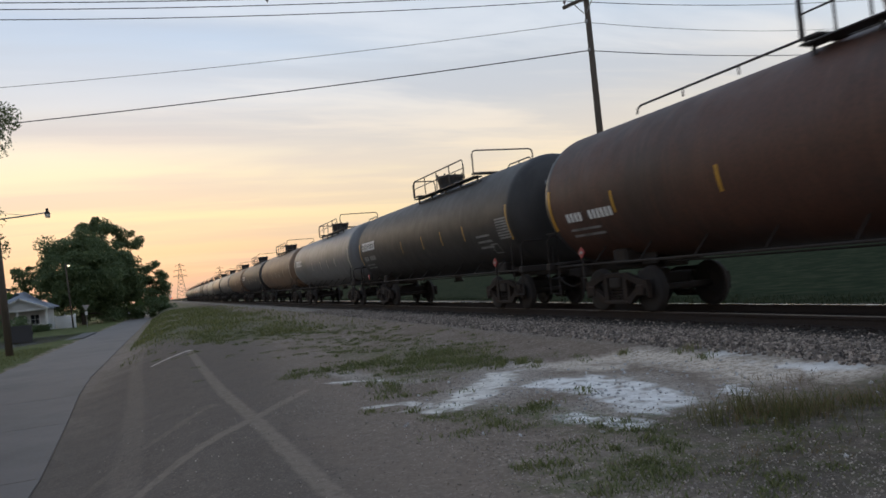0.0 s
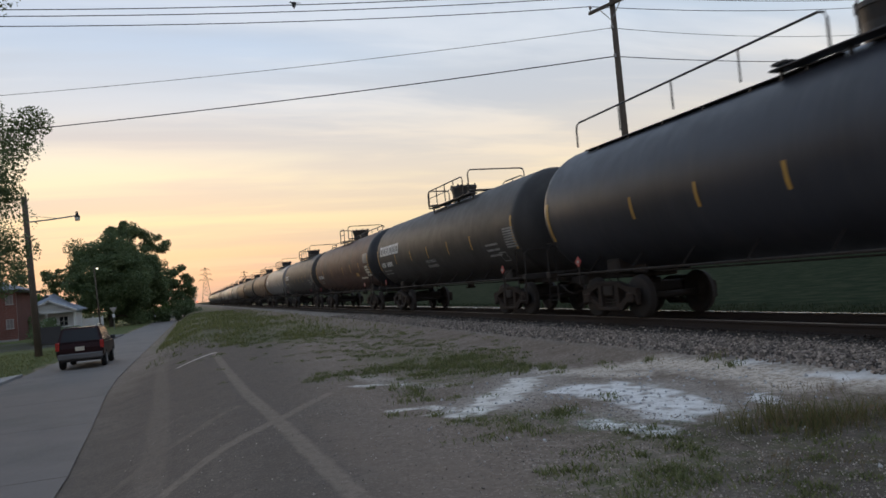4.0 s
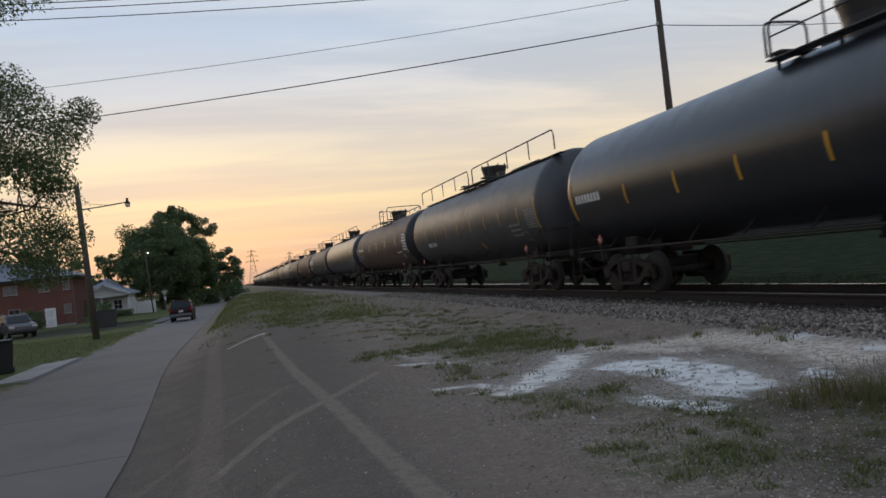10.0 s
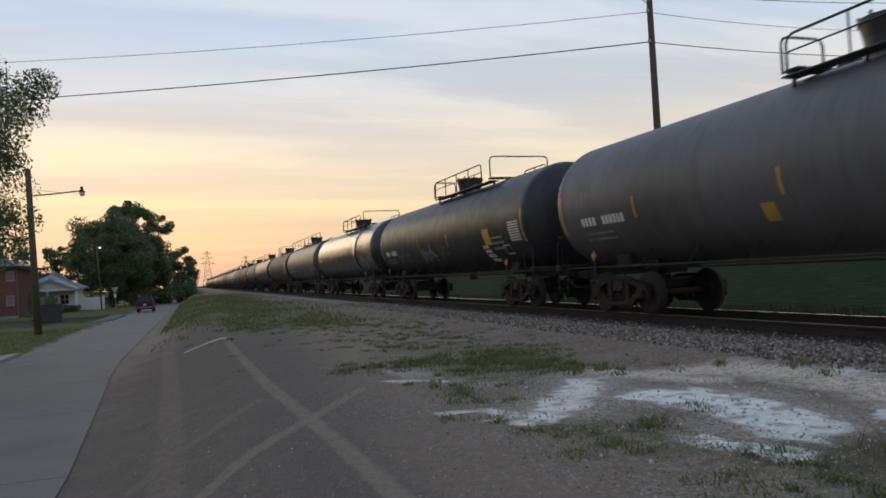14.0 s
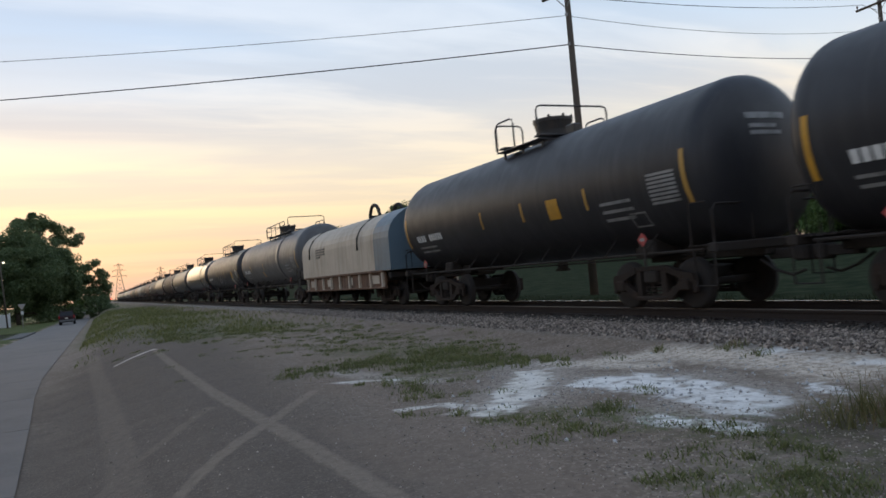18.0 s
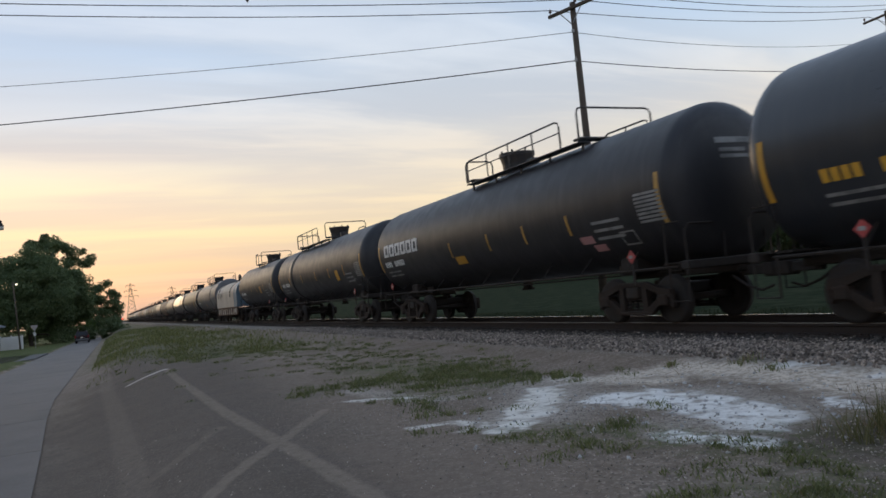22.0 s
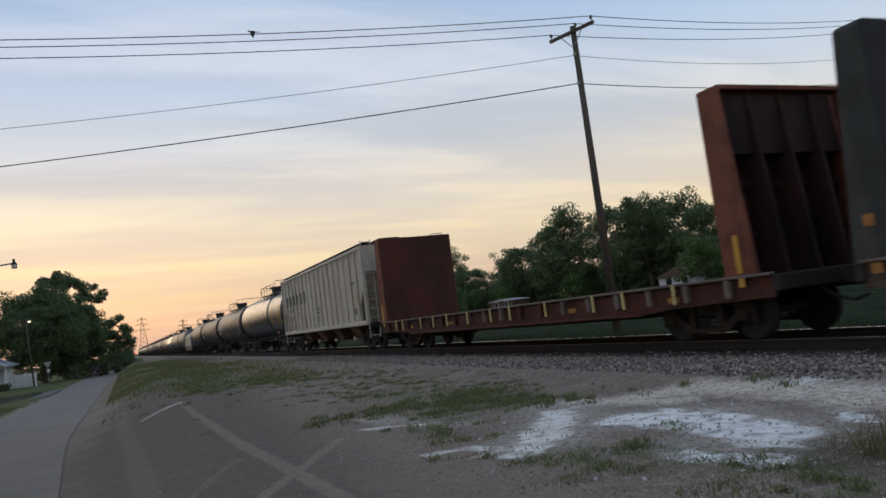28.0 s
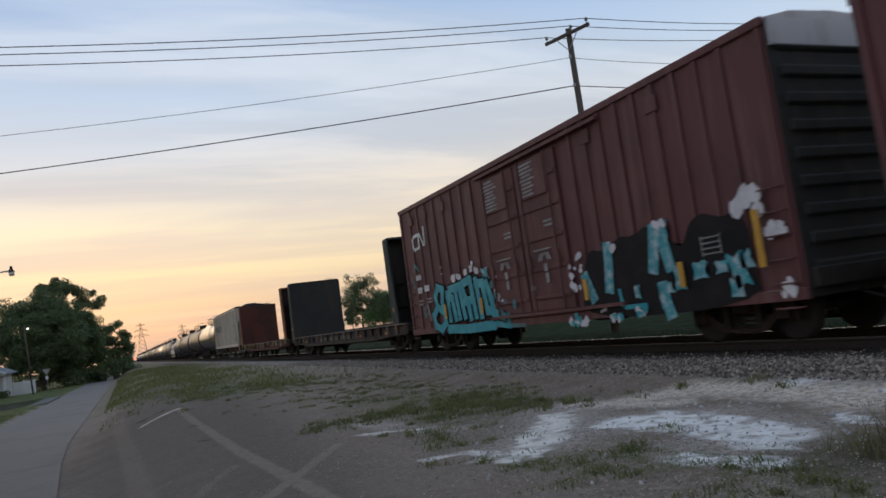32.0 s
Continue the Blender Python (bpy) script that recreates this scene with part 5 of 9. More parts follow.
def hopper_car():
    """Covered hopper: ribbed sloping-ended body, outlet gates, roof walk, end ladders."""
    car = thing("covered_hopper", "cream covered hopper car with vertical side ribs", "hopper car", "cars of the train")
    half = 8.75
    body_h, z0, z1 = 8.3, 1.12, 4.30
    bm = bmesh.new()
    w2, top = 1.50, 4.32
    prof = [(-body_h, top), (body_h, top), (body_h, 3.25), (body_h - 1.5, z0), (-body_h + 1.5, z0), (-body_h, 3.25)]
    prism(bm, prof, -w2 + 0.06, w2 - 0.06)
    part("hopper_body", bm, M_HOPPER, car, "cream steel hopper body with sloped ends")
    bm = bmesh.new()
    out = [(-w2, 4.30), (-0.55, 4.52), (0.55, 4.52), (w2, 4.30)]
    va = [bm.verts.new((x, -body_h, z)) for x, z in out]
    vb = [bm.verts.new((x, body_h, z)) for x, z in out]
    bm.faces.new(va[::-1])
    bm.faces.new(vb)
    for q in range(4):
        bm.faces.new((va[q], va[(q + 1) % 4], vb[(q + 1) % 4], vb[q]))
    bmesh.ops.recalc_face_normals(bm, faces=bm.faces)
    roof = part("roof", bm, M_CHAR, car, "dirty grey roof with hatches")
    bm = bmesh.new()
    box(bm, (0, 0, 4.57), (0.9, 2 * body_h - 1.2, 0.12), 0.03)
    part("hatch_cover", bm, M_CHAR, roof)
    for s in (-1, 1):
        bm = bmesh.new()
        box(bm, (s * 1.22, 0, 4.44), (0.34, 2 * body_h, 0.03))
        for q in range(18):
            box(bm, (s * 1.25, -body_h + 0.4 + q * 0.9, 4.40), (0.28, 0.04, 0.08))
        part("roof_walk", bm, M_CHAR, roof)
        bm = bmesh.new()
        box(bm, (s * w2, 0, 4.24), (0.12, 2 * body_h, 0.14), 0.02)
        part("top_chord", bm, M_HOPPER, car)
        bm = bmesh.new()
        box(bm, (s * w2, 0, z0 + 0.05), (0.14, 2 * half - 1.0, 0.18), 0.02)
        part("side_sill", bm, M_HOPPER, car)
        for q in range(19):
            y = -body_h + 0.08 + q * (2 * body_h - 0.16) / 18
            bm = bmesh.new()
            zz = z0 + 0.12
            prism(bm, [(y - 0.07, zz), (y + 0.07, zz), (y + 0.07, 4.2), (y - 0.07, 4.2)], s * (w2 - 0.07), s * (w2 + 0.045))
            part("side_rib", bm, M_HOPPER, car)
        for e2 in (-1, 1):
            bm = bmesh.new()
            yy = e2 * (half - 0.45)
            for dx in (0.0, 0.42):
                rod(bm, (s * (w2 - dx - 0.02), yy, 0.55), (s * (w2 - dx - 0.02), yy, 4.5), 0.022, 6)
            for q in range(11):
                rod(bm, (s * (w2 - 0.02), yy, 0.65 + q * 0.36), (s * (w2 - 0.44), yy, 0.65 + q * 0.36), 0.016, 5)
            for dx in (0.05,):
                box(bm, (s * (w2 - 0.05), yy - e2 * 0.05, 2.7), (0.08, 0.08, 3.2))
            part("end_ladder", bm, M_HOPPER, car)
    # sheet of the sides between the ribs, over the slope's triangle
    for s in (-1, 1):
        bm = bmesh.new()
        prism(bm, [(-body_h + 1.55, z0 + 0.1), (body_h - 1.55, z0 + 0.1), (body_h - 0.02, 2.9), (body_h - 0.02, 4.2), (-body_h + 0.02, 4.2), (-body_h + 0.02, 2.9)], s * (w2 - 0.07), s * (w2 - 0.02))
        part("side_sheet", bm, M_HOPPER, car)
        n = 0
        for q in range(6):
            y = 7.1 - q * 0.90
            bm = bmesh.new()
            for (dy, dz, sy, sz) in ((0, 0.22, 0.42, 0.11), (0, -0.22, 0.42, 0.11), (0.155, 0, 0.12, 0.55), (-0.155, 0.0, 0.12, 0.55)):
                box(bm, (s * (w2 - 0.01), y + dy, 2.97 + dz), (0.03, sy, sz))
            part("lettering_block", bm, M_BLKLET, car, "faded black company mark as plain blocks")
        bars = [(6.8 - 0.83 * q, z, 0.36, hh, M_BLKLET2) for q in range(2) for z, hh in ((2.42, 0.20), (1.96, 0.20))] + [(6.8, 1.47, 0.3, 0.07, M_BLKLET2), (6.8, 1.36, 0.3, 0.07, M_BLKLET2), (6.0, 1.5, 0.42, 0.05, M_BLKLET2), (6.0, 1.4, 0.42, 0.05, M_BLKLET2), (7.0, 1.9, 0.14, 0.7, M_RUSTY)]
        bars += [(-0.2, 2.0, 0.6, 0.1, M_BLKLET2), (-0.2, 2.2, 0.6, 0.1, M_BLKLET2), (-6.6, 1.7, 0.5, 0.28, M_BLKLET2), (-6.6, 2.9, 0.4, 0.1, M_BLKLET2), (2.6, 1.45, 0.12, 0.4, M_AMBER), (-2.8, 1.45, 0.12, 0.4, M_AMBER), (-7.0, 2.2, 0.12, 0.5, M_AMBER), (5.2, 1.55, 0.13, 0.5, M_RUSTY), (1.0, 2.0, 0.13, 0.55, M_RUSTY), (-1.6, 2.3, 0.12, 0.5, M_RUSTY), (0.0, 1.75, 0.6, 0.06, M_BLKLET2), (0.0, 1.62, 0.6, 0.06, M_BLKLET2), (6.0, 1.72, 0.42, 0.06, M_BLKLET2), (5.15, 2.0, 0.3, 0.06, M_BLKLET2)]
        for y, z, sy, sz, mat in bars:
            bm = bmesh.new()
            box(bm, (s * (w2 - 0.014), y, z), (0.03, sy, sz))
            part("stencil_bar", bm, mat, car)
    # added dark plate: imitates the shade below the cream body
    bm = bmesh.new()
    box(bm, (0, 0, z0 - 0.04), (2.7, 2 * body_h - 3.2, 0.08))
    part("belly_plate", bm, M_UNDER, car, "dark grimy underside")
    for q in range(4):
        y = -4.8 + q * 3.2
        bm = bmesh.new()
        va = [bm.verts.new((x, y + dy, z0 - 0.02)) for x, dy in ((-1.15, -0.70), (1.15, -0.70), (1.15, 0.70), (-1.15, 0.70))]
        vb = [bm.verts.new((x, y + dy, 0.62)) for x, dy in ((-0.85, -0.46), (0.85, -0.46), (0.85, 0.46), (-0.85, 0.46))]
        bm.faces.new(vb)
        for k in range(4):
            bm.faces.new((va[k], va[(k + 1) % 4], vb[(k + 1) % 4], vb[k]))
        bmesh.ops.recalc_face_normals(bm, faces=bm.faces)
        # rusty brown in place of cream, also to paint in the underside's shade
        chute = part("discharge_chute", bm, M_SILLRUST, car, "rust-stained grimy discharge chute")
        bm = bmesh.new()
        box(bm, (0, y, 0.55), (1.7, 0.95, 0.12), 0.02)
        part("outlet_gate", bm, M_UNDER, chute)
        bm = bmesh.new()
        rod(bm, (-1.2, y - 0.3, 0.55), (1.2, y - 0.3, 0.55), 0.03, 6)
        box(bm, (-1.2, y - 0.3, 0.55), (0.12, 0.16, 0.16), 0.02)
        part("gate_capstan", bm, M_HOPPER, chute)
    bm = bmesh.new()
    box(bm, (0, 0, 1.0), (0.7, 2 * half - 0.7, 0.28), 0.02)
    for s in (-1, 1):
        box(bm, (0, s * (half - 0.5), 1.05), (2.95, 0.16, 0.22), 0.02)
        box(bm, (0.3, s * (half - 0.9), 1.5), (0.7, 0.4, 0.6), 0.04)
    part("underframe", bm, M_UNDER, car)
    for s in (-1, 1):
        truck(car, s * (half - 2.0))
    put_couplers(car, half)
    return car


set_car(hopper_car(), -207.15, -224.15)


M_DECKEDGE = material("weathered_deck_edge", (0.155, 0.118, 0.095), 0.85, spec=0.25, stain=((0.06, 0.042, 0.033), 2.5, 0.8), grain=((0.22, 0.185, 0.16), 22, 0.5), bump=0.2, bump_scale=20)
M_DULLAMBER = material("faded_amber_tape", (0.33, 0.14, 0.022), 0.6, stain=((0.16, 0.07, 0.02), 5.0, 0.6))
M_SOOTSIDE = material("rusty_sooty_sill", (0.040, 0.030, 0.027), 0.8, spec=0.25, stain=((0.085, 0.052, 0.038), 1.6, 0.8), streaks=((0.12, 0.085, 0.068), 0.6), grain=((0.018, 0.015, 0.014), 20, 0.5), bump=0.12, bump_scale=14)


# darker copy of the red oxide; the hollow's shade is in its colour
M_SHADEDOXIDE = material("shaded_red_oxide", (0.040, 0.019, 0.017), 0.8, spec=0.2, stain=((0.070, 0.027, 0.020), 0.7, 0.8), streaks=((0.016, 0.012, 0.012), 0.9), grain=((0.02, 0.013, 0.012), 20, 0.5), bump=0.1, bump_scale=9)
M_RUSTEDGE = material("bright_rust_edge", (0.22, 0.075, 0.042), 0.8, spec=0.25, stain=((0.09, 0.032, 0.022), 1.6, 0.8), streaks=((0.27, 0.11, 0.055), 0.6), grain=((0.07, 0.03, 0.02), 22, 0.5), bump=0.1, bump_scale=9)
M_STEELEDGE = material("grey_green_steel_edge", (0.052, 0.056, 0.050), 0.8, spec=0.25, stain=((0.030, 0.030, 0.028), 1.8, 0.8), streaks=((0.095, 0.080, 0.062), 0.6), grain=((0.025, 0.025, 0.023), 22, 0.5), bump=0.1, bump_scale=9)
M_CREAMTAPE = material("pale_yellow_tape", (0.52, 0.43, 0.16), 0.6, stain=((0.30, 0.22, 0.08), 5.0, 0.6))


def bulkhead_outline(top, corner):
    """Left foot, up, over the rounded top and down to the right foot, as x, z."""
    out = [(-1.5, 1.06)]
    for sx in (-1, 1):
        arc = [(sx * (1.5 - corner + corner * math.cos(k * math.pi / 8)), top - corner + corner * math.sin(k * math.pi / 8)) for k in range(5)]
        out += arc if sx < 0 else arc[::-1]
    return out + [(1.5, 1.06)]


def bulkhead_rim(bm, out, y_in, s, top, thin, thick, wall=0.07):
    """Side plates and cap that deepen towards the deck."""
    rings = []
    for x, z in out:
        d = thin + (thick - thin) * (top - z) / (top - 1.06)
        xi, zi = x * (1 - wall / 1.5), z - (wall if z > top - 0.3 else 0.0)
        rings.append([bm.verts.new(p) for p in ((x, y_in, z), (x, y_in + s * d, z), (xi, y_in + s * d, zi), (xi, y_in, zi))])
    for a, b in zip(rings, rings[1:]):
        for k in range(4):
            bm.faces.new((a[k], a[(k + 1) % 4], b[(k + 1) % 4], b[k]))
    bm.faces.new(rings[0])
    bm.faces.new(rings[-1][::-1])
    bmesh.ops.recalc_face_normals(bm, faces=bm.faces)


def bulkhead_flat(name, label, paint, edge, top, corner, depths, faces, tape_at):
    """Flat car with a boxed bulkhead at each end: plate towards the deck, deep side plates, ribs in the hollow behind."""
    car = thing(name, label, "flat car", "cars of the train")
    half = 10.0
    red = paint is M_OXIDE
    bm = bmesh.new()
    prism(bm, [(-half + 0.6, 1.0), (half - 0.6, 1.0), (half - 0.6, 0.86), (half - 3.4, 0.80), (half - 5.0, 0.46), (-half + 5.0, 0.46), (-half + 3.4, 0.80), (-half + 0.6, 0.86)], -0.32, 0.32)
    part("centre_sill", bm, M_UNDER, car)
    bm = bmesh.new()
    n = 40
    for q in range(n):
        box(bm, (0, -half + 1.0 + (q + 0.5) * (2 * half - 2.0) / n, 1.05), (2.86, (2 * half - 2.0) / n - 0.012, 0.07), 0.006)
    part("deck", bm, M_TIE, car, "weathered plank deck")
    r = random.Random(5 if red else 6)
    for s in (-1, 1):
        bm = bmesh.new()
        prism(bm, [(-half + 0.6, 1.06), (half - 0.6, 1.06), (half - 0.6, 0.72), (half - 3.0, 0.66), (half - 4.0, 0.58), (-half + 4.0, 0.58), (-half + 3.0, 0.66), (-half + 0.6, 0.72)], s * 1.38, s * 1.42)
        box(bm, (s * 1.44, 0, 0.60), (0.13, 2 * half - 7.6, 0.05), 0.01)
        side = part("side_sill", bm, paint if red else M_SOOTSIDE, car, "grimy steel side channel")
        bm = bmesh.new()
        box(bm, (s * 1.45, 0, 1.085), (0.14, 2 * half - 1.2, 0.05), 0.012)
        part("deck_edge", bm, M_DECKEDGE, side, "weathered grey-brown deck edge")
        for q in range(18):
            y = -half + 1.5 + q * (2 * half - 3.0) / 17
            bm = bmesh.new()
            box(bm, (s * 1.47, y, 0.90), (0.10, 0.13, 0.30), 0.012)
            part("stake_pocket", bm, (paint if red else M_SOOTSIDE) if r.random() < 0.6 else M_DECKEDGE, side)
        for y in tape_at:
            bm = bmesh.new()
            box(bm, (s * 1.527, y, 0.92), (0.012, 0.075, 0.36))
            part("reflective_stripe", bm, M_CREAMTAPE, side, "pale yellow upright tape")
        for q in range(5):
            bm = bmesh.new()
            box(bm, (s * 1.427, -half + 2.9 + q * 3.35, 0.82), (0.012, 0.30, 0.10))
            part("reflective_strip", bm, M_DULLAMBER, side)
        if not red:
            for q in range(16):
                bm = bmesh.new()
                box(bm, (s * 1.427, 2.9 - q * 0.37, 0.84), (0.012, 0.22 + 0.06 * (q % 3), 0.18))
                part("lettering_block", bm, M_FADED, side, "faded lettering as plain blocks")
    out = bulkhead_outline(top, corner)
    for s, y_in in ((1, faces[0]), (-1, faces[1])):
        thin, thick = depths
        bm = bmesh.new()
        va = [bm.verts.new((x * 0.985, y_in - s * 0.004, z if z < 2 else z - 0.01)) for x, z in out]
        vb = [bm.verts.new((x * 0.985, y_in + s * 0.05, z if z < 2 else z - 0.01)) for x, z in out]
        bm.faces.new(va)
        bm.faces.new(vb[::-1])
        for q in range(len(out)):
            q2 = (q + 1) % len(out)
            bm.faces.new((va[q], vb[q], vb[q2], va[q2]))
        bmesh.ops.recalc_face_normals(bm, faces=bm.faces)
        # the red car's rear bulkhead gets the oxide with painted-in shade
        bulk = part("bulkhead", bm, M_SHADEDOXIDE if red and s < 0 else paint, car, "tall steel plate bulkhead, streaked with rust")
        bm = bmesh.new()
        bulkhead_rim(bm, out, y_in, s, top, thin, thick)
        part("side_plate", bm, edge, bulk, "deep side plate, lighter with rust")
        if red:
            bm = bmesh.new()
            box(bm, (0, y_in + s * (thin * 0.55 + 0.05), top - 0.62), (2.84, 0.04, 1.05))
            part("top_panel", bm, M_SHADEDOXIDE, bulk)
        for x in (-0.72, 0.0, 0.72):
            bm = bmesh.new()
            prism(bm, [(y_in + s * 0.05, 1.08), (y_in + s * 0.05, top - 0.10), (y_in + s * thin * 0.8, top - 0.10), (y_in + s * thick * 0.9, 1.08)], x - 0.035, x + 0.035)
            part("bulkhead_brace", bm, M_SHADEDOXIDE if red else paint, bulk)
        for q in range(2):
            bm = bmesh.new()
            box(bm, (0, y_in + s * 0.10, 1.75 + q * 0.85), (2.8, 0.08, 0.09))
            part("bulkhead_rib", bm, M_SHADEDOXIDE if red else paint, bulk)
        bm = bmesh.new()
        for dx in (0.10, 0.46):
            rod(bm, (1.5 - dx, y_in + s * (thick + 0.06), 0.6), (1.5 - dx, y_in + s * (thin + 0.06), top - 0.2), 0.018, 6)
        for q in range(11):
            t = q / 10
            yy = y_in + s * (thick + (thin - thick) * t + 0.06)
            rod(bm, (1.40, yy, 0.7 + (top - 1.1) * t), (1.04, yy, 0.7 + (top - 1.1) * t), 0.014, 5)
        part("ladder", bm, edge, bulk)
        for z, h in ((1.45, 0.62), (1.0, 0.16)) if red else ((1.62, 0.16), (0.98, 0.14)):
            bm = bmesh.new()
            box(bm, (-1.508, y_in + s * thick * 0.5, z), (0.012, 0.11 if red else 0.16, h))
            part("reflective_stripe", bm, M_YELLOW if red else M_DULLAMBER, bulk)
        bm = bmesh.new()
        pipe(bm, [(0.75, y_in + s * 0.1, top - 0.02), (0.75, y_in + s * 0.1, top + 0.06), (1.2, y_in + s * 0.1, top + 0.06), (1.2, y_in + s * 0.1, top - 0.02)], 0.014)
        part("top_grab", bm, edge, bulk)
    for s in (-1, 1):
        bm = bmesh.new()
        box(bm, (0, s * (half - 0.55), 0.94), (2.9, 0.16, 0.26), 0.02)
        part("end_sill", bm, M_UNDER, car)
    for q in range(9):
        bm = bmesh.new()
        box(bm, (0, -half + 2 + q * (2 * half - 4) / 8, 0.90), (2.7, 0.14, 0.2))
        part("cross_bearer", bm, M_UNDER, car)
    bm = bmesh.new()
    rod(bm, (0.5, -1.0, 0.66), (0.5, 0.2, 0.66), 0.2, 12)
    part("air_reservoir", bm, M_UNDER, car)
    for s in (-1, 1):
        truck(car, s * (half - 2.6))
    put_couplers(car, half)
    return car


set_car(bulkhead_flat("bulkhead_flat_car", "red oxide bulkhead flat car, empty, with pale yellow edge stripes", M_OXIDE, M_RUSTEDGE, 4.24, 0.06, (0.44, 0.68), (8.62, -8.5), (7.6, 6.9, 5.2, 4.1, 3.0, 1.52, 0.05, -1.03, -2.79, -4.72, -5.75, -7.23)), -224.65, -244.95)
set_car(bulkhead_flat("bulkhead_flat_car", "sooty dark bulkhead flat car, empty, with an old deck", M_CHAR, M_STEELEDGE, 4.26, 0.11, (0.38, 0.66), (8.8, -8.15), ()), -245.2, -265.0)


def boxcar(name, label, paint, door_paint, art):
    """Boxcar: ribbed sides, plug doors with rods, corrugated ends, roof with seams."""
    car = thing(name, label, "boxcar", "cars of the train")
    half, w2, z0, z1 = 8.35, 1.52, 0.66, 4.86
    bl = half - 0.45
    bm = bmesh.new()
    box(bm, (0, 0, (z0 + z1) / 2 + 0.1), (2 * w2 - 0.12, 2 * bl - 0.1, z1 - z0 - 0.2))
    part("box_body", bm, paint, car)
    bm = bmesh.new()
    out = [(-w2, z1), (-w2 * 0.6, z1 + 0.14), (0, z1 + 0.18), (w2 * 0.6, z1 + 0.14), (w2, z1), (w2, z1 - 0.06), (-w2, z1 - 0.06)]
    va = [bm.verts.new((x, -bl, z)) for x, z in out]
    vb = [bm.verts.new((x, bl, z)) for x, z in out]
    bm.faces.new(va[::-1])
    bm.faces.new(vb)
    for q in range(len(out)):
        bm.faces.new((va[q], va[(q + 1) % len(out)], vb[(q + 1) % len(out)], vb[q]))
    bmesh.ops.recalc_face_normals(bm, faces=bm.faces)
    roof = part("roof", bm, M_BOXEND, car, "grey galvanised roof")
    for q in range(14):
        bm = bmesh.new()
        box(bm, (0, -bl + 0.6 + q * (2 * bl - 1.2) / 13, z1 + 0.17), (1.8, 0.08, 0.05))
        part("roof_seam", bm, M_BOXEND, roof)
    door0, door1 = -2.05, 1.72
    for s in (-1, 1):
        bm = bmesh.new()
        box(bm, (s * (w2 - 0.03), 0, (z0 + z1) / 2), (0.05, 2 * bl, z1 - z0))
        box(bm, (s * w2, 0, z1 - 0.05), (0.10, 2 * bl, 0.14), 0.01)
        box(bm, (s * w2, 0, z0 + 0.08), (0.10, 2 * bl, 0.18), 0.01)
        side = part("side", bm, paint, car)
        ribs = [-bl + 0.10] + [-7.0 + q * 0.55 for q in range(10)] + [bl - 0.10] + [7.0 - q * 0.67 for q in range(8)]
        for y in ribs:
            if door0 - 0.1 < y < door1 + 0.1:
                continue
            bm = bmesh.new()
            prism(bm, [(y - 0.05, z0 + 0.15), (y + 0.05, z0 + 0.15), (y + 0.05, z1 - 0.1), (y - 0.05, z1 - 0.1)], s * (w2 - 0.02), s * (w2 + 0.035))
            part("side_post", bm, paint, side)
        for d0, d1 in ((door0, (door0 + door1) / 2 - 0.02), ((door0 + door1) / 2 + 0.02, door1)):
            bm = bmesh.new()
            box(bm, (s * (w2 + 0.03), (d0 + d1) / 2, 2.72), (0.06, d1 - d0 - 0.04, 3.55), 0.01)
            door = part("door", bm, door_paint, car, "ribbed plug door with lock rods")
            for z in (1.25, 1.9, 2.6, 3.3, 4.0):
                bm = bmesh.new()
                box(bm, (s * (w2 + 0.07), (d0 + d1) / 2, z), (0.05, d1 - d0 - 0.16, 0.09), 0.01)
                part("door_rib", bm, door_paint, door)
            for y in (d0 + 0.32, d1 - 0.32):
                bm = bmesh.new()
                rod(bm, (s * (w2 + 0.13), y, 0.95), (s * (w2 + 0.13), y, 4.5), 0.022, 6)
                box(bm, (s * (w2 + 0.13), y, 2.1), (0.05, 0.10, 0.3))
                part("lock_rod", bm, door_paint, door)
            bm = bmesh.new()
            prism(bm, [(d0 + 0.44, 3.58), (d1 - 0.20, 3.58), (d1 - 0.20, 4.46), (d0 + 0.44, 4.46)], s * (w2 + 0.06), s * (w2 + 0.105))
            board = part("stencil_board", bm, door_paint, door)
            rr = random.Random(int(d0 * 10) + 40)
            for k in range(9):
                bm = bmesh.new()
                y1 = d1 - 0.28
                box(bm, (s * (w2 + 0.108), y1 - 0.40 + rr.uniform(0, 0.06), 3.66 + k * 0.09), (0.008, 0.80 - rr.uniform(0.05, 0.4), 0.048))
                part("lettering_bar", bm, M_FAINT, board)
            ym = (d0 + d1) / 2 + 0.06
            for yy, zz, sy, sz in ((ym, 2.34, 0.76, 0.035), (ym - 0.06, 1.92, 0.14, 0.17), (ym - 0.08, 1.68, 0.13, 0.22), (ym + 0.6, 1.5, 0.2, 0.10), (ym - 0.4, 2.95, 0.34, 0.05), (ym - 0.4, 2.85, 0.34, 0.05)):
                bm = bmesh.new()
                box(bm, (s * (w2 + 0.098), yy, zz), (0.008, sy, sz), 0.0)
                part("lettering_bar", bm, M_FAINT, door)
            for q in (-1, 1):
                bm = bmesh.new()
                for k in range(2):
                    box(bm, (s * (w2 + 0.100), ym - 0.06 + q * (0.10 + 0.10 * k), 2.17), (0.008, 0.05, 0.20), 0.0, Euler((q * radians(35), 0, 0)).to_matrix())
                part("chevron_mark", bm, M_FAINT, door)
        for z in (0.90, 4.62):
            bm = bmesh.new()
            box(bm, (s * (w2 + 0.08), (door0 + door1) / 2 - 0.8, z), (0.12, 5.6, 0.07))
            part("door_track", bm, paint, car)
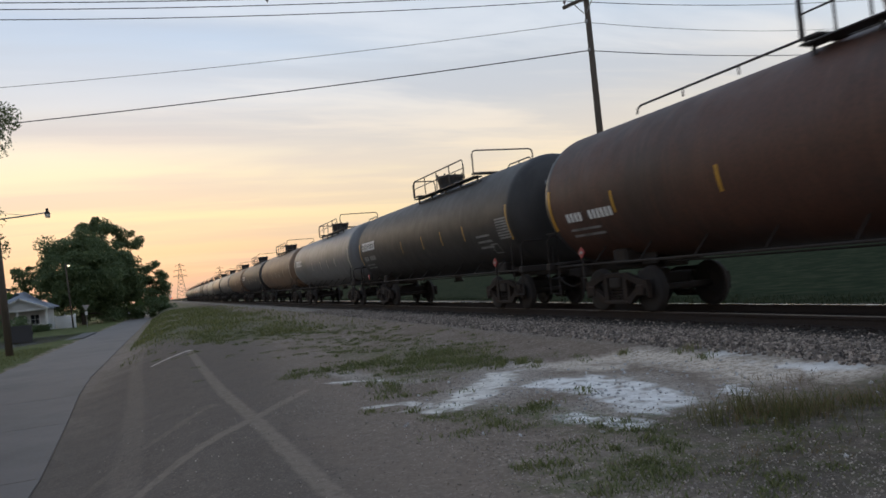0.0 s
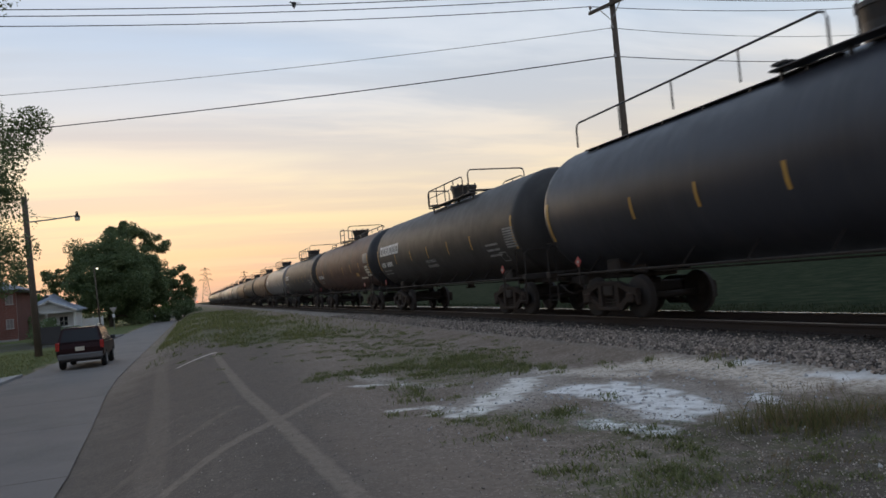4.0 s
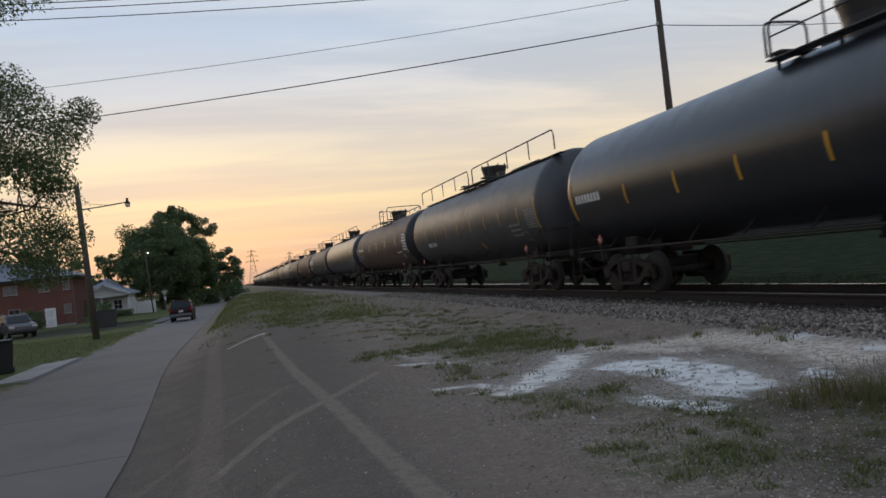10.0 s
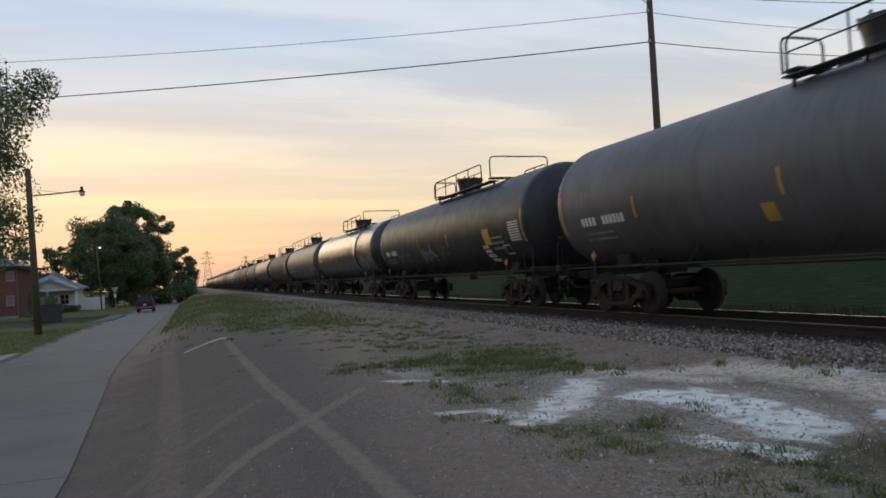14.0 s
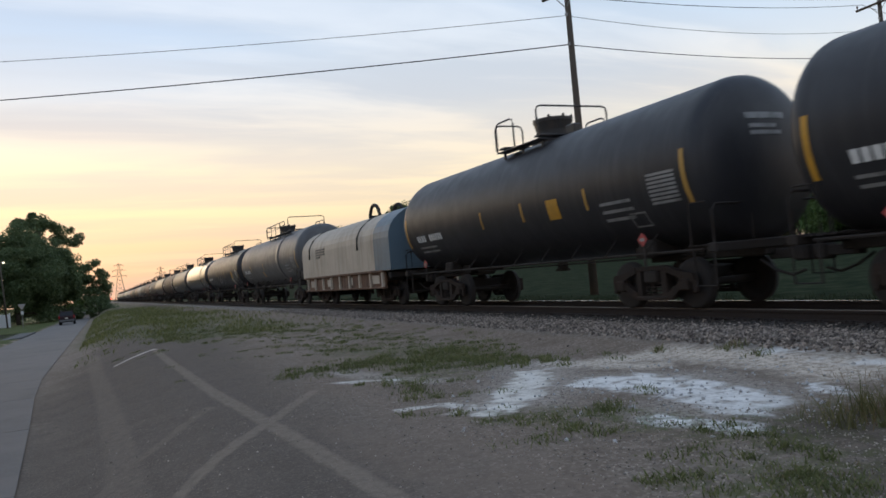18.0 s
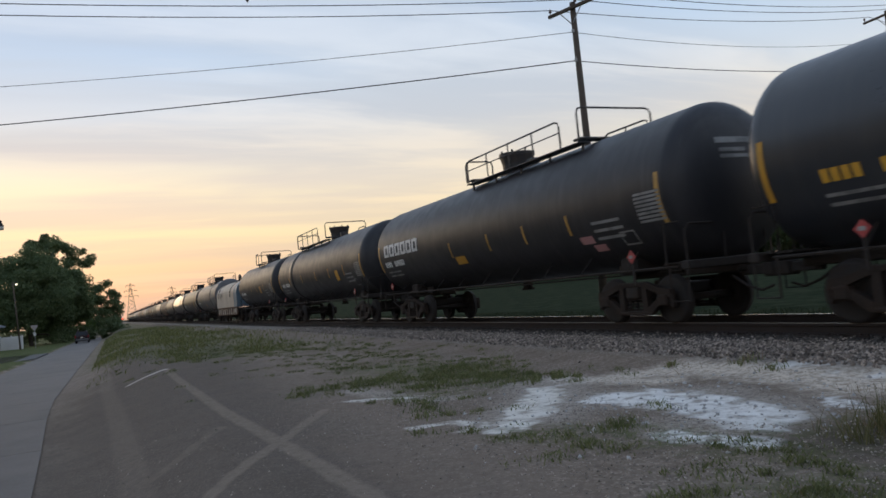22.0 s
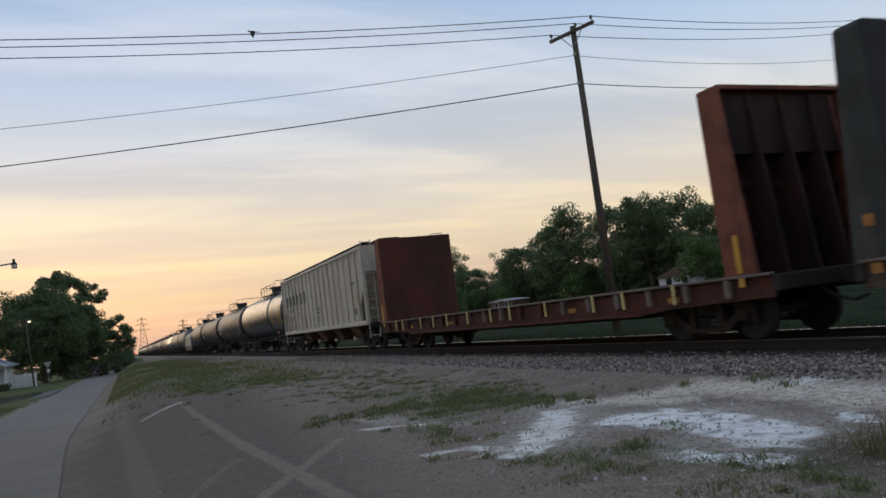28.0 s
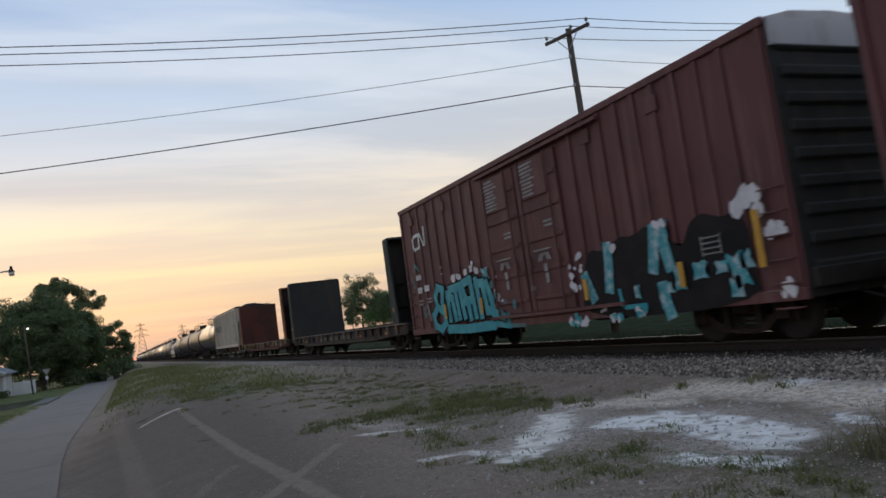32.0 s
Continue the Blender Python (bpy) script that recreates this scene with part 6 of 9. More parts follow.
        for e2 in (-1, 1):
            bm = bmesh.new()
            for k in range(6):
                pipe(bm, [(s * w2, e2 * (bl - 0.12), 0.55 + k * 0.36), (s * (w2 + 0.09), e2 * (bl - 0.12), 0.55 + k * 0.36), (s * (w2 + 0.09), e2 * (bl - 0.55), 0.55 + k * 0.36), (s * w2, e2 * (bl - 0.55), 0.55 + k * 0.36)], 0.016, 5)
            part("grab_irons", bm, paint, car)
    for e2 in (-1, 1):
        bm = bmesh.new()
        for k in range(9):
            box(bm, (0, e2 * (bl + 0.02), 1.1 + k * 0.42), (2.7, 0.10, 0.20), 0.04)
        box(bm, (0, e2 * (bl - 0.02), 2.75), (2 * w2 - 0.02, 0.06, z1 - z0 - 0.05))
        part("corrugated_end", bm, M_CHAR, car, "dark corrugated steel end")
        bm = bmesh.new()
        box(bm, (0, e2 * (bl + 0.03), z1 - 0.22), (2 * w2 - 0.1, 0.10, 0.42))
        part("end_fascia", bm, M_BOXEND, car)
    if art:
        sx = -(w2 + 0.012)
        for pts in (((6.40, 3.44), (6.78, 3.40), (6.86, 3.50), (6.86, 3.72), (6.78, 3.82), (6.42, 3.86), (6.34, 3.78), (6.34, 3.44)), ((6.34, 3.80), (6.24, 3.86), (6.02, 3.50), (5.92, 3.48), (5.88, 3.56), (5.86, 4.0))):
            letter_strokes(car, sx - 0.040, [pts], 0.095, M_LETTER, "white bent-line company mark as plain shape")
        for (y0, y1, z, hh, n) in ((6.58, 7.00, 2.50, 0.17, 3), (6.61, 7.00, 2.08, 0.19, 3), (6.01, 6.41, 2.10, 0.19, 3), (6.66, 6.96, 1.74, 0.06, 4), (6.66, 6.96, 1.62, 0.06, 4), (5.86, 6.26, 1.76, 0.05, 5), (5.86, 6.26, 1.66, 0.05, 5), (4.80, 4.98, 2.62, 0.05, 1), (4.80, 4.98, 2.42, 0.05, 1), (-6.9, -6.2, 1.50, 0.08, 5), (-7.7, -7.2, 0.80, 0.06, 5)):
            bm = bmesh.new()
            for k in range(n):
                box(bm, (sx - 0.030, y0 + (k + 0.5) * (y1 - y0) / n, z), (0.012, (y1 - y0) / n * 0.72, hh))
            part("stencil_bar", bm, M_LETTER if hh > 0.1 else M_FAINT, car)
        for y in (-7.28, -5.5, -2.6, 2.31, 4.75):
            bm = bmesh.new()
            box(bm, (sx - 0.135, y, 1.64 if y < -7 else 1.28), (0.012, 0.13, 0.88 if y < -7 else 0.44))
            part("reflective_stripe", bm, M_YELLOW, car)
        for y in (4.3, 5.7, 6.9, -3.2, -5.3):
            bm = bmesh.new()
            box(bm, (sx - 0.02, y, 4.38), (0.03, 0.34, 0.30), 0.01)
            part("roof_plate", bm, paint, car)
        spray(car, sx)
    bm = bmesh.new()
    box(bm, (0, 0, 0.85), (0.7, 2 * half - 0.8, 0.3), 0.02)
    for s in (-1, 1):
        box(bm, (0, s * (half - 0.4), 0.95), (2.9, 0.14, 0.3), 0.02)
    rod(bm, (0.5, -1.0, 0.7), (0.5, 0.2, 0.7), 0.2, 12)
    part("underframe", bm, M_UNDER, car)
    for s in (-1, 1):
        truck(car, s * (half - 2.3))
    put_couplers(car, half)
    return car


def blob(bm, x, pts, n_round=2):
    """A flat sprayed shape with rounded corners."""
    for _ in range(n_round):
        q = []
        for a, b in zip(pts, pts[1:] + pts[:1]):
            q += [(a[0] * 0.75 + b[0] * 0.25, a[1] * 0.75 + b[1] * 0.25), (a[0] * 0.25 + b[0] * 0.75, a[1] * 0.25 + b[1] * 0.75)]
        pts = q
    f = bm.faces.new([bm.verts.new((x, y, z)) for y, z in pts])
    bmesh.ops.triangulate(bm, faces=[f])


def shards(car, x, spots, mat, seed, label):
    """Flat angular sprayed shapes; each spot is centre, size and lean."""
    r = random.Random(seed)
    for y, z, sy, sz, lean in spots:
        bm = bmesh.new()
        pts = []
        for u, v in ((-0.5, -0.5), (0.0, -0.42), (0.5, -0.5), (0.36, -0.05), (0.52, 0.32), (0.30, 0.5), (0.05, 0.36), (-0.22, 0.52), (-0.5, 0.42), (-0.34, 0.0)):
            pts.append((y + sy * (u + r.uniform(-0.10, 0.10)) + lean * v * sz, z + sz * (v + r.uniform(-0.08, 0.08))))
        blob(bm, x, pts, 0)
        part("sprayed_shape", bm, mat, car, label)


def letter_strokes(car, x, runs, width, mat, label):
    """Bold sprayed strokes along bent lines, with square ends."""
    for pts in runs:
        bm = bmesh.new()
        for (ya, za), (yb, zb) in zip(pts, pts[1:]):
            d = Vector((yb - ya, zb - za)).normalized() * width * 0.5
            n = Vector((-d.y, d.x))
            quad = [(ya - d.x + n.x, za - d.y + n.y), (yb + d.x + n.x, zb + d.y + n.y), (yb + d.x - n.x, zb + d.y - n.y), (ya - d.x - n.x, za - d.y - n.y)]
            bm.faces.new([bm.verts.new((x, y, z)) for y, z in quad])
            x -= 0.0006
        part("sprayed_shape", bm, mat, car, label)


def flecks(car, x, y0, y1, z0, z1, n, size, mat, seed, label):
    """Small ragged dabs of paint scattered over an area, joined in one patch."""
    r = random.Random(seed)
    bm = bmesh.new()
    for k in range(n):
        y, z, w = r.uniform(y0, y1), r.uniform(z0, z1), size * r.uniform(0.5, 1.3)
        m = 7
        ring = [(y + w * r.uniform(0.35, 0.6) * math.cos(q * math.tau / m), z + w * r.uniform(0.35, 0.7) * math.sin(q * math.tau / m)) for q in range(m)]
        bm.faces.new([bm.verts.new((x - 0.0004 * k, yy, zz)) for yy, zz in ring])
    part("sprayed_flecks", bm, mat, car, label)


def spray(car, sx):
    """Two pieces of sprayed lettering, as plain shapes: one teal with black edges, one black with teal and white flecks."""
    runs = [[(4.95, 1.95), (5.30, 2.03), (5.55, 1.78), (5.45, 1.46), (5.15, 1.30)], [(5.00, 1.80), (5.08, 1.50), (5.02, 1.15)], [(5.50, 1.42), (5.82, 1.20), (5.75, 0.88), (5.35, 0.76), (4.95, 0.95)],
            [(4.62, 1.78), (4.60, 1.05)], [(4.62, 1.72), (4.32, 1.64), (4.20, 1.05)], [(4.40, 1.90), (3.70, 1.94), (3.02, 2.06)], [(4.02, 1.82), (3.92, 1.08)], [(3.72, 1.84), (3.56, 1.08)],
            [(3.50, 1.80), (3.24, 1.34), (3.18, 1.02)], [(3.42, 1.46), (2.98, 1.50)], [(2.95, 2.02), (2.84, 1.06)], [(2.60, 1.98), (2.50, 1.04)], [(2.62, 1.92), (2.22, 1.88), (2.12, 1.12)], [(1.98, 1.84), (1.80, 1.42), (1.76, 1.0)], [(1.95, 1.12), (1.55, 1.0), (1.28, 0.94)]]
    letter_strokes(car, sx - 0.044, runs, 0.33, M_SPRAYBLK, "black sprayed outline")
    letter_strokes(car, sx - 0.060, runs, 0.235, M_TEAL, "teal sprayed stroke")
    letter_strokes(car, sx - 0.052, [[(4.80, 0.74), (3.50, 0.70), (1.90, 0.73)], [(1.72, 0.82), (1.10, 0.74)]], 0.26, M_TEAL, "teal sprayed stroke")
    letter_strokes(car, sx - 0.052, [[(0.95, 0.68), (0.30, 0.66)], [(6.72, 2.75), (6.95, 2.95), (7.05, 2.70)], [(6.35, 1.30), (6.55, 1.22), (6.60, 1.45), (6.42, 1.50)], [(7.3, 2.5), (7.15, 2.2)]], 0.10, M_TEALDULL, "faded teal sprayed stroke")
    letter_strokes(car, sx - 0.056, [[(6.25, 1.55), (6.12, 1.10)]], 0.09, M_FAINT, "pale sprayed stroke")
    shards(car, sx - 0.050, [(2.05, 2.12, 0.42, 0.34, 0.1)], M_TEALMOTT, 3, "mottled teal sprayed patch")
    for k, (y0, y1, z0, z1, n, sz) in enumerate(((3.65, 4.15, 2.0, 2.25, 7, 0.22), (3.2, 3.4, 2.1, 2.3, 4, 0.18), (2.75, 2.9, 2.25, 2.5, 4, 0.16), (2.4, 2.6, 2.1, 2.3, 4, 0.16), (1.15, 1.6, 1.1, 2.0, 12, 0.17), (5.05, 5.5, 1.85, 1.98, 6, 0.12))):
        flecks(car, sx - 0.046, y0, y1, z0, z1, n, sz, M_SPRAYWHT, 20 + k, "pale cloud of sprayed paint")
    for k, (y0, y1, z0, z1, n, sz) in enumerate(((1.1, 1.7, 1.0, 1.8, 7, 0.20), (0.55, 1.05, 0.85, 1.3, 6, 0.16))):
        flecks(car, sx - 0.094, y0, y1, z0, z1, n, sz, M_TEALDULL, 30 + k, "faded teal dabs")
    bm = bmesh.new()
    blob(bm, sx - 0.046, [(-2.25, 0.62), (-2.45, 1.5), (-2.75, 2.12), (-3.3, 1.95), (-3.85, 2.22), (-4.3, 2.10), (-4.65, 2.32), (-5.2, 1.95), (-5.55, 1.70), (-5.75, 2.12), (-6.10, 2.26), (-6.42, 2.12), (-6.62, 2.10), (-6.86, 2.16), (-7.06, 1.80), (-7.0, 1.3), (-7.15, 0.62)], 2)
    part("sprayed_shape", bm, M_SPRAYBLK, car, "black sprayed shape")
    x = sx - 0.056
    letter_strokes(car, x, [[(-3.42, 2.02), (-3.40, 1.72), (-3.32, 1.26)], [(-4.90, 1.08), (-4.92, 0.86), (-4.98, 0.66)], [(-4.86, 2.12), (-4.78, 1.74), (-4.72, 1.50)], [(-5.05, 2.02), (-5.16, 1.50)], [(-2.55, 1.50), (-2.72, 1.12)]], 0.27, M_TEALMOTT, "mottled teal sprayed stroke")
    letter_strokes(car, x, [[(-3.74, 0.82), (-4.36, 0.82)], [(-3.62, 1.15), (-3.66, 0.88)]], 0.09, M_TEAL, "thin teal sprayed line")
    shards(car, x - 0.004, [(-5.02, 2.14, 0.44, 0.36, 0.1), (-5.34, 1.24, 0.30, 0.42, 0.2), (-5.88, 1.32, 0.42, 0.30, 0.0), (-6.36, 1.30, 0.30, 0.22, 0.0), (-6.72, 1.22, 0.40, 0.62, 0.25), (-6.62, 0.95, 0.30, 0.34, 0.1), (-6.92, 1.36, 0.26, 0.30, 0.1), (-4.16, 1.08, 0.16, 0.26, 0.0), (-5.0, 1.08, 0.36, 0.20, 0.0)], M_TEALMOTT, 5, "mottled teal sprayed shard")
    for k, (y0, y1, z0, z1, n, sz) in enumerate(((-7.3, -6.85, 2.05, 2.4, 10, 0.24), (-7.7, -7.4, 1.62, 1.85, 6, 0.18), (-7.72, -7.4, 0.75, 0.95, 6, 0.16), (-2.45, -1.75, 0.55, 0.68, 9, 0.15), (-3.7, -3.2, 0.60, 0.70, 7, 0.13), (-4.45, -4.05, 0.66, 0.78, 6, 0.13), (-2.5, -2.0, 1.35, 2.05, 12, 0.17), (-3.7, -3.5, 1.95, 2.1, 3, 0.16), (-5.2, -4.85, 2.2, 2.35, 4, 0.13), (-3.1, -2.8, 0.75, 0.9, 4, 0.1))):
        flecks(car, x - 0.012, y0, y1, z0, z1, n, sz, M_SPRAYWHT, 40 + k, "pale cloud of sprayed paint")
    for k, (y0, y1, z0, z1, n, sz) in enumerate(((-2.3, -1.8, 0.55, 0.75, 6, 0.14), (-3.6, -3.2, 0.58, 0.72, 5, 0.12), (-4.4, -4.1, 0.64, 0.80, 5, 0.12))):
        flecks(car, x - 0.018, y0, y1, z0, z1, n, sz, M_TEAL, 60 + k, "teal dabs")
    bm = bmesh.new()
    for k in range(4):
        box(bm, (x - 0.004, -6.22, 1.55 + 0.09 * k), (0.008, 0.42, 0.022))
    for yy in (-6.43, -6.01):
        box(bm, (x - 0.004, yy, 1.69), (0.008, 0.02, 0.34))
    part("data_box", bm, M_FAINT, car, "thin ruled data box")


set_car(boxcar("boxcar", "maroon boxcar with teal and black spray paint", M_BOX, M_BOX, True), -264.9, -281.7)
set_car(boxcar("boxcar", "dark maroon boxcar with plain ribbed sides", M_BOX, M_BOX, False), -282.1, -298.9)


# ---- line poles and wires ----
def utility_pole(label, x, y, z0, z1, arm, turn, r0=0.17, r1=0.11, lean=0.0):
    """Wooden pole with a crossarm on two braces and insulators on pins."""
    p = thing("utility_pole", label, "utility pole", "utility poles", at=(x, y, z0), turn=turn)
    h = z1 - z0
    bm = bmesh.new()
    rod(bm, (0, 0, -0.3), (0, 0, h), r0, 14, r1)
    part("shaft", bm, M_POLE, p, smooth=True)
    if arm:
        bm = bmesh.new()
        box(bm, (-0.14, 0, h - 0.25), (0.10, arm, 0.13), 0.01)
        part("crossarm", bm, M_POLE, p)
        for s in (-1, 1):
            bm = bmesh.new()
            rod(bm, (-0.15, s * 0.55, h - 0.28), (-0.13, s * 0.05, h - 0.85), 0.02, 6)
            part("brace", bm, M_STEEL, p)
        for k in (-0.5, -0.12 if arm > 2 else 0.0, 0.5):
            bm = bmesh.new()
            rod(bm, (-0.14, k * (arm - 0.2), h - 0.19), (-0.14, k * (arm - 0.2), h - 0.06), 0.02, 6)
            rod(bm, (-0.14, k * (arm - 0.2), h - 0.08), (-0.14, k * (arm - 0.2), h + 0.03), 0.065, 10, 0.05)
            part("insulator", bm, M_PORCELAIN, p)
    bm = bmesh.new()
    for dz in (1.17, 2.33):
        box(bm, (-0.13, 0, h - dz), (0.10, 0.10, 0.14), 0.01)
    part("wire_clamp", bm, M_STEEL, p)
    return p


pole_a = utility_pole("tall weathered wooden utility pole with a crossarm behind the track", 16.8, 24.75, -0.05, 12.2, 2.24, 17)
pole_b = utility_pole("weathered wooden utility pole with a crossarm in the field", 42.4, 29.0, 0.1, 15.3, 2.9, -4)
pole_c = utility_pole("weathered wooden utility pole with a crossarm beyond the street", -31.0, 29.5, -0.5, 12.2, 2.9, 6)


def wire(label, a, b, sag, r=0.016):
    a, b = Vector(a), Vector(b)
    pts = []
    n = 24
    for i in range(n + 1):
        t = i / n
        p = a.lerp(b, t)
        p.z -= sag * 4 * t * (1 - t)
        pts.append(p)
    bm = bmesh.new()
    pipe(bm, pts, r, 5)
    return solo("overhead_wire", bm, M_WIRE, label, "wire", "overhead wires", smooth=True)


for k in (-1.02, -0.24, 1.02):
    ax, ay = 16.66 - 0.29 * k, 24.75 + 0.955 * k
    wire("thin black overhead wire strung between poles", (ax, ay, 12.23), (-31.1, 29.5 + 0.5 * k, 12.45), 0.92)
    wire("thin black overhead wire strung between poles", (ax, ay, 12.23), (42.3, 29.0 + k, 15.3), 0.35)
    wire("thin black overhead wire strung between poles", (42.3, 29.0 + k, 15.3), (90.0, 36.0 + k, 15.0), 0.6)
wire("thick black cable strung between poles", (16.66, 24.75, 9.85), (-26.0, 45.0, 10.35), 0.45, 0.022)
wire("thick black cable strung between poles", (16.66, 24.75, 9.85), (42.3, 29.0, 11.9), 0.35, 0.018)
wire("thin grey overhead wire strung between poles", (16.66, 24.75, 11.0), (-26.0, 45.0, 12.6), 0.6, 0.011)
wire("thin grey overhead wire strung between poles", (16.66, 24.75, 11.0), (42.3, 29.0, 13.5), 0.5, 0.011)
utility_pole("weathered wooden utility pole behind the houses", -26.0, 45.0, -0.7, 12.4, 0, 20)
utility_pole("far thin wooden utility pole before the trees", 72, 126, 1.1, 11.0, 0, 0, 0.15, 0.1)
utility_pole("far thin wooden utility pole before the trees", 72, 97, 1.1, 11.3, 1.4, 20, 0.15, 0.1)
utility_pole("far wooden utility pole with a crossarm above the trees", 73, 66.5, 1.1, 12.6, 2.4, 50, 0.16, 0.11)
utility_pole("far thin wooden utility pole before the trees", 70, 150, 1.1, 9.5, 0, 0, 0.15, 0.1)
M_BULB = glow("lamp_glow", (1.0, 0.85, 0.6), 2.2)
M_LAMPGLASS = material("milky_lamp_glass", (0.55, 0.52, 0.47), 0.3)
M_REDLAMP = glow("red_signal_glow", (1.0, 0.10, 0.05), 6.0)


def street_lamp(label, x, y, top, arm, reach, lit, mat=M_POLE, r=0.15, lean=0.0):
    """Pole with a lamp on a side arm."""
    z0 = left_z(y) - 0.1
    p = thing("street_lamp", label, "street lamp", "street lamps", at=(x, y, z0))
    p.rotation_euler.y = radians(lean)
    h = top - z0
    bm = bmesh.new()
    rod(bm, (0, 0, -0.3), (0, 0, h), r, 12, r * 0.7)
    part("shaft", bm, mat, p, smooth=True)
    az = arm - z0
    bm = bmesh.new()
    pipe(bm, [(0, 0, az - 0.10), (reach * 0.45, 0, az - 0.05), (reach, 0, az + 0.06)], 0.035)
    rod(bm, (0.05, 0, az + 0.22), (reach * 0.6, 0, az + 0.0), 0.012, 5)
    part("arm", bm, M_STEEL, p)
    bm = bmesh.new()
    rod(bm, (reach, 0, az + 0.14), (reach, 0, az - 0.02), 0.06, 10, 0.15)
    rod(bm, (reach, 0, az + 0.14), (reach, 0, az + 0.26), 0.06, 8)
    head = part("lamp_head", bm, M_CHAR, p)
    bm = bmesh.new()
    rod(bm, (reach, 0, az - 0.02), (reach, 0, az - 0.20), 0.13, 12, 0.11)
    part("lamp_glass", bm, M_BULB if lit else M_LAMPGLASS, head, smooth=True)
    return p


street_lamp("weathered wooden pole with an unlit street lamp on a long arm", -7.10, 41.0, 7.55, 6.35, 2.30, False, r=0.18, lean=-1.6)
street_lamp("wooden pole with a small lit lamp beside a white fence", -10.5, 101.0, 7.2, 7.0, 0.35, True, r=0.10, lean=-2.5)
street_lamp("far wooden pole with a small lit lamp", -4.6, 150.0, 6.2, 5.9, 0.6, True, r=0.14)


# ---- trees ----
def foliage(name, dark, light):
    m = bpy.data.materials.new(name)
    m.use_nodes = True
    n = Net(m.node_tree)
    geo = n.add("ShaderNodeNewGeometry")
    big = n.noise(geo.outputs["Position"], 0.6, 3.0)
    mixv = n.math("ADD", n.math("MULTIPLY", geo.outputs["Random Per Island"], 0.6), n.math("MULTIPLY", big, 0.5))
    col = n.ramp(mixv, [(0.15, dark), (0.6, tuple((a + b) / 2 for a, b in zip(dark, light))), (0.95, light)])
    d = n.add("ShaderNodeBsdfPrincipled", {"Base Color": col, "Roughness": 0.6, "Specular IOR Level": 0.2})
    tr = n.add("ShaderNodeBsdfTranslucent", {"Color": col})
    s = n.add("ShaderNodeMixShader", {0: 0.36, 1: d.outputs[0], 2: tr.outputs[0]})
    n.add("ShaderNodeOutputMaterial", {"Surface": s.outputs[0]})
    return m


M_LEAF = foliage("dark_green_leaves", (0.078, 0.112, 0.054), (0.170, 0.220, 0.105))
M_LEAF2 = foliage("mid_green_leaves", (0.070, 0.100, 0.044), (0.160, 0.200, 0.090))
M_LEAF3 = foliage("light_green_leaves", (0.075, 0.13, 0.04), (0.16, 0.23, 0.08))
M_BARK = material("grey_brown_bark", (0.075, 0.060, 0.048), 0.95, stain=((0.04, 0.033, 0.028), 3.0, 0.6), bump=0.6, bump_scale=18)


def crown_mesh(name, ends, count, leaf, puff, seed, mat, flat=0.75):
    """Leaves in loose clumps round the limbs' ends."""
    r = random.Random(seed)
    v, f = [], []
    for k in range(count):
        c, rad = ends[r.randrange(len(ends))]
        d = Vector((r.gauss(0, 1), r.gauss(0, 1), r.gauss(0, 1)))
        d = d.normalized() * (r.random() ** 0.45) * rad * puff
        p = c + Vector((d.x, d.y, d.z * flat))
        s = leaf * r.uniform(0.6, 1.3)
        rot = Euler((r.uniform(-1.2, 1.2), r.uniform(-1.2, 1.2), r.uniform(0, 6.3))).to_matrix()
        b = len(v)
        for q in ((-s, 0, 0), (0, -s * 0.45, 0.12 * s), (s, 0, 0), (0, s * 0.45, 0.12 * s)):
            v.append(tuple(p + rot @ Vector(q)))
        f.append((b, b + 1, b + 2, b + 3))
    me = bpy.data.meshes.new(name)
    me.from_pydata(v, [], f)
    me.materials.append(mat)
    return me


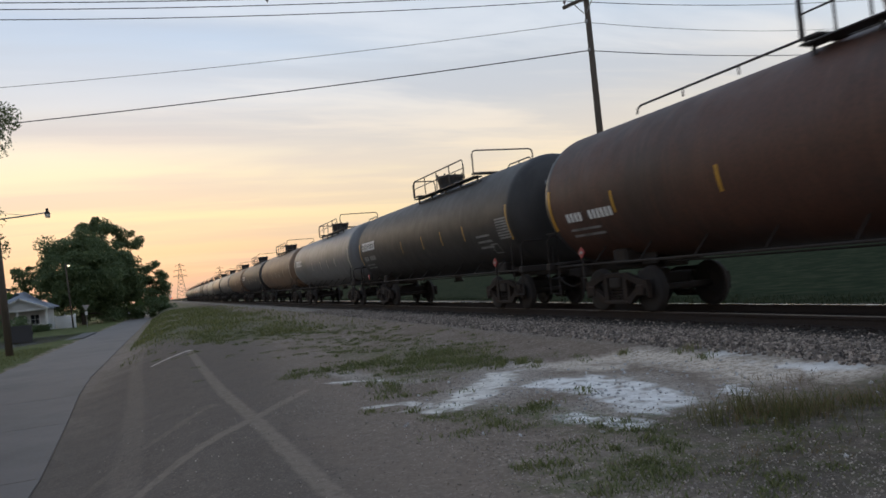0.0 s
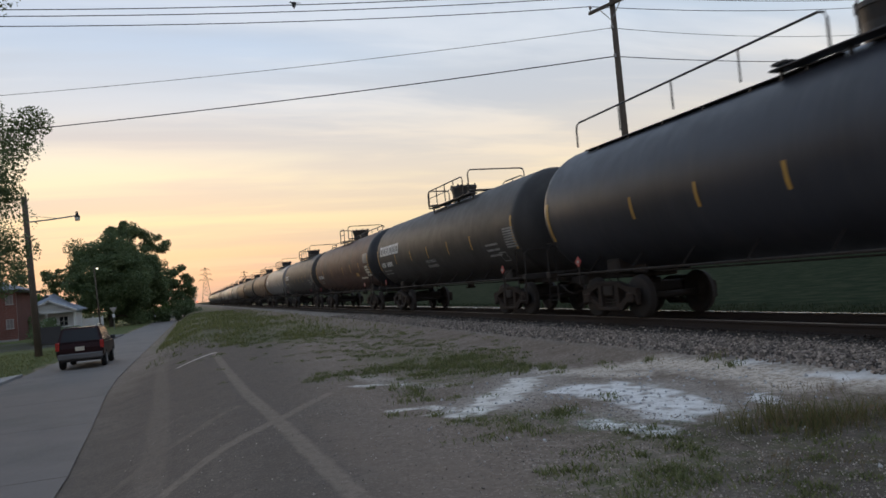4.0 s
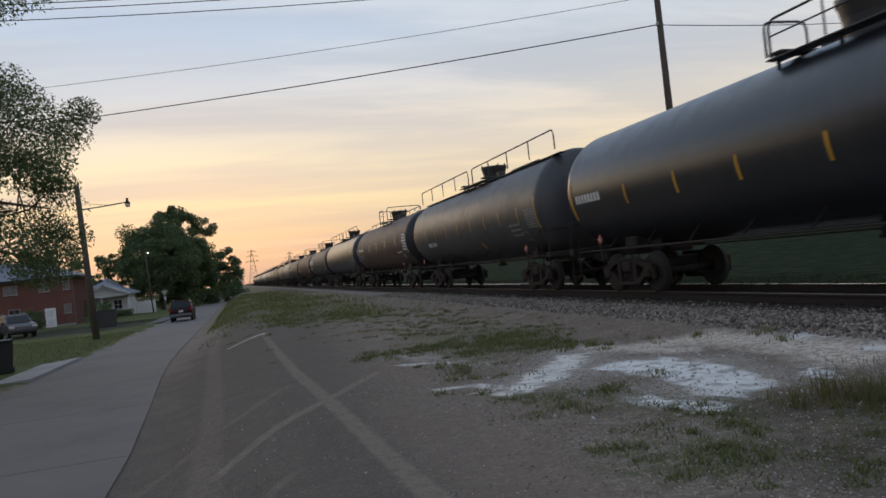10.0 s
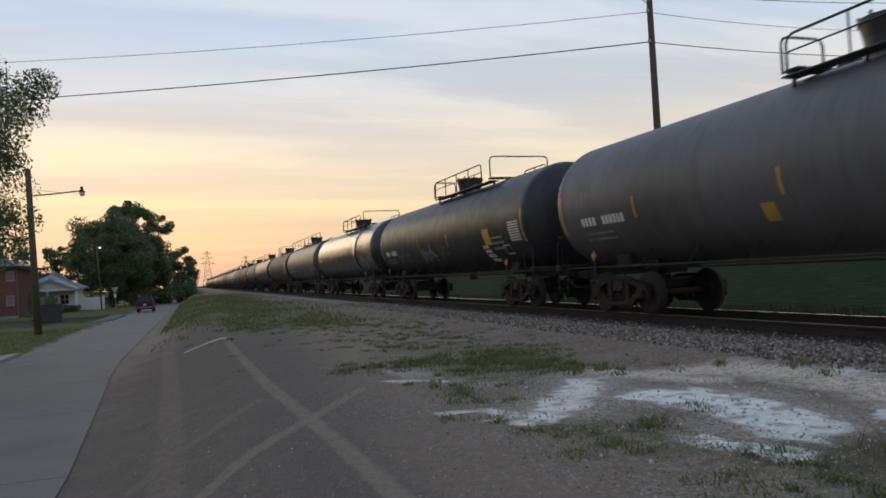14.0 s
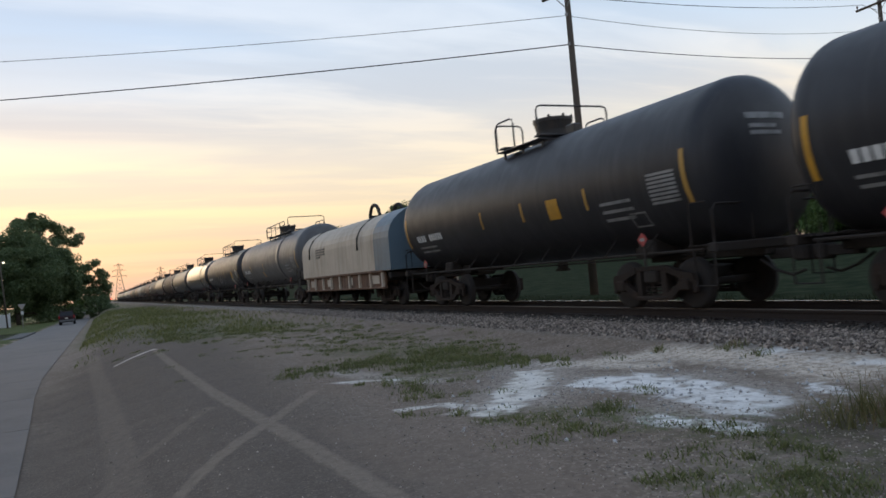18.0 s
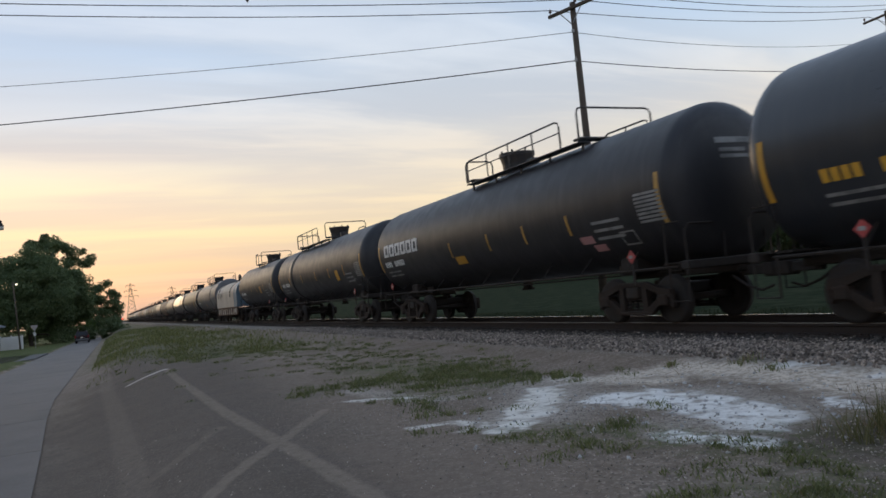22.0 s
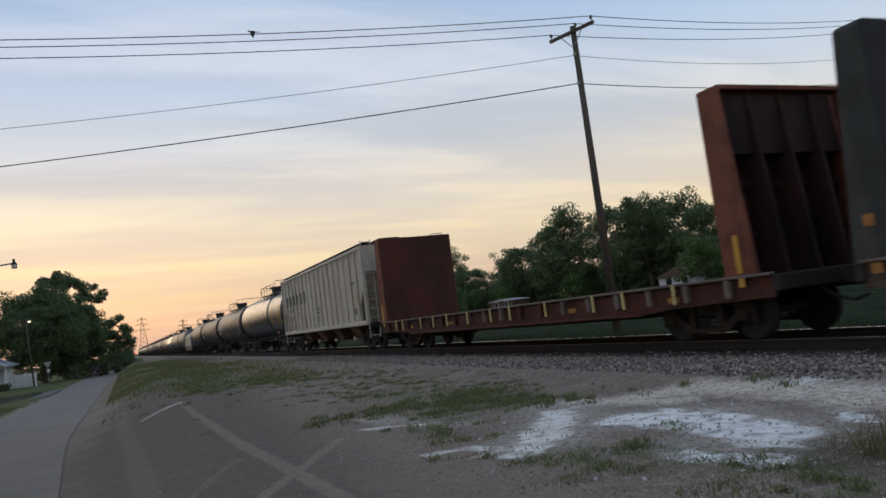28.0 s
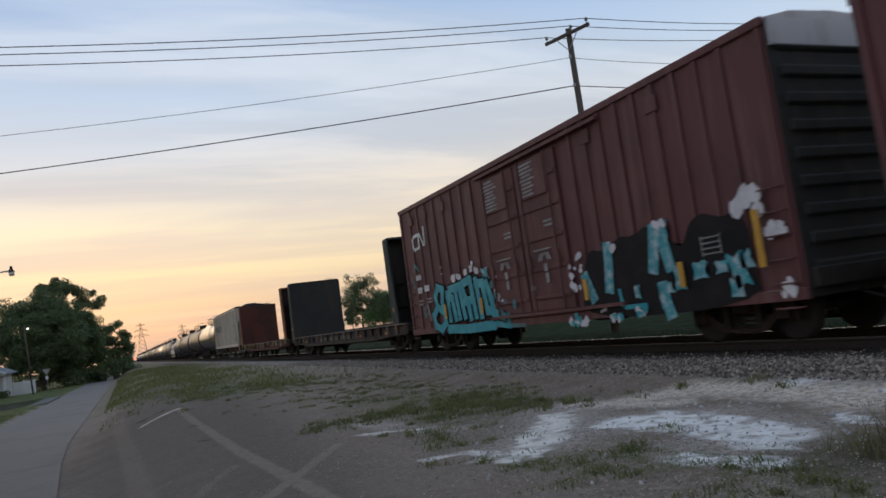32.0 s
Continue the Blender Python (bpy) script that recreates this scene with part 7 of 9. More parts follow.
def tree(name, label, x, y, z, height, spread, trunk, count, leaf, seed, mat=M_LEAF, fork=0.3, puff=1.0, limbs=9, subs=4, low=0.25, clump=0.34, turn=0.0, category="tree", dome=0):
    """Tapered trunk, bent limbs and twigs, crown of clumped leaves with gaps."""
    r = random.Random(seed)
    t = thing(name, label, category, "trees", at=(x, y, z), turn=turn)
    bm = bmesh.new()
    top = height * 0.72
    bend = Vector((r.uniform(-0.06, 0.06), r.uniform(-0.06, 0.06), 0)) * height
    spine = [Vector((0, 0, -0.2)), Vector((0, 0, height * fork)) + bend * 0.3, Vector((0, 0, height * 0.55)) + bend * 0.7, Vector((0, 0, top)) + bend]
    for a, b, ra, rb in zip(spine, spine[1:], (1.0, 0.75, 0.45), (0.75, 0.45, 0.16)):
        rod(bm, a, b, trunk * ra, 10, trunk * rb)
    ends = []
    for i in range(limbs):
        h = fork + (0.72 - fork) * (i / max(1, limbs - 1)) ** 0.9
        base = Vector((0, 0, height * h)) + bend * h
        ang = i * 2.4 + r.uniform(-0.4, 0.4)
        up = low + (1 - low) * (i / max(1, limbs - 1))
        reach = spread * r.uniform(0.65, 1.0) * math.sin(math.pi * (0.28 + 0.55 * i / max(1, limbs - 1)))
        tip = base + Vector((math.cos(ang) * reach, math.sin(ang) * reach, height * 0.28 * up * r.uniform(0.5, 1.1)))
        tip.z = min(tip.z, height * 0.93)
        mid = base.lerp(tip, 0.5) + Vector((0, 0, height * 0.03))
        tr = trunk * 0.42 * (1 - 0.5 * h)
        limb_bm = bmesh.new()
        rod(limb_bm, base, mid, tr, 7, tr * 0.6)
        rod(limb_bm, mid, tip, tr * 0.6, 6, tr * 0.2)
        ends.append((tip, spread * clump))
        for k in range(subs):
            st = base.lerp(tip, r.uniform(0.45, 0.95))
            en = st + Vector((r.uniform(-1, 1), r.uniform(-1, 1), r.uniform(-0.35, 0.8))) * spread * 0.42
            rod(limb_bm, st, en, tr * 0.3, 5, tr * 0.08)
            ends.append((en, spread * clump * r.uniform(0.55, 0.95)))
        part("limb", limb_bm, M_BARK, t, smooth=True)
    ends.append((Vector((bend.x, bend.y, height * 0.88)), spread * clump))
    for i in range(dome):
        up = r.uniform(-0.75, 0.97)
        ang = i * 2.4
        flat = math.sqrt(1 - up * up) * r.uniform(0.72, 0.95)
        ends.append((Vector((math.cos(ang) * flat * spread, math.sin(ang) * flat * spread, height * (0.52 + 0.40 * up * r.uniform(0.88, 1.0)))), spread * r.uniform(0.20, 0.32)))
    part("trunk", bm, M_BARK, t, smooth=True)
    part("crown", crown_mesh("crown", ends, count, leaf, puff, seed, mat), None, t)
    return t


tree("tree", "broad leafy street tree with drooping twigs", -7.35, 20.3, left_z(20), 10.8, 4.4, 0.27, 130000, 0.049, 21, M_LEAF2, fork=0.32, limbs=16, subs=9, low=-0.14, clump=0.23)
tree("tree", "dense dark broadleaf tree at the street's end", -10.9, 119.0, left_z(119), 13.4, 5.6, 0.35, 52000, 0.20, 3, M_LEAF, fork=0.12, limbs=12, subs=3, low=-0.25, clump=0.40, dome=90)
tree("tree", "dense dark broadleaf tree at the street's end", -7.4, 125.0, left_z(125), 11.2, 4.4, 0.3, 32000, 0.22, 33, M_LEAF, fork=0.10, limbs=11, subs=3, low=-0.25, clump=0.40, dome=60)
tree("tree", "tall airy tree with open crown behind denser trees", -8.9, 132.0, left_z(130), 17.0, 5.8, 0.35, 16000, 0.22, 5, M_LEAF2, fork=0.50, limbs=12, subs=5, low=0.15, clump=0.22)
tree("tree", "mid-sized dark tree at the street's end", -2.0, 146.0, left_z(140), 9.6, 3.2, 0.28, 10000, 0.24, 7, M_LEAF, fork=0.15, limbs=11, subs=3, low=-0.2, clump=0.36, dome=30)
tree("tree", "slim airy tree behind the cottage", -19.4, 128.0, left_z(128), 9.8, 3.2, 0.25, 6000, 0.20, 9, M_LEAF2, fork=0.25, limbs=10, subs=4, low=0.0, clump=0.30)
tree("tree", "broad tree behind the brick house", -21.0, 97.0, left_z(97), 8.6, 3.8, 0.25, 9000, 0.18, 10, M_LEAF2, fork=0.3, limbs=10, subs=4, low=0.0, clump=0.32, dome=10)
tree("tree", "broad tree behind the brick house", -29.0, 95.0, left_z(95), 12.0, 5.5, 0.28, 9000, 0.22, 14, M_LEAF2, fork=0.3, limbs=10, subs=4, low=0.0, clump=0.32, dome=16)
grove_a = tree("tree", "dark broadleaf tree in the far tree line", 76, 117, 1.15, 16.4, 6.5, 0.35, 17000, 0.25, 41, M_LEAF, fork=0.14, limbs=13, subs=4, low=-0.2, clump=0.32, dome=44)
grove_b = tree("tree", "dark broadleaf tree in the far tree line", 79, 104, 1.15, 15.6, 6.0, 0.33, 17000, 0.25, 42, M_LEAF, fork=0.12, limbs=12, subs=4, low=-0.2, clump=0.34, dome=50)
grove_c = tree("tree", "mid-green broadleaf tree in the far tree line", 75, 93, 1.15, 15.2, 5.4, 0.33, 12000, 0.25, 43, M_LEAF2, fork=0.18, limbs=12, subs=4, low=-0.1, clump=0.28, dome=26)
rng = random.Random(8)
for src, x, y, s in ((grove_b, 77, 137, 0.82), (grove_c, 80, 127, 1.0), (grove_a, 84, 98, 0.92), (grove_b, 80, 85, 0.78), (grove_a, 84, 77, 0.62), (grove_b, 79, 69, 0.62), (grove_c, 77, 64, 0.70), (grove_a, 79, 54, 0.88), (grove_b, 76, 44, 0.95), (grove_c, 78, 36, 0.95),
                     (grove_a, 80, 28, 0.85), (grove_b, 82, 14, 0.9), (grove_a, 78, 254, 1.08), (grove_c, 78, 193, 1.36), (grove_a, 79, 181, 0.98), (grove_b, 82, 243, 0.75), (grove_a, 84, 205, 0.65), (grove_b, 80, 178, 0.70), (grove_b, 80, 201, 0.55), (grove_c, 88, 300, 0.6), (grove_a, 90, 350, 0.6), (grove_b, 76, 218, 0.62), (grove_a, 82, 152, 0.72), (grove_b, 79, 164, 0.68), (grove_a, 80, 230, 0.6), (grove_b, 110, 330, 0.8)):
    t = copy_thing(src, pose(x, y, ground_z(x, y), 0, 0, rng.uniform(0, 360)))
    t.scale = (s, s, s)
bush_a = tree("shrub", "light green rounded shrub before the trees", 68.5, 74.8, 1.15, 6.0, 2.9, 0.12, 4200, 0.20, 51, M_LEAF3, fork=0.08, limbs=10, subs=4, low=-0.2, clump=0.45, category="shrub")
bush_b = tree("shrub", "dark green rounded shrub", -10.2, 62.0, left_z(62), 1.9, 1.0, 0.06, 2500, 0.09, 52, M_LEAF, fork=0.08, limbs=9, subs=4, low=-0.3, clump=0.5, category="shrub")
for src, x, y, z, s in ((bush_b, -19.4, 80.5, left_z(80), 1.0), (bush_b, -16.6, 90.0, left_z(90), 1.2), (bush_a, 70, 70, 0.2, 0.8), (bush_a, 73, 58, 0.2, 0.9), (bush_a, 72, 110, 0.2, 0.8), (bush_a, 71, 134, 0.2, 0.7), (bush_b, -0.8, 124.0, left_z(120), 1.6), (bush_b, 0.6, 132.0, left_z(120), 1.3), (bush_a, -18.5, 116, left_z(116), 0.9),
                        (bush_a, -5.4, 128, left_z(128), 0.8), (bush_a, 73, 204, 0.2, 0.9), (bush_a, 74, 188, 0.2, 1.0), (bush_a, 73, 174, 0.2, 0.9), (bush_a, 74, 163, 0.2, 1.0), (bush_a, 73, 154, 0.2, 0.8), (bush_a, 60, 190, 0.2, 0.7), (bush_a, 62, 230, 0.2, 0.9), (bush_a, 64, 280, 0.2, 0.8)):
    t = copy_thing(src, pose(x, y, z if x < 5 else ground_z(x, y), 0, 0, rng.uniform(0, 360)))
    t.scale = (s, s, s)

bush_c = tree("shrub", "dark green undergrowth below the far trees", 79, 60, 1.15, 6.4, 3.6, 0.12, 6500, 0.24, 53, M_LEAF, fork=0.06, limbs=10, subs=3, low=-0.25, clump=0.45, category="shrub", dome=14)
for k in range(34):
    x, y = 79.5 + rng.uniform(-2.0, 2.0), 30 + k * 5.6 + rng.uniform(-1.5, 1.5)
    if abs(y - 62) < 3:
        continue
    t = copy_thing(bush_c, pose(x, y, ground_z(x, y) - 0.4, 0, 0, rng.uniform(0, 360)))
    t.scale = [rng.uniform(0.8, 1.25)] * 3


# ---- grass and weeds ----
def blades(name, label, places, height, width, mat, seed, lean=0.35):
    """Bent blades, two faces each; places gives x, y and a height factor."""
    r = random.Random(seed)
    v, f = [], []
    for x, y, k in places(r):
        z = ground_z(x, y) - 0.01
        h = height * k * r.uniform(0.5, 1.25)
        a = r.uniform(0, math.tau)
        dx, dy = math.cos(a) * width * 0.5, math.sin(a) * width * 0.5
        b = r.uniform(0, math.tau)
        lx, ly = math.cos(b) * h * lean * r.random(), math.sin(b) * h * lean * r.random()
        i = len(v)
        v += [(x - dx, y - dy, z), (x + dx, y + dy, z), (x + lx * 0.4 + dx * 0.7, y + ly * 0.4 + dy * 0.7, z + h * 0.55), (x + lx * 0.4 - dx * 0.7, y + ly * 0.4 - dy * 0.7, z + h * 0.55), (x + lx, y + ly, z + h)]
        f += [(i, i + 1, i + 2, i + 3), (i + 3, i + 2, i + 4)]
    me = bpy.data.meshes.new(name)
    me.from_pydata(v, [], f)
    me.materials.append(mat)
    return tagged(new(name, me), label, "grass", kind="stuff")


def clumps(spots, per, sigma):
    """Blades round scattered centres; spots are (x, y, rx, ry, clumps, height)."""
    def gen(r):
        for x, y, rx, ry, n, k in spots:
            for _ in range(n):
                cx, cy = x + r.gauss(0, rx * 0.5), y + r.gauss(0, ry * 0.5)
                s = sigma * r.uniform(0.5, 1.5)
                kk = k * r.uniform(0.6, 1.2)
                for _ in range(int(per * r.uniform(0.4, 1.4))):
                    yield cx + r.gauss(0, s), cy + r.gauss(0, s), kk
    return gen


M_GRASS = foliage("short_lot_grass", (0.085, 0.104, 0.040), (0.225, 0.230, 0.100))
M_WEED = foliage("olive_weeds", (0.078, 0.086, 0.034), (0.215, 0.195, 0.088))
M_DRY = foliage("dry_weed_stems", (0.12, 0.085, 0.045), (0.27, 0.20, 0.11))
M_FIELD = foliage("rank_field_grass", (0.018, 0.029, 0.013), (0.046, 0.054, 0.025))
LOT = [(2.7, 13, 1.1, 1, 26, 0.9), (3.6, 12.8, 1.2, 1, 46, 1.1), (4.8, 12.9, 1.1, 1.1, 58, 1.2), (5, 11.4, 0.75, 1, 39, 1.2), (4.4, 12, 1.1, 0.88, 32, 1), (3.7, 11.3, 0.88, 0.62, 20, 0.9), (4.3, 14.8, 1.5, 1.8, 36, 1), (5.4, 16.5, 1.5, 2.5, 36, 1), (3.6, 18, 3, 3, 40, 1), (5.5, 20.5, 2, 3, 40, 1.1), (3, 23, 3.2, 3.2, 60, 1.2),
       (2.65, 8.1, 0.44, 0.38, 8, 1.1), (2.82, 7.2, 0.35, 0.28, 7, 1.1), (2.97, 6.5, 0.33, 0.33, 9, 1.2), (3.67, 7, 0.38, 0.33, 9, 1.3), (3.3, 6.9, 0.5, 0.25, 6, 1), (2.52, 6.5, 0.28, 0.25, 4, 0.9), (3.76, 5.4, 0.33, 0.28, 10, 1.2), (3.9, 4.9, 0.4, 0.28, 11, 1.2), (3.15, 5.35, 0.35, 0.25, 8, 1.1), (3.28, 4.93, 0.33, 0.25, 7, 1.1), (3.4, 6.2, 0.5, 0.25, 4, 1),
       (2.76, 4.85, 0.38, 0.25, 9, 1.1), (2.76, 4.39, 0.43, 0.28, 12, 1.1), (2.79, 4, 0.4, 0.25, 9, 1.1), (3.23, 4.47, 0.38, 0.25, 11, 1.1), (3.36, 4.16, 0.5, 0.28, 13, 1.1), (3.36, 3.75, 0.5, 0.3, 10, 1.1), (3.5, 3.45, 0.5, 0.25, 7, 1.1), (4.2, 4.3, 0.75, 0.5, 9, 1.1), (4.6, 3.6, 1, 0.5, 10, 1), (5.6, 4.2, 1.2, 0.7, 6, 1.1), (5.3, 4.9, 1.0, 0.5, 7, 1.3), (6.3, 4.7, 0.8, 0.5, 5, 1.2),
       (3.3, 10.3, 0.62, 0.5, 8, 1), (2.95, 9.5, 0.38, 0.62, 8, 1), (3.35, 8.9, 0.38, 0.38, 5, 1.1), (4.55, 7.3, 0.31, 0.38, 3, 1), (6.5, 9.5, 0.75, 1.8, 4, 1.2), (5.4, 10.4, 0.75, 0.75, 8, 1.3), (0.55, 3.9, 0.38, 0.25, 2, 0.6)]
LOT = [(x, y, rx, ry, int(n * (1.0 if y > 9 else 0.85 if y > 5 else 0.6)), k * (1.8 if 9 < y < 14 else 1.35)) for x, y, rx, ry, n, k in LOT]
LOT += [(4.6, 17.5, 2.2, 3.0, 60, 1.3), (5.6, 13.8, 0.9, 1.2, 24, 1.4), (2.2, 26.0, 2.4, 3.0, 80, 2.0), (4.6, 24.0, 1.8, 3.0, 60, 1.5)]
blades("lot_grass", "patchy short green grass and weeds on the gravel", clumps(LOT, 42, 0.075), 0.040, 0.013, M_GRASS, 61, 1.3)
blades("tall_weeds", "tall ragged tuft of olive green weeds beside the white powder", clumps([(4.55, 5.15, 0.25, 0.2, 7, 0.7), (4.82, 5.15, 0.22, 0.18, 9, 1.1), (5.1, 4.95, 0.35, 0.25, 13, 0.95), (5.5, 4.8, 0.4, 0.3, 10, 0.75), (5.0, 4.7, 0.5, 0.3, 9, 0.5), (6.0, 4.9, 0.6, 0.5, 10, 0.5), (6.3, 4.5, 0.7, 0.5, 8, 0.4)], 15, 0.055), 0.29, 0.009, M_WEED, 62, 0.75)
blades("dry_weeds", "dry reddish weed stems among the green tuft", clumps([(5.0, 5.05, 0.5, 0.35, 12, 1.5), (5.5, 4.85, 0.6, 0.4, 12, 1.2), (6.3, 4.9, 0.8, 0.6, 12, 0.6), (6.6, 9.0, 0.5, 1.2, 3, 1.0), (6.3, 6.3, 0.3, 0.4, 5, 0.7), (4.4, 4.2, 0.8, 0.5, 14, 0.35), (3.3, 4.3, 0.7, 0.5, 12, 0.25), (4.6, 12.6, 1.2, 1.0, 14, 0.35)], 20, 0.13), 0.14, 0.006, M_DRY, 63, 1.1)


def mound(r):
    for _ in range(42000):
        y = 24 + 76 * r.random() ** 1.6
        x = r.uniform(-1.4, 7.0)
        ragged = 4.0 * noise.noise(Vector((x * 0.9, y * 0.35, 5)))
        bare = 1.0 - 0.85 * smooth01(2.5, 6.0, x + ragged * 0.5)
        if noise.noise(Vector((x * 0.6, y * 0.25, 2))) + r.uniform(-0.5, 0.5) < -0.10 or r.random() > bare * smooth01(25, 35, y + 3.0 * min(x, 2.0) + ragged) + 0.03:
            continue
        yield x, y, (0.45 + 0.35 * smooth01(27, 38, y)) + 0.4 * noise.noise(Vector((x * 0.5, y * 0.2, 9)))


blades("verge_grass", "long green and straw-coloured grass on the verge", mound, 0.22, 0.028, foliage("verge_grass_blades", (0.085, 0.105, 0.034), (0.22, 0.215, 0.085)), 64, 0.8)


def beyond(r):
    for _ in range(14000):
        y = -2 + 90 * r.random() ** 1.5
        yield 13.7 + 2.4 * r.random() ** 1.4, y, 1.0 + 0.4 * noise.noise(Vector((0, y * 0.2, 4)))


blades("field_grass", "rank dark green grass beyond the track", beyond, 0.12, 0.016, M_FIELD, 65, 0.8)


def lawn(r):
    for _ in range(9000):
        y = 27 + 20 * r.random()
        yield r.uniform(-14, -5.7), y, 1.0


blades("lawn_grass", "mown green lawn along the street", lawn, 0.09, 0.03, M_GRASS, 66)


# ---- houses ----
M_BRICK = material("dark_red_brick", (0.135, 0.060, 0.050), 0.9, spec=0.2, stain=((0.095, 0.044, 0.037), 0.6, 0.6), grain=((0.18, 0.09, 0.075), 14, 0.4), rand=0.5)
M_MORTAR = material("grey_mortar", (0.20, 0.18, 0.165), 0.95)
M_SHINGLE = material("grey_blue_shingles", (0.17, 0.185, 0.21), 0.85, stain=((0.12, 0.13, 0.15), 0.8, 0.6), grain=((0.22, 0.235, 0.26), 10, 0.4), rand=0.35)
M_SIDING = material("white_painted_siding", (0.62, 0.62, 0.62), 0.6, stain=((0.48, 0.48, 0.47), 0.8, 0.5))
M_TRIM = material("white_trim_paint", (0.72, 0.72, 0.71), 0.5, stain=((0.6, 0.6, 0.58), 1.0, 0.4))
M_OLDTRIM = material("dull_grey_window_paint", (0.27, 0.25, 0.24), 0.7, stain=((0.19, 0.17, 0.16), 1.5, 0.5))
M_GLASS = material("dim_window_glass", (0.025, 0.027, 0.032), 0.2, spec=0.2)
M_SHADE = material("dim_window_blind", (0.17, 0.155, 0.15), 0.8)
M_DARKPLASTIC = material("dark_plastic", (0.02, 0.021, 0.024), 0.5)


def window(house, x, y, z, w2, h2, blind=True, name="window", trim=None):
    """Framed window standing proud of a wall that faces -y."""
    bm = bmesh.new()
    for dx, dz, sx, sz in ((0, h2 / 2, w2 + 0.12, 0.08), (0, -h2 / 2, w2 + 0.12, 0.08), (-w2 / 2, 0, 0.08, h2), (w2 / 2, 0, 0.08, h2), (0, 0, 0.05, h2), (0, 0, w2, 0.05)):
        box(bm, (x + dx, y - 0.03, z + dz), (sx, 0.09, sz), 0.008)
    win = part(name, bm, trim or M_TRIM, house, "white framed window")
    bm = bmesh.new()
    box(bm, (x, y - 0.006, z), (w2 - 0.06, 0.03, h2 - 0.06))
    part("pane", bm, M_SHADE if blind else M_GLASS, win)
    bm = bmesh.new()
    box(bm, (x, y - 0.07, z - h2 / 2 - 0.06), (w2 + 0.2, 0.16, 0.06), 0.008)
    part("sill", bm, trim or M_TRIM, win)
    return win


def hip_roof(bm, x0, x1, y0, y1, z, h, over):
    """Four-sided roof with eaves."""
    x0, x1, y0, y1 = x0 - over, x1 + over, y0 - over, y1 + over
    d = (y1 - y0) / 2
    lo = [bm.verts.new(p) for p in ((x0, y0, z), (x1, y0, z), (x1, y1, z), (x0, y1, z))]
    bt = [bm.verts.new((v.co.x, v.co.y, z - 0.16)) for v in lo]
    a, b = bm.verts.new((x0 + d, (y0 + y1) / 2, z + h)), bm.verts.new((x1 - d, (y0 + y1) / 2, z + h))
    bm.faces.new((lo[0], lo[1], b, a))
    bm.faces.new((lo[1], lo[2], b))
    bm.faces.new((lo[2], lo[3], a, b))
    bm.faces.new((lo[3], lo[0], a))
    bm.faces.new(bt[::-1])
    for i in range(4):
        j = (i + 1) % 4
        bm.faces.new((lo[i], bt[i], bt[j], lo[j]))
    bmesh.ops.recalc_face_normals(bm, faces=bm.faces)


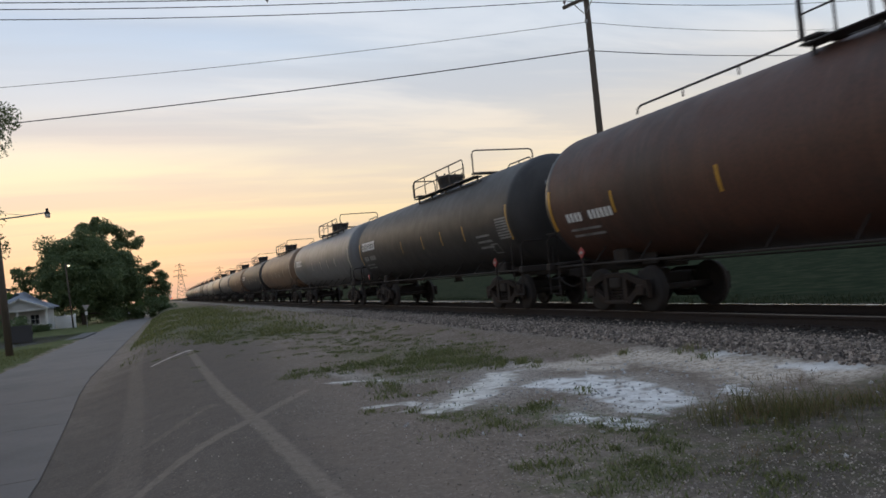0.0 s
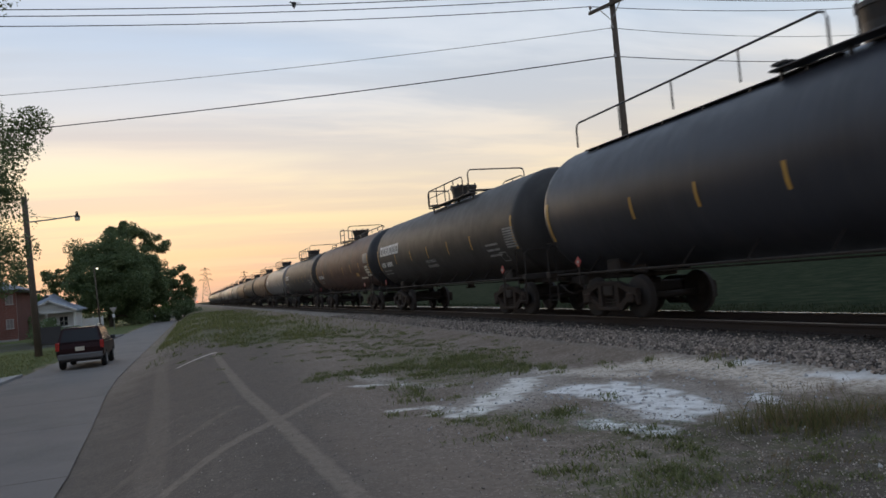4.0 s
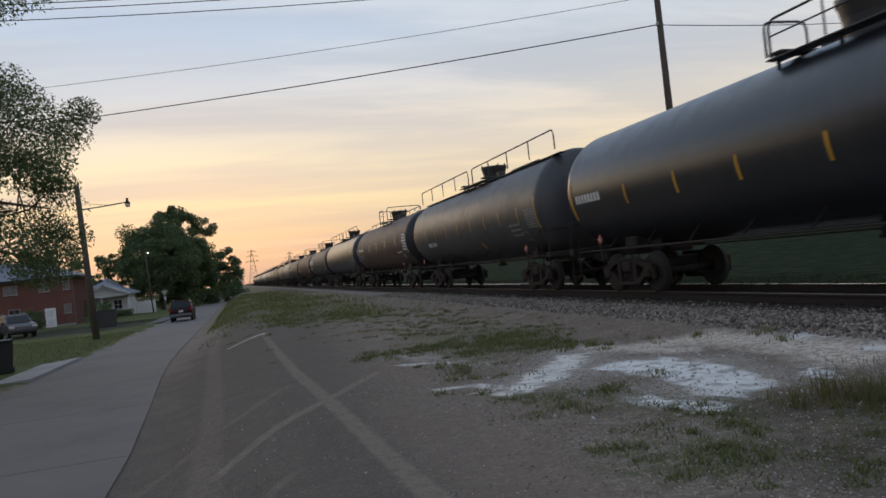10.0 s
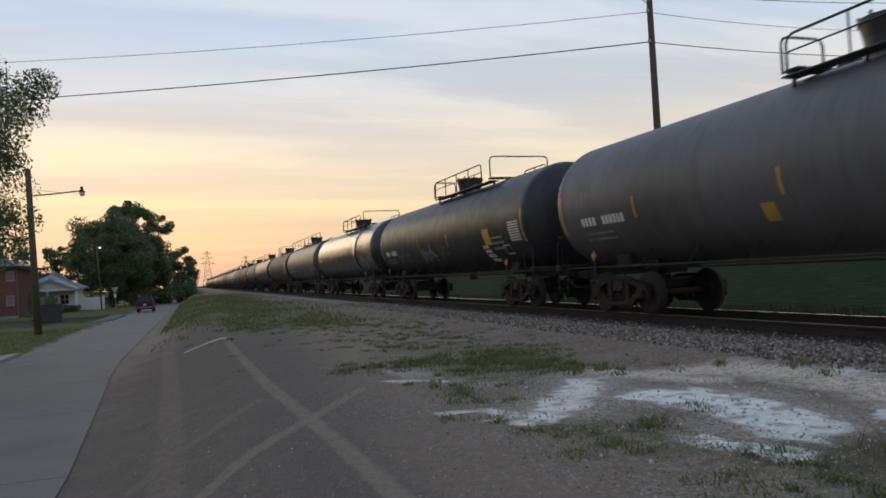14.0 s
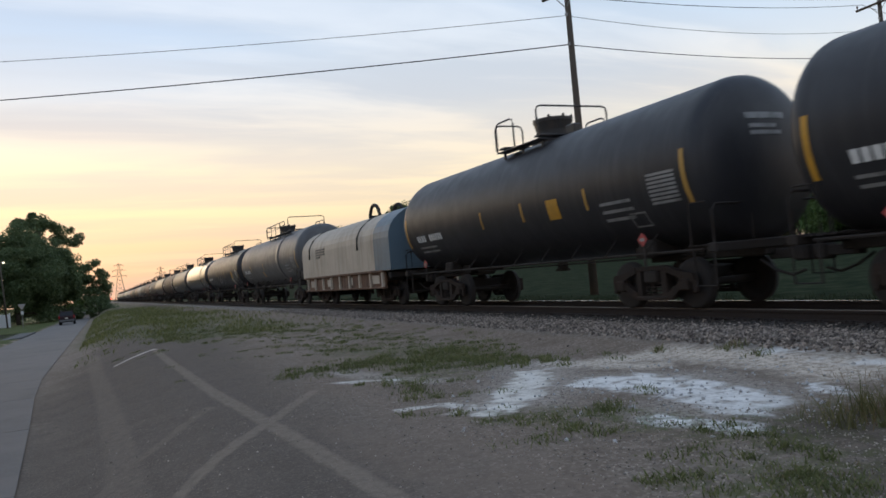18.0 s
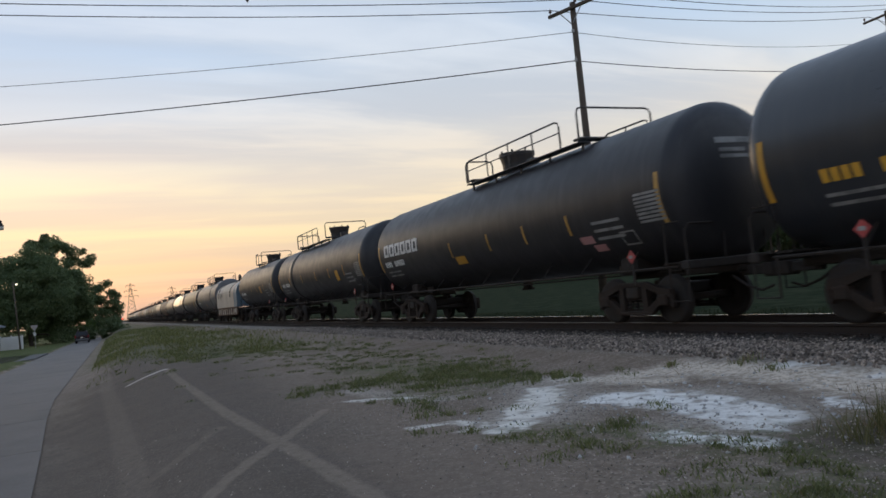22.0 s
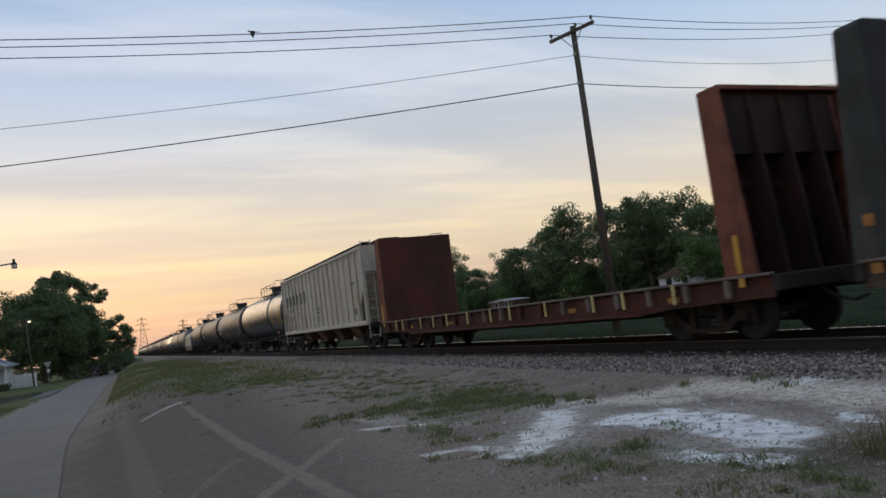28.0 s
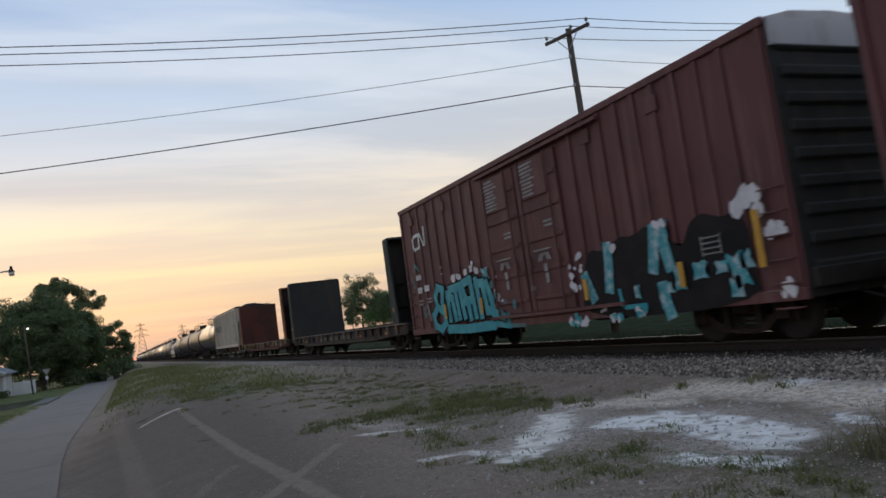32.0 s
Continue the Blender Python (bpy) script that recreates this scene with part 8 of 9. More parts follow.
def brick_house():
    z0 = left_z(84) - 0.1
    ho = thing("brick_house", "two-storey dark red brick house with a grey shingled hip roof", "house", "houses")
    x0, x1, y0, y1, ze = -33.0, -16.3, 84.0, 93.5, z0 + 5.25
    bm = bmesh.new()
    t = 0.25
    box(bm, ((x0 + x1) / 2, y0 + t / 2, (z0 + ze) / 2 - 0.2), (x1 - x0 - 0.03, t, ze - z0 + 0.4))
    part("front_wall", bm, M_MORTAR, ho)
    for yy, xx, sx, sy in ((y1 - t / 2, (x0 + x1) / 2, x1 - x0, t), ((y0 + y1) / 2, x0 + t / 2, t, y1 - y0 - 2 * t), ((y0 + y1) / 2, x1 - t / 2, t, y1 - y0 - 2 * t)):
        bm = bmesh.new()
        box(bm, (xx, yy, (z0 + ze) / 2 - 0.2), (sx, sy, ze - z0 + 0.4))
        part("side_wall", bm, M_BRICK, ho)
    # courses of the front, laid as stretchers joined along each course
    bm = bmesh.new()
    n = 26
    ch = (ze - z0) / n
    r = random.Random(6)
    for k in range(n):
        z = z0 + (k + 0.5) * ch
        w3 = 0.62
        x = x0 - (0.31 if k % 2 else 0.0)
        while x < x1:
            a, b = max(x, x0), min(x + w3 - 0.02, x1)
            if b - a > 0.05:
                box(bm, ((a + b) / 2, y0 - 0.012 - r.uniform(0, 0.006), z), (b - a, 0.03, ch - 0.02))
            x += w3
    tagged(part("brick_facing", bm, M_BRICK, ho, "dark red brick facing"), kind="stuff")
    bm = bmesh.new()
    hip_roof(bm, x0, x1, y0, y1, ze + 0.02, 2.1, 0.55)
    roof = part("roof", bm, M_SHINGLE, ho, "grey-blue shingled hip roof")
    bm = bmesh.new()
    box(bm, ((x0 + x1) / 2, y0 - 0.56, ze - 0.02), (x1 - x0 + 1.15, 0.06, 0.22))
    box(bm, (x1 + 0.56, (y0 + y1) / 2, ze - 0.02), (0.06, y1 - y0 + 1.0, 0.22))
    part("gutter", bm, M_CHAR, roof)
    bm = bmesh.new()
    rod(bm, (-20.6, 86.0, ze + 0.3), (-20.6, 86.0, ze + 1.7), 0.07, 8)
    part("vent_pipe", bm, M_CHAR, roof)
    for x, z, w2, h2 in ((-22.1, 4.35, 1.2, 0.9), (-19.0, 4.35, 0.95, 0.9), (-16.9, 4.35, 0.6, 0.85), (-16.95, 1.95, 0.6, 0.9), (-24.2, 1.9, 1.0, 0.95), (-21.9, 1.9, 1.0, 0.95), (-28.0, 4.35, 1.3, 0.9), (-28.0, 1.9, 1.3, 0.95)):
        window(ho, x, y0 - 0.03, z0 + z, w2, h2, blind=(x not in (-21.9,)), trim=M_OLDTRIM)
    bm = bmesh.new()
    box(bm, (-18.6, y0 - 0.07, z0 + 1.1), (1.0, 0.10, 2.1), 0.01)
    door = part("door", bm, M_TRIM, ho, "white front door")
    for dz in (-0.45, 0.5):
        bm = bmesh.new()
        box(bm, (-18.6, y0 - 0.13, z0 + 1.1 + dz), (0.62, 0.03, 0.62), 0.01)
        part("door_panel", bm, M_SIDING, door)
    bm = bmesh.new()
    box(bm, (-18.6, y0 - 0.7, z0 + 0.02), (1.8, 1.3, 0.18), 0.02)
    part("doorstep", bm, M_DRIVEWAY, ho)
    bm = bmesh.new()
    box(bm, ((x0 + x1) / 2, y0 - 0.04, z0 + 0.2), (x1 - x0 + 0.04, 0.05, 0.4))
    part("plinth", bm, M_DRIVEWAY, ho)


brick_house()


def cottage():
    y0 = 101.0
    z0 = left_z(y0) - 0.03
    ho = thing("cottage", "white sided cottage with a gabled porch and grey hip roof", "house", "houses")
    x0, x1 = -19.2, -13.4
    ze = z0 + 3.05
    bm = bmesh.new()
    box(bm, ((x0 + x1) / 2 - 0.6, y0 + 5.6, (z0 + ze) / 2), (x1 - x0 + 0.6, 8.0, ze - z0))
    part("wall", bm, M_SIDING, ho, "white wooden siding")
    for k in range(15):
        bm = bmesh.new()
        box(bm, ((x0 + x1) / 2 - 0.6, y0 + 1.585, z0 + 0.15 + k * 0.195), (x1 - x0 + 0.62, 0.035, 0.175))
        part("clapboard", bm, M_SIDING, ho)
    bm = bmesh.new()
    hip_roof(bm, x0 - 0.9, x1 - 0.0, y0 + 1.8, y0 + 9.6, ze + 0.03, 2.1, 0.4)
    roof = part("roof", bm, M_SHINGLE, ho, "grey-blue shingled hip roof")
    # porch gable towards the street
    bm = bmesh.new()
    zp = ze - 0.05
    gx = (x0 + x1) / 2 + 0.2
    hw, rise = 2.95, 1.35
    for s in (-1, 1):
        vs = [bm.verts.new(p) for p in ((gx, y0 - 0.35, zp + rise), (gx + s * (hw + 0.25), y0 - 0.35, zp - 0.08), (gx + s * (hw + 0.25), y0 + 4.0, zp - 0.08), (gx, y0 + 4.0, zp + rise))]
        lo = [bm.verts.new((v.co.x, v.co.y, v.co.z - 0.12)) for v in vs]
        bm.faces.new(vs)
        bm.faces.new(lo[::-1])
        for i in range(4):
            bm.faces.new((vs[i], lo[i], lo[(i + 1) % 4], vs[(i + 1) % 4]))
    bmesh.ops.recalc_face_normals(bm, faces=bm.faces)
    part("porch_roof", bm, M_SHINGLE, roof)
    bm = bmesh.new()
    va = [bm.verts.new(p) for p in ((gx - hw, y0, zp - 0.1), (gx + hw, y0, zp - 0.1), (gx, y0, zp + rise - 0.14))]
    vb = [bm.verts.new((v.co.x, v.co.y + 0.12, v.co.z)) for v in va]
    bm.faces.new(va)
    bm.faces.new(vb[::-1])
    for i in range(3):
        bm.faces.new((va[i], vb[i], vb[(i + 1) % 3], va[(i + 1) % 3]))
    bmesh.ops.recalc_face_normals(bm, faces=bm.faces)
    part("gable", bm, M_SIDING, ho)
    for s in (-1, 1):
        bm = bmesh.new()
        q = Euler((0, s * math.atan2(rise + 0.0, hw + 0.1), 0)).to_matrix()
        box(bm, (gx + s * hw / 2, y0 - 0.40, zp + rise / 2 - 0.09), (math.hypot(hw, rise) + 0.25, 0.06, 0.18), 0.0, q)
        part("barge_board", bm, M_TRIM, ho)
    bm = bmesh.new()
    box(bm, (gx, y0, zp - 0.18), (2 * hw, 0.16, 0.22), 0.01)
    part("porch_beam", bm, M_TRIM, ho)
    for x in (gx - hw + 0.12, gx - 0.35, gx + hw - 0.12):
        bm = bmesh.new()
        box(bm, (x, y0, z0 + 1.4), (0.17, 0.17, 2.8), 0.015)
        box(bm, (x, y0, z0 + 2.72), (0.25, 0.25, 0.10), 0.01)
        part("porch_post", bm, M_TRIM, ho)
    bm = bmesh.new()
    box(bm, (gx, y0 + 0.8, z0 + 0.12), (2 * hw, 1.9, 0.34), 0.02)
    part("porch_floor", bm, M_DRIVEWAY, ho)
    bm = bmesh.new()
    box(bm, (gx + 0.7, y0, z0 + 1.02), (2 * hw - 1.5, 0.07, 0.07))
    box(bm, (gx + 0.7, y0, z0 + 0.42), (2 * hw - 1.5, 0.06, 0.06))
    part("railing", bm, M_TRIM, ho)
    for k in range(24):
        bm = bmesh.new()
        box(bm, (gx + 0.7 - (hw - 0.8) + k * (2 * hw - 1.6) / 23, y0, z0 + 0.72), (0.04, 0.04, 0.6))
        part("baluster", bm, M_TRIM, ho)
    for s in (-1, 1):
        bm = bmesh.new()
        box(bm, (gx - 1.9 + s * 0.45, y0 - 0.55, z0 + 0.75), (0.06, 1.3, 0.07), 0.0, Euler((radians(32), 0, 0)).to_matrix())
        part("stair_rail", bm, M_TRIM, ho)
    for k in range(3):
        bm = bmesh.new()
        box(bm, (gx - 1.9, y0 - 0.35 - k * 0.28, z0 + 0.22 - k * 0.10), (1.0, 0.30, 0.12), 0.01)
        part("step", bm, M_DRIVEWAY, ho)
    window(ho, gx + 1.3, y0 + 1.56, z0 + 1.65, 1.0, 1.2, False)
    window(ho, gx - 0.2, y0 + 1.56, z0 + 1.65, 0.8, 1.2, False)
    bm = bmesh.new()
    box(bm, (gx - 1.9, y0 + 1.54, z0 + 1.3), (0.95, 0.08, 2.05), 0.01)
    part("door", bm, M_SHADE, ho)


cottage()

# white fence beside the cottage
fence = thing("fence", "white board fence beside the cottage", "fence")
for k in range(17):
    x = -13.1 + k * 0.155
    y = 106.5 - k * 0.10
    bm = bmesh.new()
    box(bm, (x, y, left_z(y) + 0.85), (0.145, 0.03, 1.7), 0.006)
    part("board", bm, M_TRIM, fence)
for k in (0, 8, 16):
    bm = bmesh.new()
    box(bm, (-13.1 + k * 0.155, 106.58 - k * 0.10, left_z(106) + 0.9), (0.12, 0.12, 1.9), 0.01)
    part("post", bm, M_TRIM, fence)


def hedge(label, x0, x1, y, h, d, seed):
    hd = thing("hedge", label, "hedge")
    r = random.Random(seed)
    ends = [(Vector((x0 + (x1 - x0) * (k + 0.5) / 10, y, left_z(y) + h * 0.5)), d) for k in range(10)]
    part("leaves", crown_mesh("hedge_leaves", ends, 3500, 0.10, 1.0, seed, M_LEAF, h / (2 * d)), None, hd)
    bm = bmesh.new()
    for k in range(10):
        rod(bm, (ends[k][0].x, y, left_z(y) - 0.1), (ends[k][0].x, y, left_z(y) + h * 0.7), 0.03, 5)
    part("stems", bm, M_BARK, hd)


hedge("clipped dark green hedge before the cottage porch", -16.8, -12.9, 99.2, 1.05, 0.55, 71)

# driveways and parking strip off the street
drive = thing("driveway", "pale concrete driveway apron beside the street", "driveway", kind="structure")


def flat_patch(parent, name, outline, lift, mat):
    bm = bmesh.new()
    hi = [bm.verts.new((x, y, left_z(y) + lift)) for x, y in outline]
    lo = [bm.verts.new((x, y, left_z(y) - 0.12)) for x, y in outline]
    bm.faces.new(hi)
    for i in range(len(outline)):
        j = (i + 1) % len(outline)
        bm.faces.new((lo[i], lo[j], hi[j], hi[i]))
    bmesh.ops.recalc_face_normals(bm, faces=bm.faces)
    return part(name, bm, mat, parent)


flat_patch(drive, "apron", [(-5.47, 21.8), (-5.47, 28.5), (-6.4, 27.2), (-7.6, 27.6), (-11.0, 35.0), (-13.5, 35.0), (-8.6, 22.4), (-6.6, 21.2)], 0.105, M_DRIVEWAY)
M_ASPHALT = material("old_asphalt", (0.085, 0.083, 0.082), 0.9, stain=((0.06, 0.058, 0.057), 0.7, 0.6), grain=((0.13, 0.125, 0.12), 40, 0.4))
flat_patch(drive, "parking_strip", [(-5.47, 58.0), (-5.47, 70.0), (-30.0, 80.0), (-30.0, 56.0), (-9.0, 52.5)], 0.11, M_ASPHALT)


# ---- small things by the street ----
def wheelie_bin(x, y, turn):
    b = thing("waste_bin", "dark plastic wheeled waste bin at the kerb", "waste bin", "waste bins", at=(x, y, left_z(y) + 0.05), turn=turn)
    bm = bmesh.new()
    va = [bm.verts.new(p) for p in ((-0.24, -0.26, 0.06), (0.24, -0.26, 0.06), (0.24, 0.26, 0.06), (-0.24, 0.26, 0.06))]
    vb = [bm.verts.new(p) for p in ((-0.31, -0.36, 1.0), (0.31, -0.36, 1.0), (0.31, 0.36, 1.0), (-0.31, 0.36, 1.0))]
    bm.faces.new(va[::-1])
    bm.faces.new(vb)
    for i in range(4):
        bm.faces.new((va[i], va[(i + 1) % 4], vb[(i + 1) % 4], vb[i]))
    bmesh.ops.bevel(bm, geom=list(bm.edges), offset=0.03, segments=2, affect="EDGES")
    part("body", bm, M_DARKPLASTIC, b)
    bm = bmesh.new()
    box(bm, (0, 0, 1.04), (0.68, 0.80, 0.07), 0.03)
    part("lid", bm, M_DARKPLASTIC, b)
    bm = bmesh.new()
    rod(bm, (-0.25, 0.42, 0.98), (0.25, 0.42, 0.98), 0.02, 8)
    part("handle", bm, M_DARKPLASTIC, b)
    for s in (-1, 1):
        bm = bmesh.new()
        rod(bm, (s * 0.27, 0.26, 0.12), (s * 0.33, 0.26, 0.12), 0.12, 14)
        part("wheel", bm, M_DARKPLASTIC, b)


wheelie_bin(-7.0, 25.0, 20)
wheelie_bin(-7.7, 25.3, 10)

dumpster = thing("dumpster", "low dark steel dumpster by the lawn", "dumpster", at=(-9.7, 60.0, left_z(60) + 0.1), turn=8)
dumpster.scale = (0.85, 0.85, 0.85)
bm = bmesh.new()
prism(bm, [(-0.8, 0.1), (0.8, 0.1), (0.95, 1.25), (-0.75, 1.45)], -0.95, 0.95)
part("body", bm, M_DARKPLASTIC, dumpster)
bm = bmesh.new()
box(bm, (0, 0.1, 1.38), (1.95, 1.8, 0.06), 0.01, Euler((radians(-7), 0, 0)).to_matrix())
part("lid", bm, M_DARKPLASTIC, dumpster)
for s in (-1, 1):
    bm = bmesh.new()
    box(bm, (s * 0.99, 0, 0.8), (0.08, 1.2, 0.14), 0.01)
    part("lift_pocket", bm, M_CHAR, dumpster)

sign = thing("road_sign", "small yield-shaped sign with a plate below on a thin post", "road sign", at=(-8.6, 97.0, left_z(97)))
bm = bmesh.new()
rod(bm, (0, 0, 0), (0, 0, 2.7), 0.035, 8)
part("post", bm, M_STEEL, sign)
bm = bmesh.new()
vs = [bm.verts.new((x, -0.05, z)) for x, z in ((-0.42, 2.75), (0.42, 2.75), (0.0, 2.05))]
vt = [bm.verts.new((v.co.x, -0.03, v.co.z)) for v in vs]
bm.faces.new(vs)
bm.faces.new(vt[::-1])
for i in range(3):
    bm.faces.new((vs[i], vt[i], vt[(i + 1) % 3], vs[(i + 1) % 3]))
part("sign_plate", bm, M_STEEL, sign, "bare metal triangular plate")
bm = bmesh.new()
box(bm, (0, -0.04, 1.75), (0.28, 0.02, 0.4), 0.004)
part("lower_plate", bm, M_LETTER, sign, "pale plate")


def car_model(name, label, paint, kind, group=""):
    """Car with body, cabin, glazing, lamps, bumpers, mirrors and four wheels; nose towards +y."""
    c = thing(name, label, kind, group)
    half_w = 0.90
    prof = [(-2.25, 0.45), (-2.28, 0.85), (-2.22, 1.05), (1.05, 1.08), (2.0, 1.0), (2.22, 0.85), (2.25, 0.45)]
    bm = bmesh.new()
    prism(bm, prof, -half_w, half_w)
    bmesh.ops.bevel(bm, geom=[e for e in bm.edges if abs(e.verts[0].co.x - e.verts[1].co.x) < 1e-5], offset=0.06, segments=2, affect="EDGES")
    part("body", bm, paint, c, "painted lower body")
    bm = bmesh.new()
    lo = [(-0.88, -2.18), (0.88, -2.18), (0.88, 1.05), (-0.88, 1.05)]
    hi = [(-0.70, -1.88), (0.70, -1.88), (0.70, 0.25), (-0.70, 0.25)]
    va = [bm.verts.new((x, y, 1.04)) for x, y in lo]
    vb = [bm.verts.new((x, y, 1.68)) for x, y in hi]
    bm.faces.new(vb)
    bm.faces.new(va[::-1])
    for i in range(4):
        bm.faces.new((va[i], va[(i + 1) % 4], vb[(i + 1) % 4], vb[i]))
    bmesh.ops.bevel(bm, geom=list(bm.edges), offset=0.04, segments=2, affect="EDGES")
    cab = part("cabin", bm, paint, c)
    bm = bmesh.new()

    def quad(pts):
        bm.faces.new([bm.verts.new(p) for p in pts])

    quad(((-0.74, -2.155, 1.12), (0.74, -2.155, 1.12), (0.62, -1.925, 1.60), (-0.62, -1.925, 1.60)))
    part("rear_window", bm, M_GLASS, cab, "dark rear window")
    bm = bmesh.new()
    quad(((-0.76, 1.00, 1.12), (0.76, 1.00, 1.12), (0.64, 0.37, 1.60), (-0.64, 0.37, 1.60)))
    part("windscreen", bm, M_GLASS, cab)
    for s in (-1, 1):
        for y0, y1 in ((-1.95, -1.15), (-1.08, -0.25), (-0.18, 0.62)):
            bm = bmesh.new()
            t1 = 0.12 if y0 < -1.9 else 0.0
            t2 = 0.42 if y1 > 0.5 else 0.0
            quad(((s * 0.867, y0, 1.12), (s * 0.867, y1, 1.12), (s * 0.735, y1 - t2, 1.59), (s * 0.735, y0 + t1, 1.59)))
            part("side_window", bm, M_GLASS, cab, "tinted side window")
        bm = bmesh.new()
        box(bm, (s * 0.84, -2.24, 0.95), (0.16, 0.10, 0.34), 0.02)
        part("tail_lamp", bm, M_TAIL, c, "red tail lamp")
        bm = bmesh.new()
        box(bm, (s * 0.72, 2.19, 0.82), (0.32, 0.12, 0.16), 0.02)
        part("headlamp", bm, M_LAMPGLASS, c)
        bm = bmesh.new()
        box(bm, (s * 1.0, 0.62, 1.12), (0.20, 0.12, 0.16), 0.03)
        part("mirror", bm, M_DARKPLASTIC, c)
        bm = bmesh.new()
        pipe(bm, [(s * 0.62, -1.75, 1.68), (s * 0.62, -1.7, 1.75), (s * 0.62, 0.05, 1.75), (s * 0.62, 0.12, 1.68)], 0.02)
        part("roof_rail", bm, M_STEEL, c)
    bm = bmesh.new()
    box(bm, (0, -2.27, 0.52), (1.7, 0.16, 0.24), 0.04)
    part("rear_bumper", bm, M_BUMPER if paint is M_SUV else M_DARKPLASTIC, c, "grey rear bumper")
    bm = bmesh.new()
    box(bm, (0, 2.25, 0.52), (1.7, 0.14, 0.24), 0.04)
    part("front_bumper", bm, M_DARKPLASTIC, c)
    bm = bmesh.new()
    box(bm, (0, -2.292, 0.82), (0.34, 0.02, 0.16), 0.004)
    part("number_plate", bm, M_TAPE, c, "pale blank plate")
    bm = bmesh.new()
    box(bm, (0, 0, 0.42), (1.55, 4.1, 0.24), 0.03)
    part("underbody", bm, M_DARKPLASTIC, c)
    for s in (-1, 1):
        for y in (-1.38, 1.38):
            bm = bmesh.new()
            rod(bm, (-0.11, 0, 0), (0.11, 0, 0), 0.35, 24)
            bmesh.ops.bevel(bm, geom=[e for e in bm.edges if len(e.link_faces) == 2 and any(len(f.verts) > 4 for f in e.link_faces)], offset=0.03, segments=2, affect="EDGES")
            w3 = part("wheel", bm, M_TYRE, c, "black tyre on a grey rim")
            w3.location = (s * 0.80, y, 0.35)
            bm = bmesh.new()
            rod(bm, (s * 0.10, 0, 0), (s * 0.118, 0, 0), 0.21, 18)
            for k in range(5):
                a = k * math.tau / 5
                box(bm, (s * 0.12, 0.11 * math.cos(a), 0.11 * math.sin(a)), (0.02, 0.05, 0.05))
            part("rim", bm, M_STEEL, w3)
            if group == "moving":
                ROLLING.append((w3, s * 0.80, y))
            bm = bmesh.new()
            for k in range(9):
                a0, a1 = math.pi * k / 9, math.pi * (k + 1) / 9
                v4 = [bm.verts.new((s * 0.905, y + rr * math.cos(a), 0.36 + rr * math.sin(a))) for rr, a in ((0.38, a0), (0.46, a0), (0.46, a1), (0.38, a1))]
                bm.faces.new(v4 if s > 0 else v4[::-1])
            part("wheel_arch", bm, M_DARKPLASTIC, c)
    return c


ROLLING = []
M_SUV = material("dark_red_car_paint", (0.018, 0.004, 0.006), 0.45, spec=0.25, stain=((0.022, 0.004, 0.006), 1.0, 0.4))
M_CARGREY = material("charcoal_car_paint", (0.05, 0.052, 0.06), 0.3, coat=0.5)
M_CARPALE = material("pale_car_paint", (0.5, 0.5, 0.5), 0.3, coat=0.5)
M_TYRE = material("black_rubber", (0.015, 0.015, 0.016), 0.8)
M_BUMPER = material("grey_plastic_bumper", (0.10, 0.10, 0.105), 0.6)
M_TAIL = material("red_lamp_lens", (0.30, 0.012, 0.012), 0.2)
suv = car_model("suv", "dark red sport utility car driving away down the street", M_SUV, "car", "moving")
suv["group"] = "cars by the street"
suv.scale = (0.86, 0.90, 0.88)
parked = car_model("parked_car", "charcoal hatchback parked before the brick house", M_CARGREY, "car", "cars by the street")
parked.location, parked.rotation_euler = (-15.6, 60.0, left_z(60) + 0.11), (0, 0, radians(205))
parked = car_model("parked_car", "dark car parked before the brick house", M_SUV, "car", "cars by the street")
parked.location, parked.rotation_euler = (-19.5, 62.0, left_z(62) + 0.11), (0, 0, radians(200))
parked = car_model("parked_car", "pale car parked far down the street", M_CARPALE, "car", "cars by the street")
parked.location, parked.rotation_euler = (-6.9, 146.0, left_z(146) + 0.02), (0, 0, radians(10))


# ---- far things ----
def lattice_tower(label, x, y, h):
    """Steel transmission tower: four tapering legs, cross braces, three arms."""
    t = thing("transmission_tower", label, "tower", "transmission towers", at=(x, y, -0.5))
    w0 = h * 0.13
    bm = bmesh.new()
    r = h * 0.004
    lv = 10
    def cor(k, sx, sy):
        f2 = k / lv
        ww = w0 * (1 - f2) ** 1.15 + h * 0.012
        return Vector((sx * ww, sy * ww, h * f2))
    for sx, sy in ((-1, -1), (1, -1), (1, 1), (-1, 1)):
        for k in range(lv):
            rod(bm, cor(k, sx, sy), cor(k + 1, sx, sy), r, 4)
    part("legs", bm, M_CHAR, t)
    bm = bmesh.new()
    for k in range(lv):
        for (a, b) in (((-1, -1), (1, -1)), ((1, -1), (1, 1)), ((1, 1), (-1, 1)), ((-1, 1), (-1, -1))):
            rod(bm, cor(k, *a), cor(k + 1, *b), r * 0.6, 4)
            rod(bm, cor(k, *b), cor(k + 1, *a), r * 0.6, 4)
    part("lattice", bm, M_CHAR, t)
    for f2, ln in ((0.66, 0.17), (0.80, 0.15), (0.93, 0.11)):
        bm = bmesh.new()
        for s in (-1, 1):
            rod(bm, (0, 0, h * f2), (s * h * ln, 0, h * f2 + 0.2), r, 4)
            rod(bm, (0, 0, h * (f2 + 0.05)), (s * h * ln, 0, h * f2 + 0.2), r * 0.8, 4)
            rod(bm, (s * h * ln, 0, h * f2 + 0.2), (s * h * ln, 0, h * f2 - h * 0.03), r * 0.9, 4)
        part("arm", bm, M_CHAR, t)


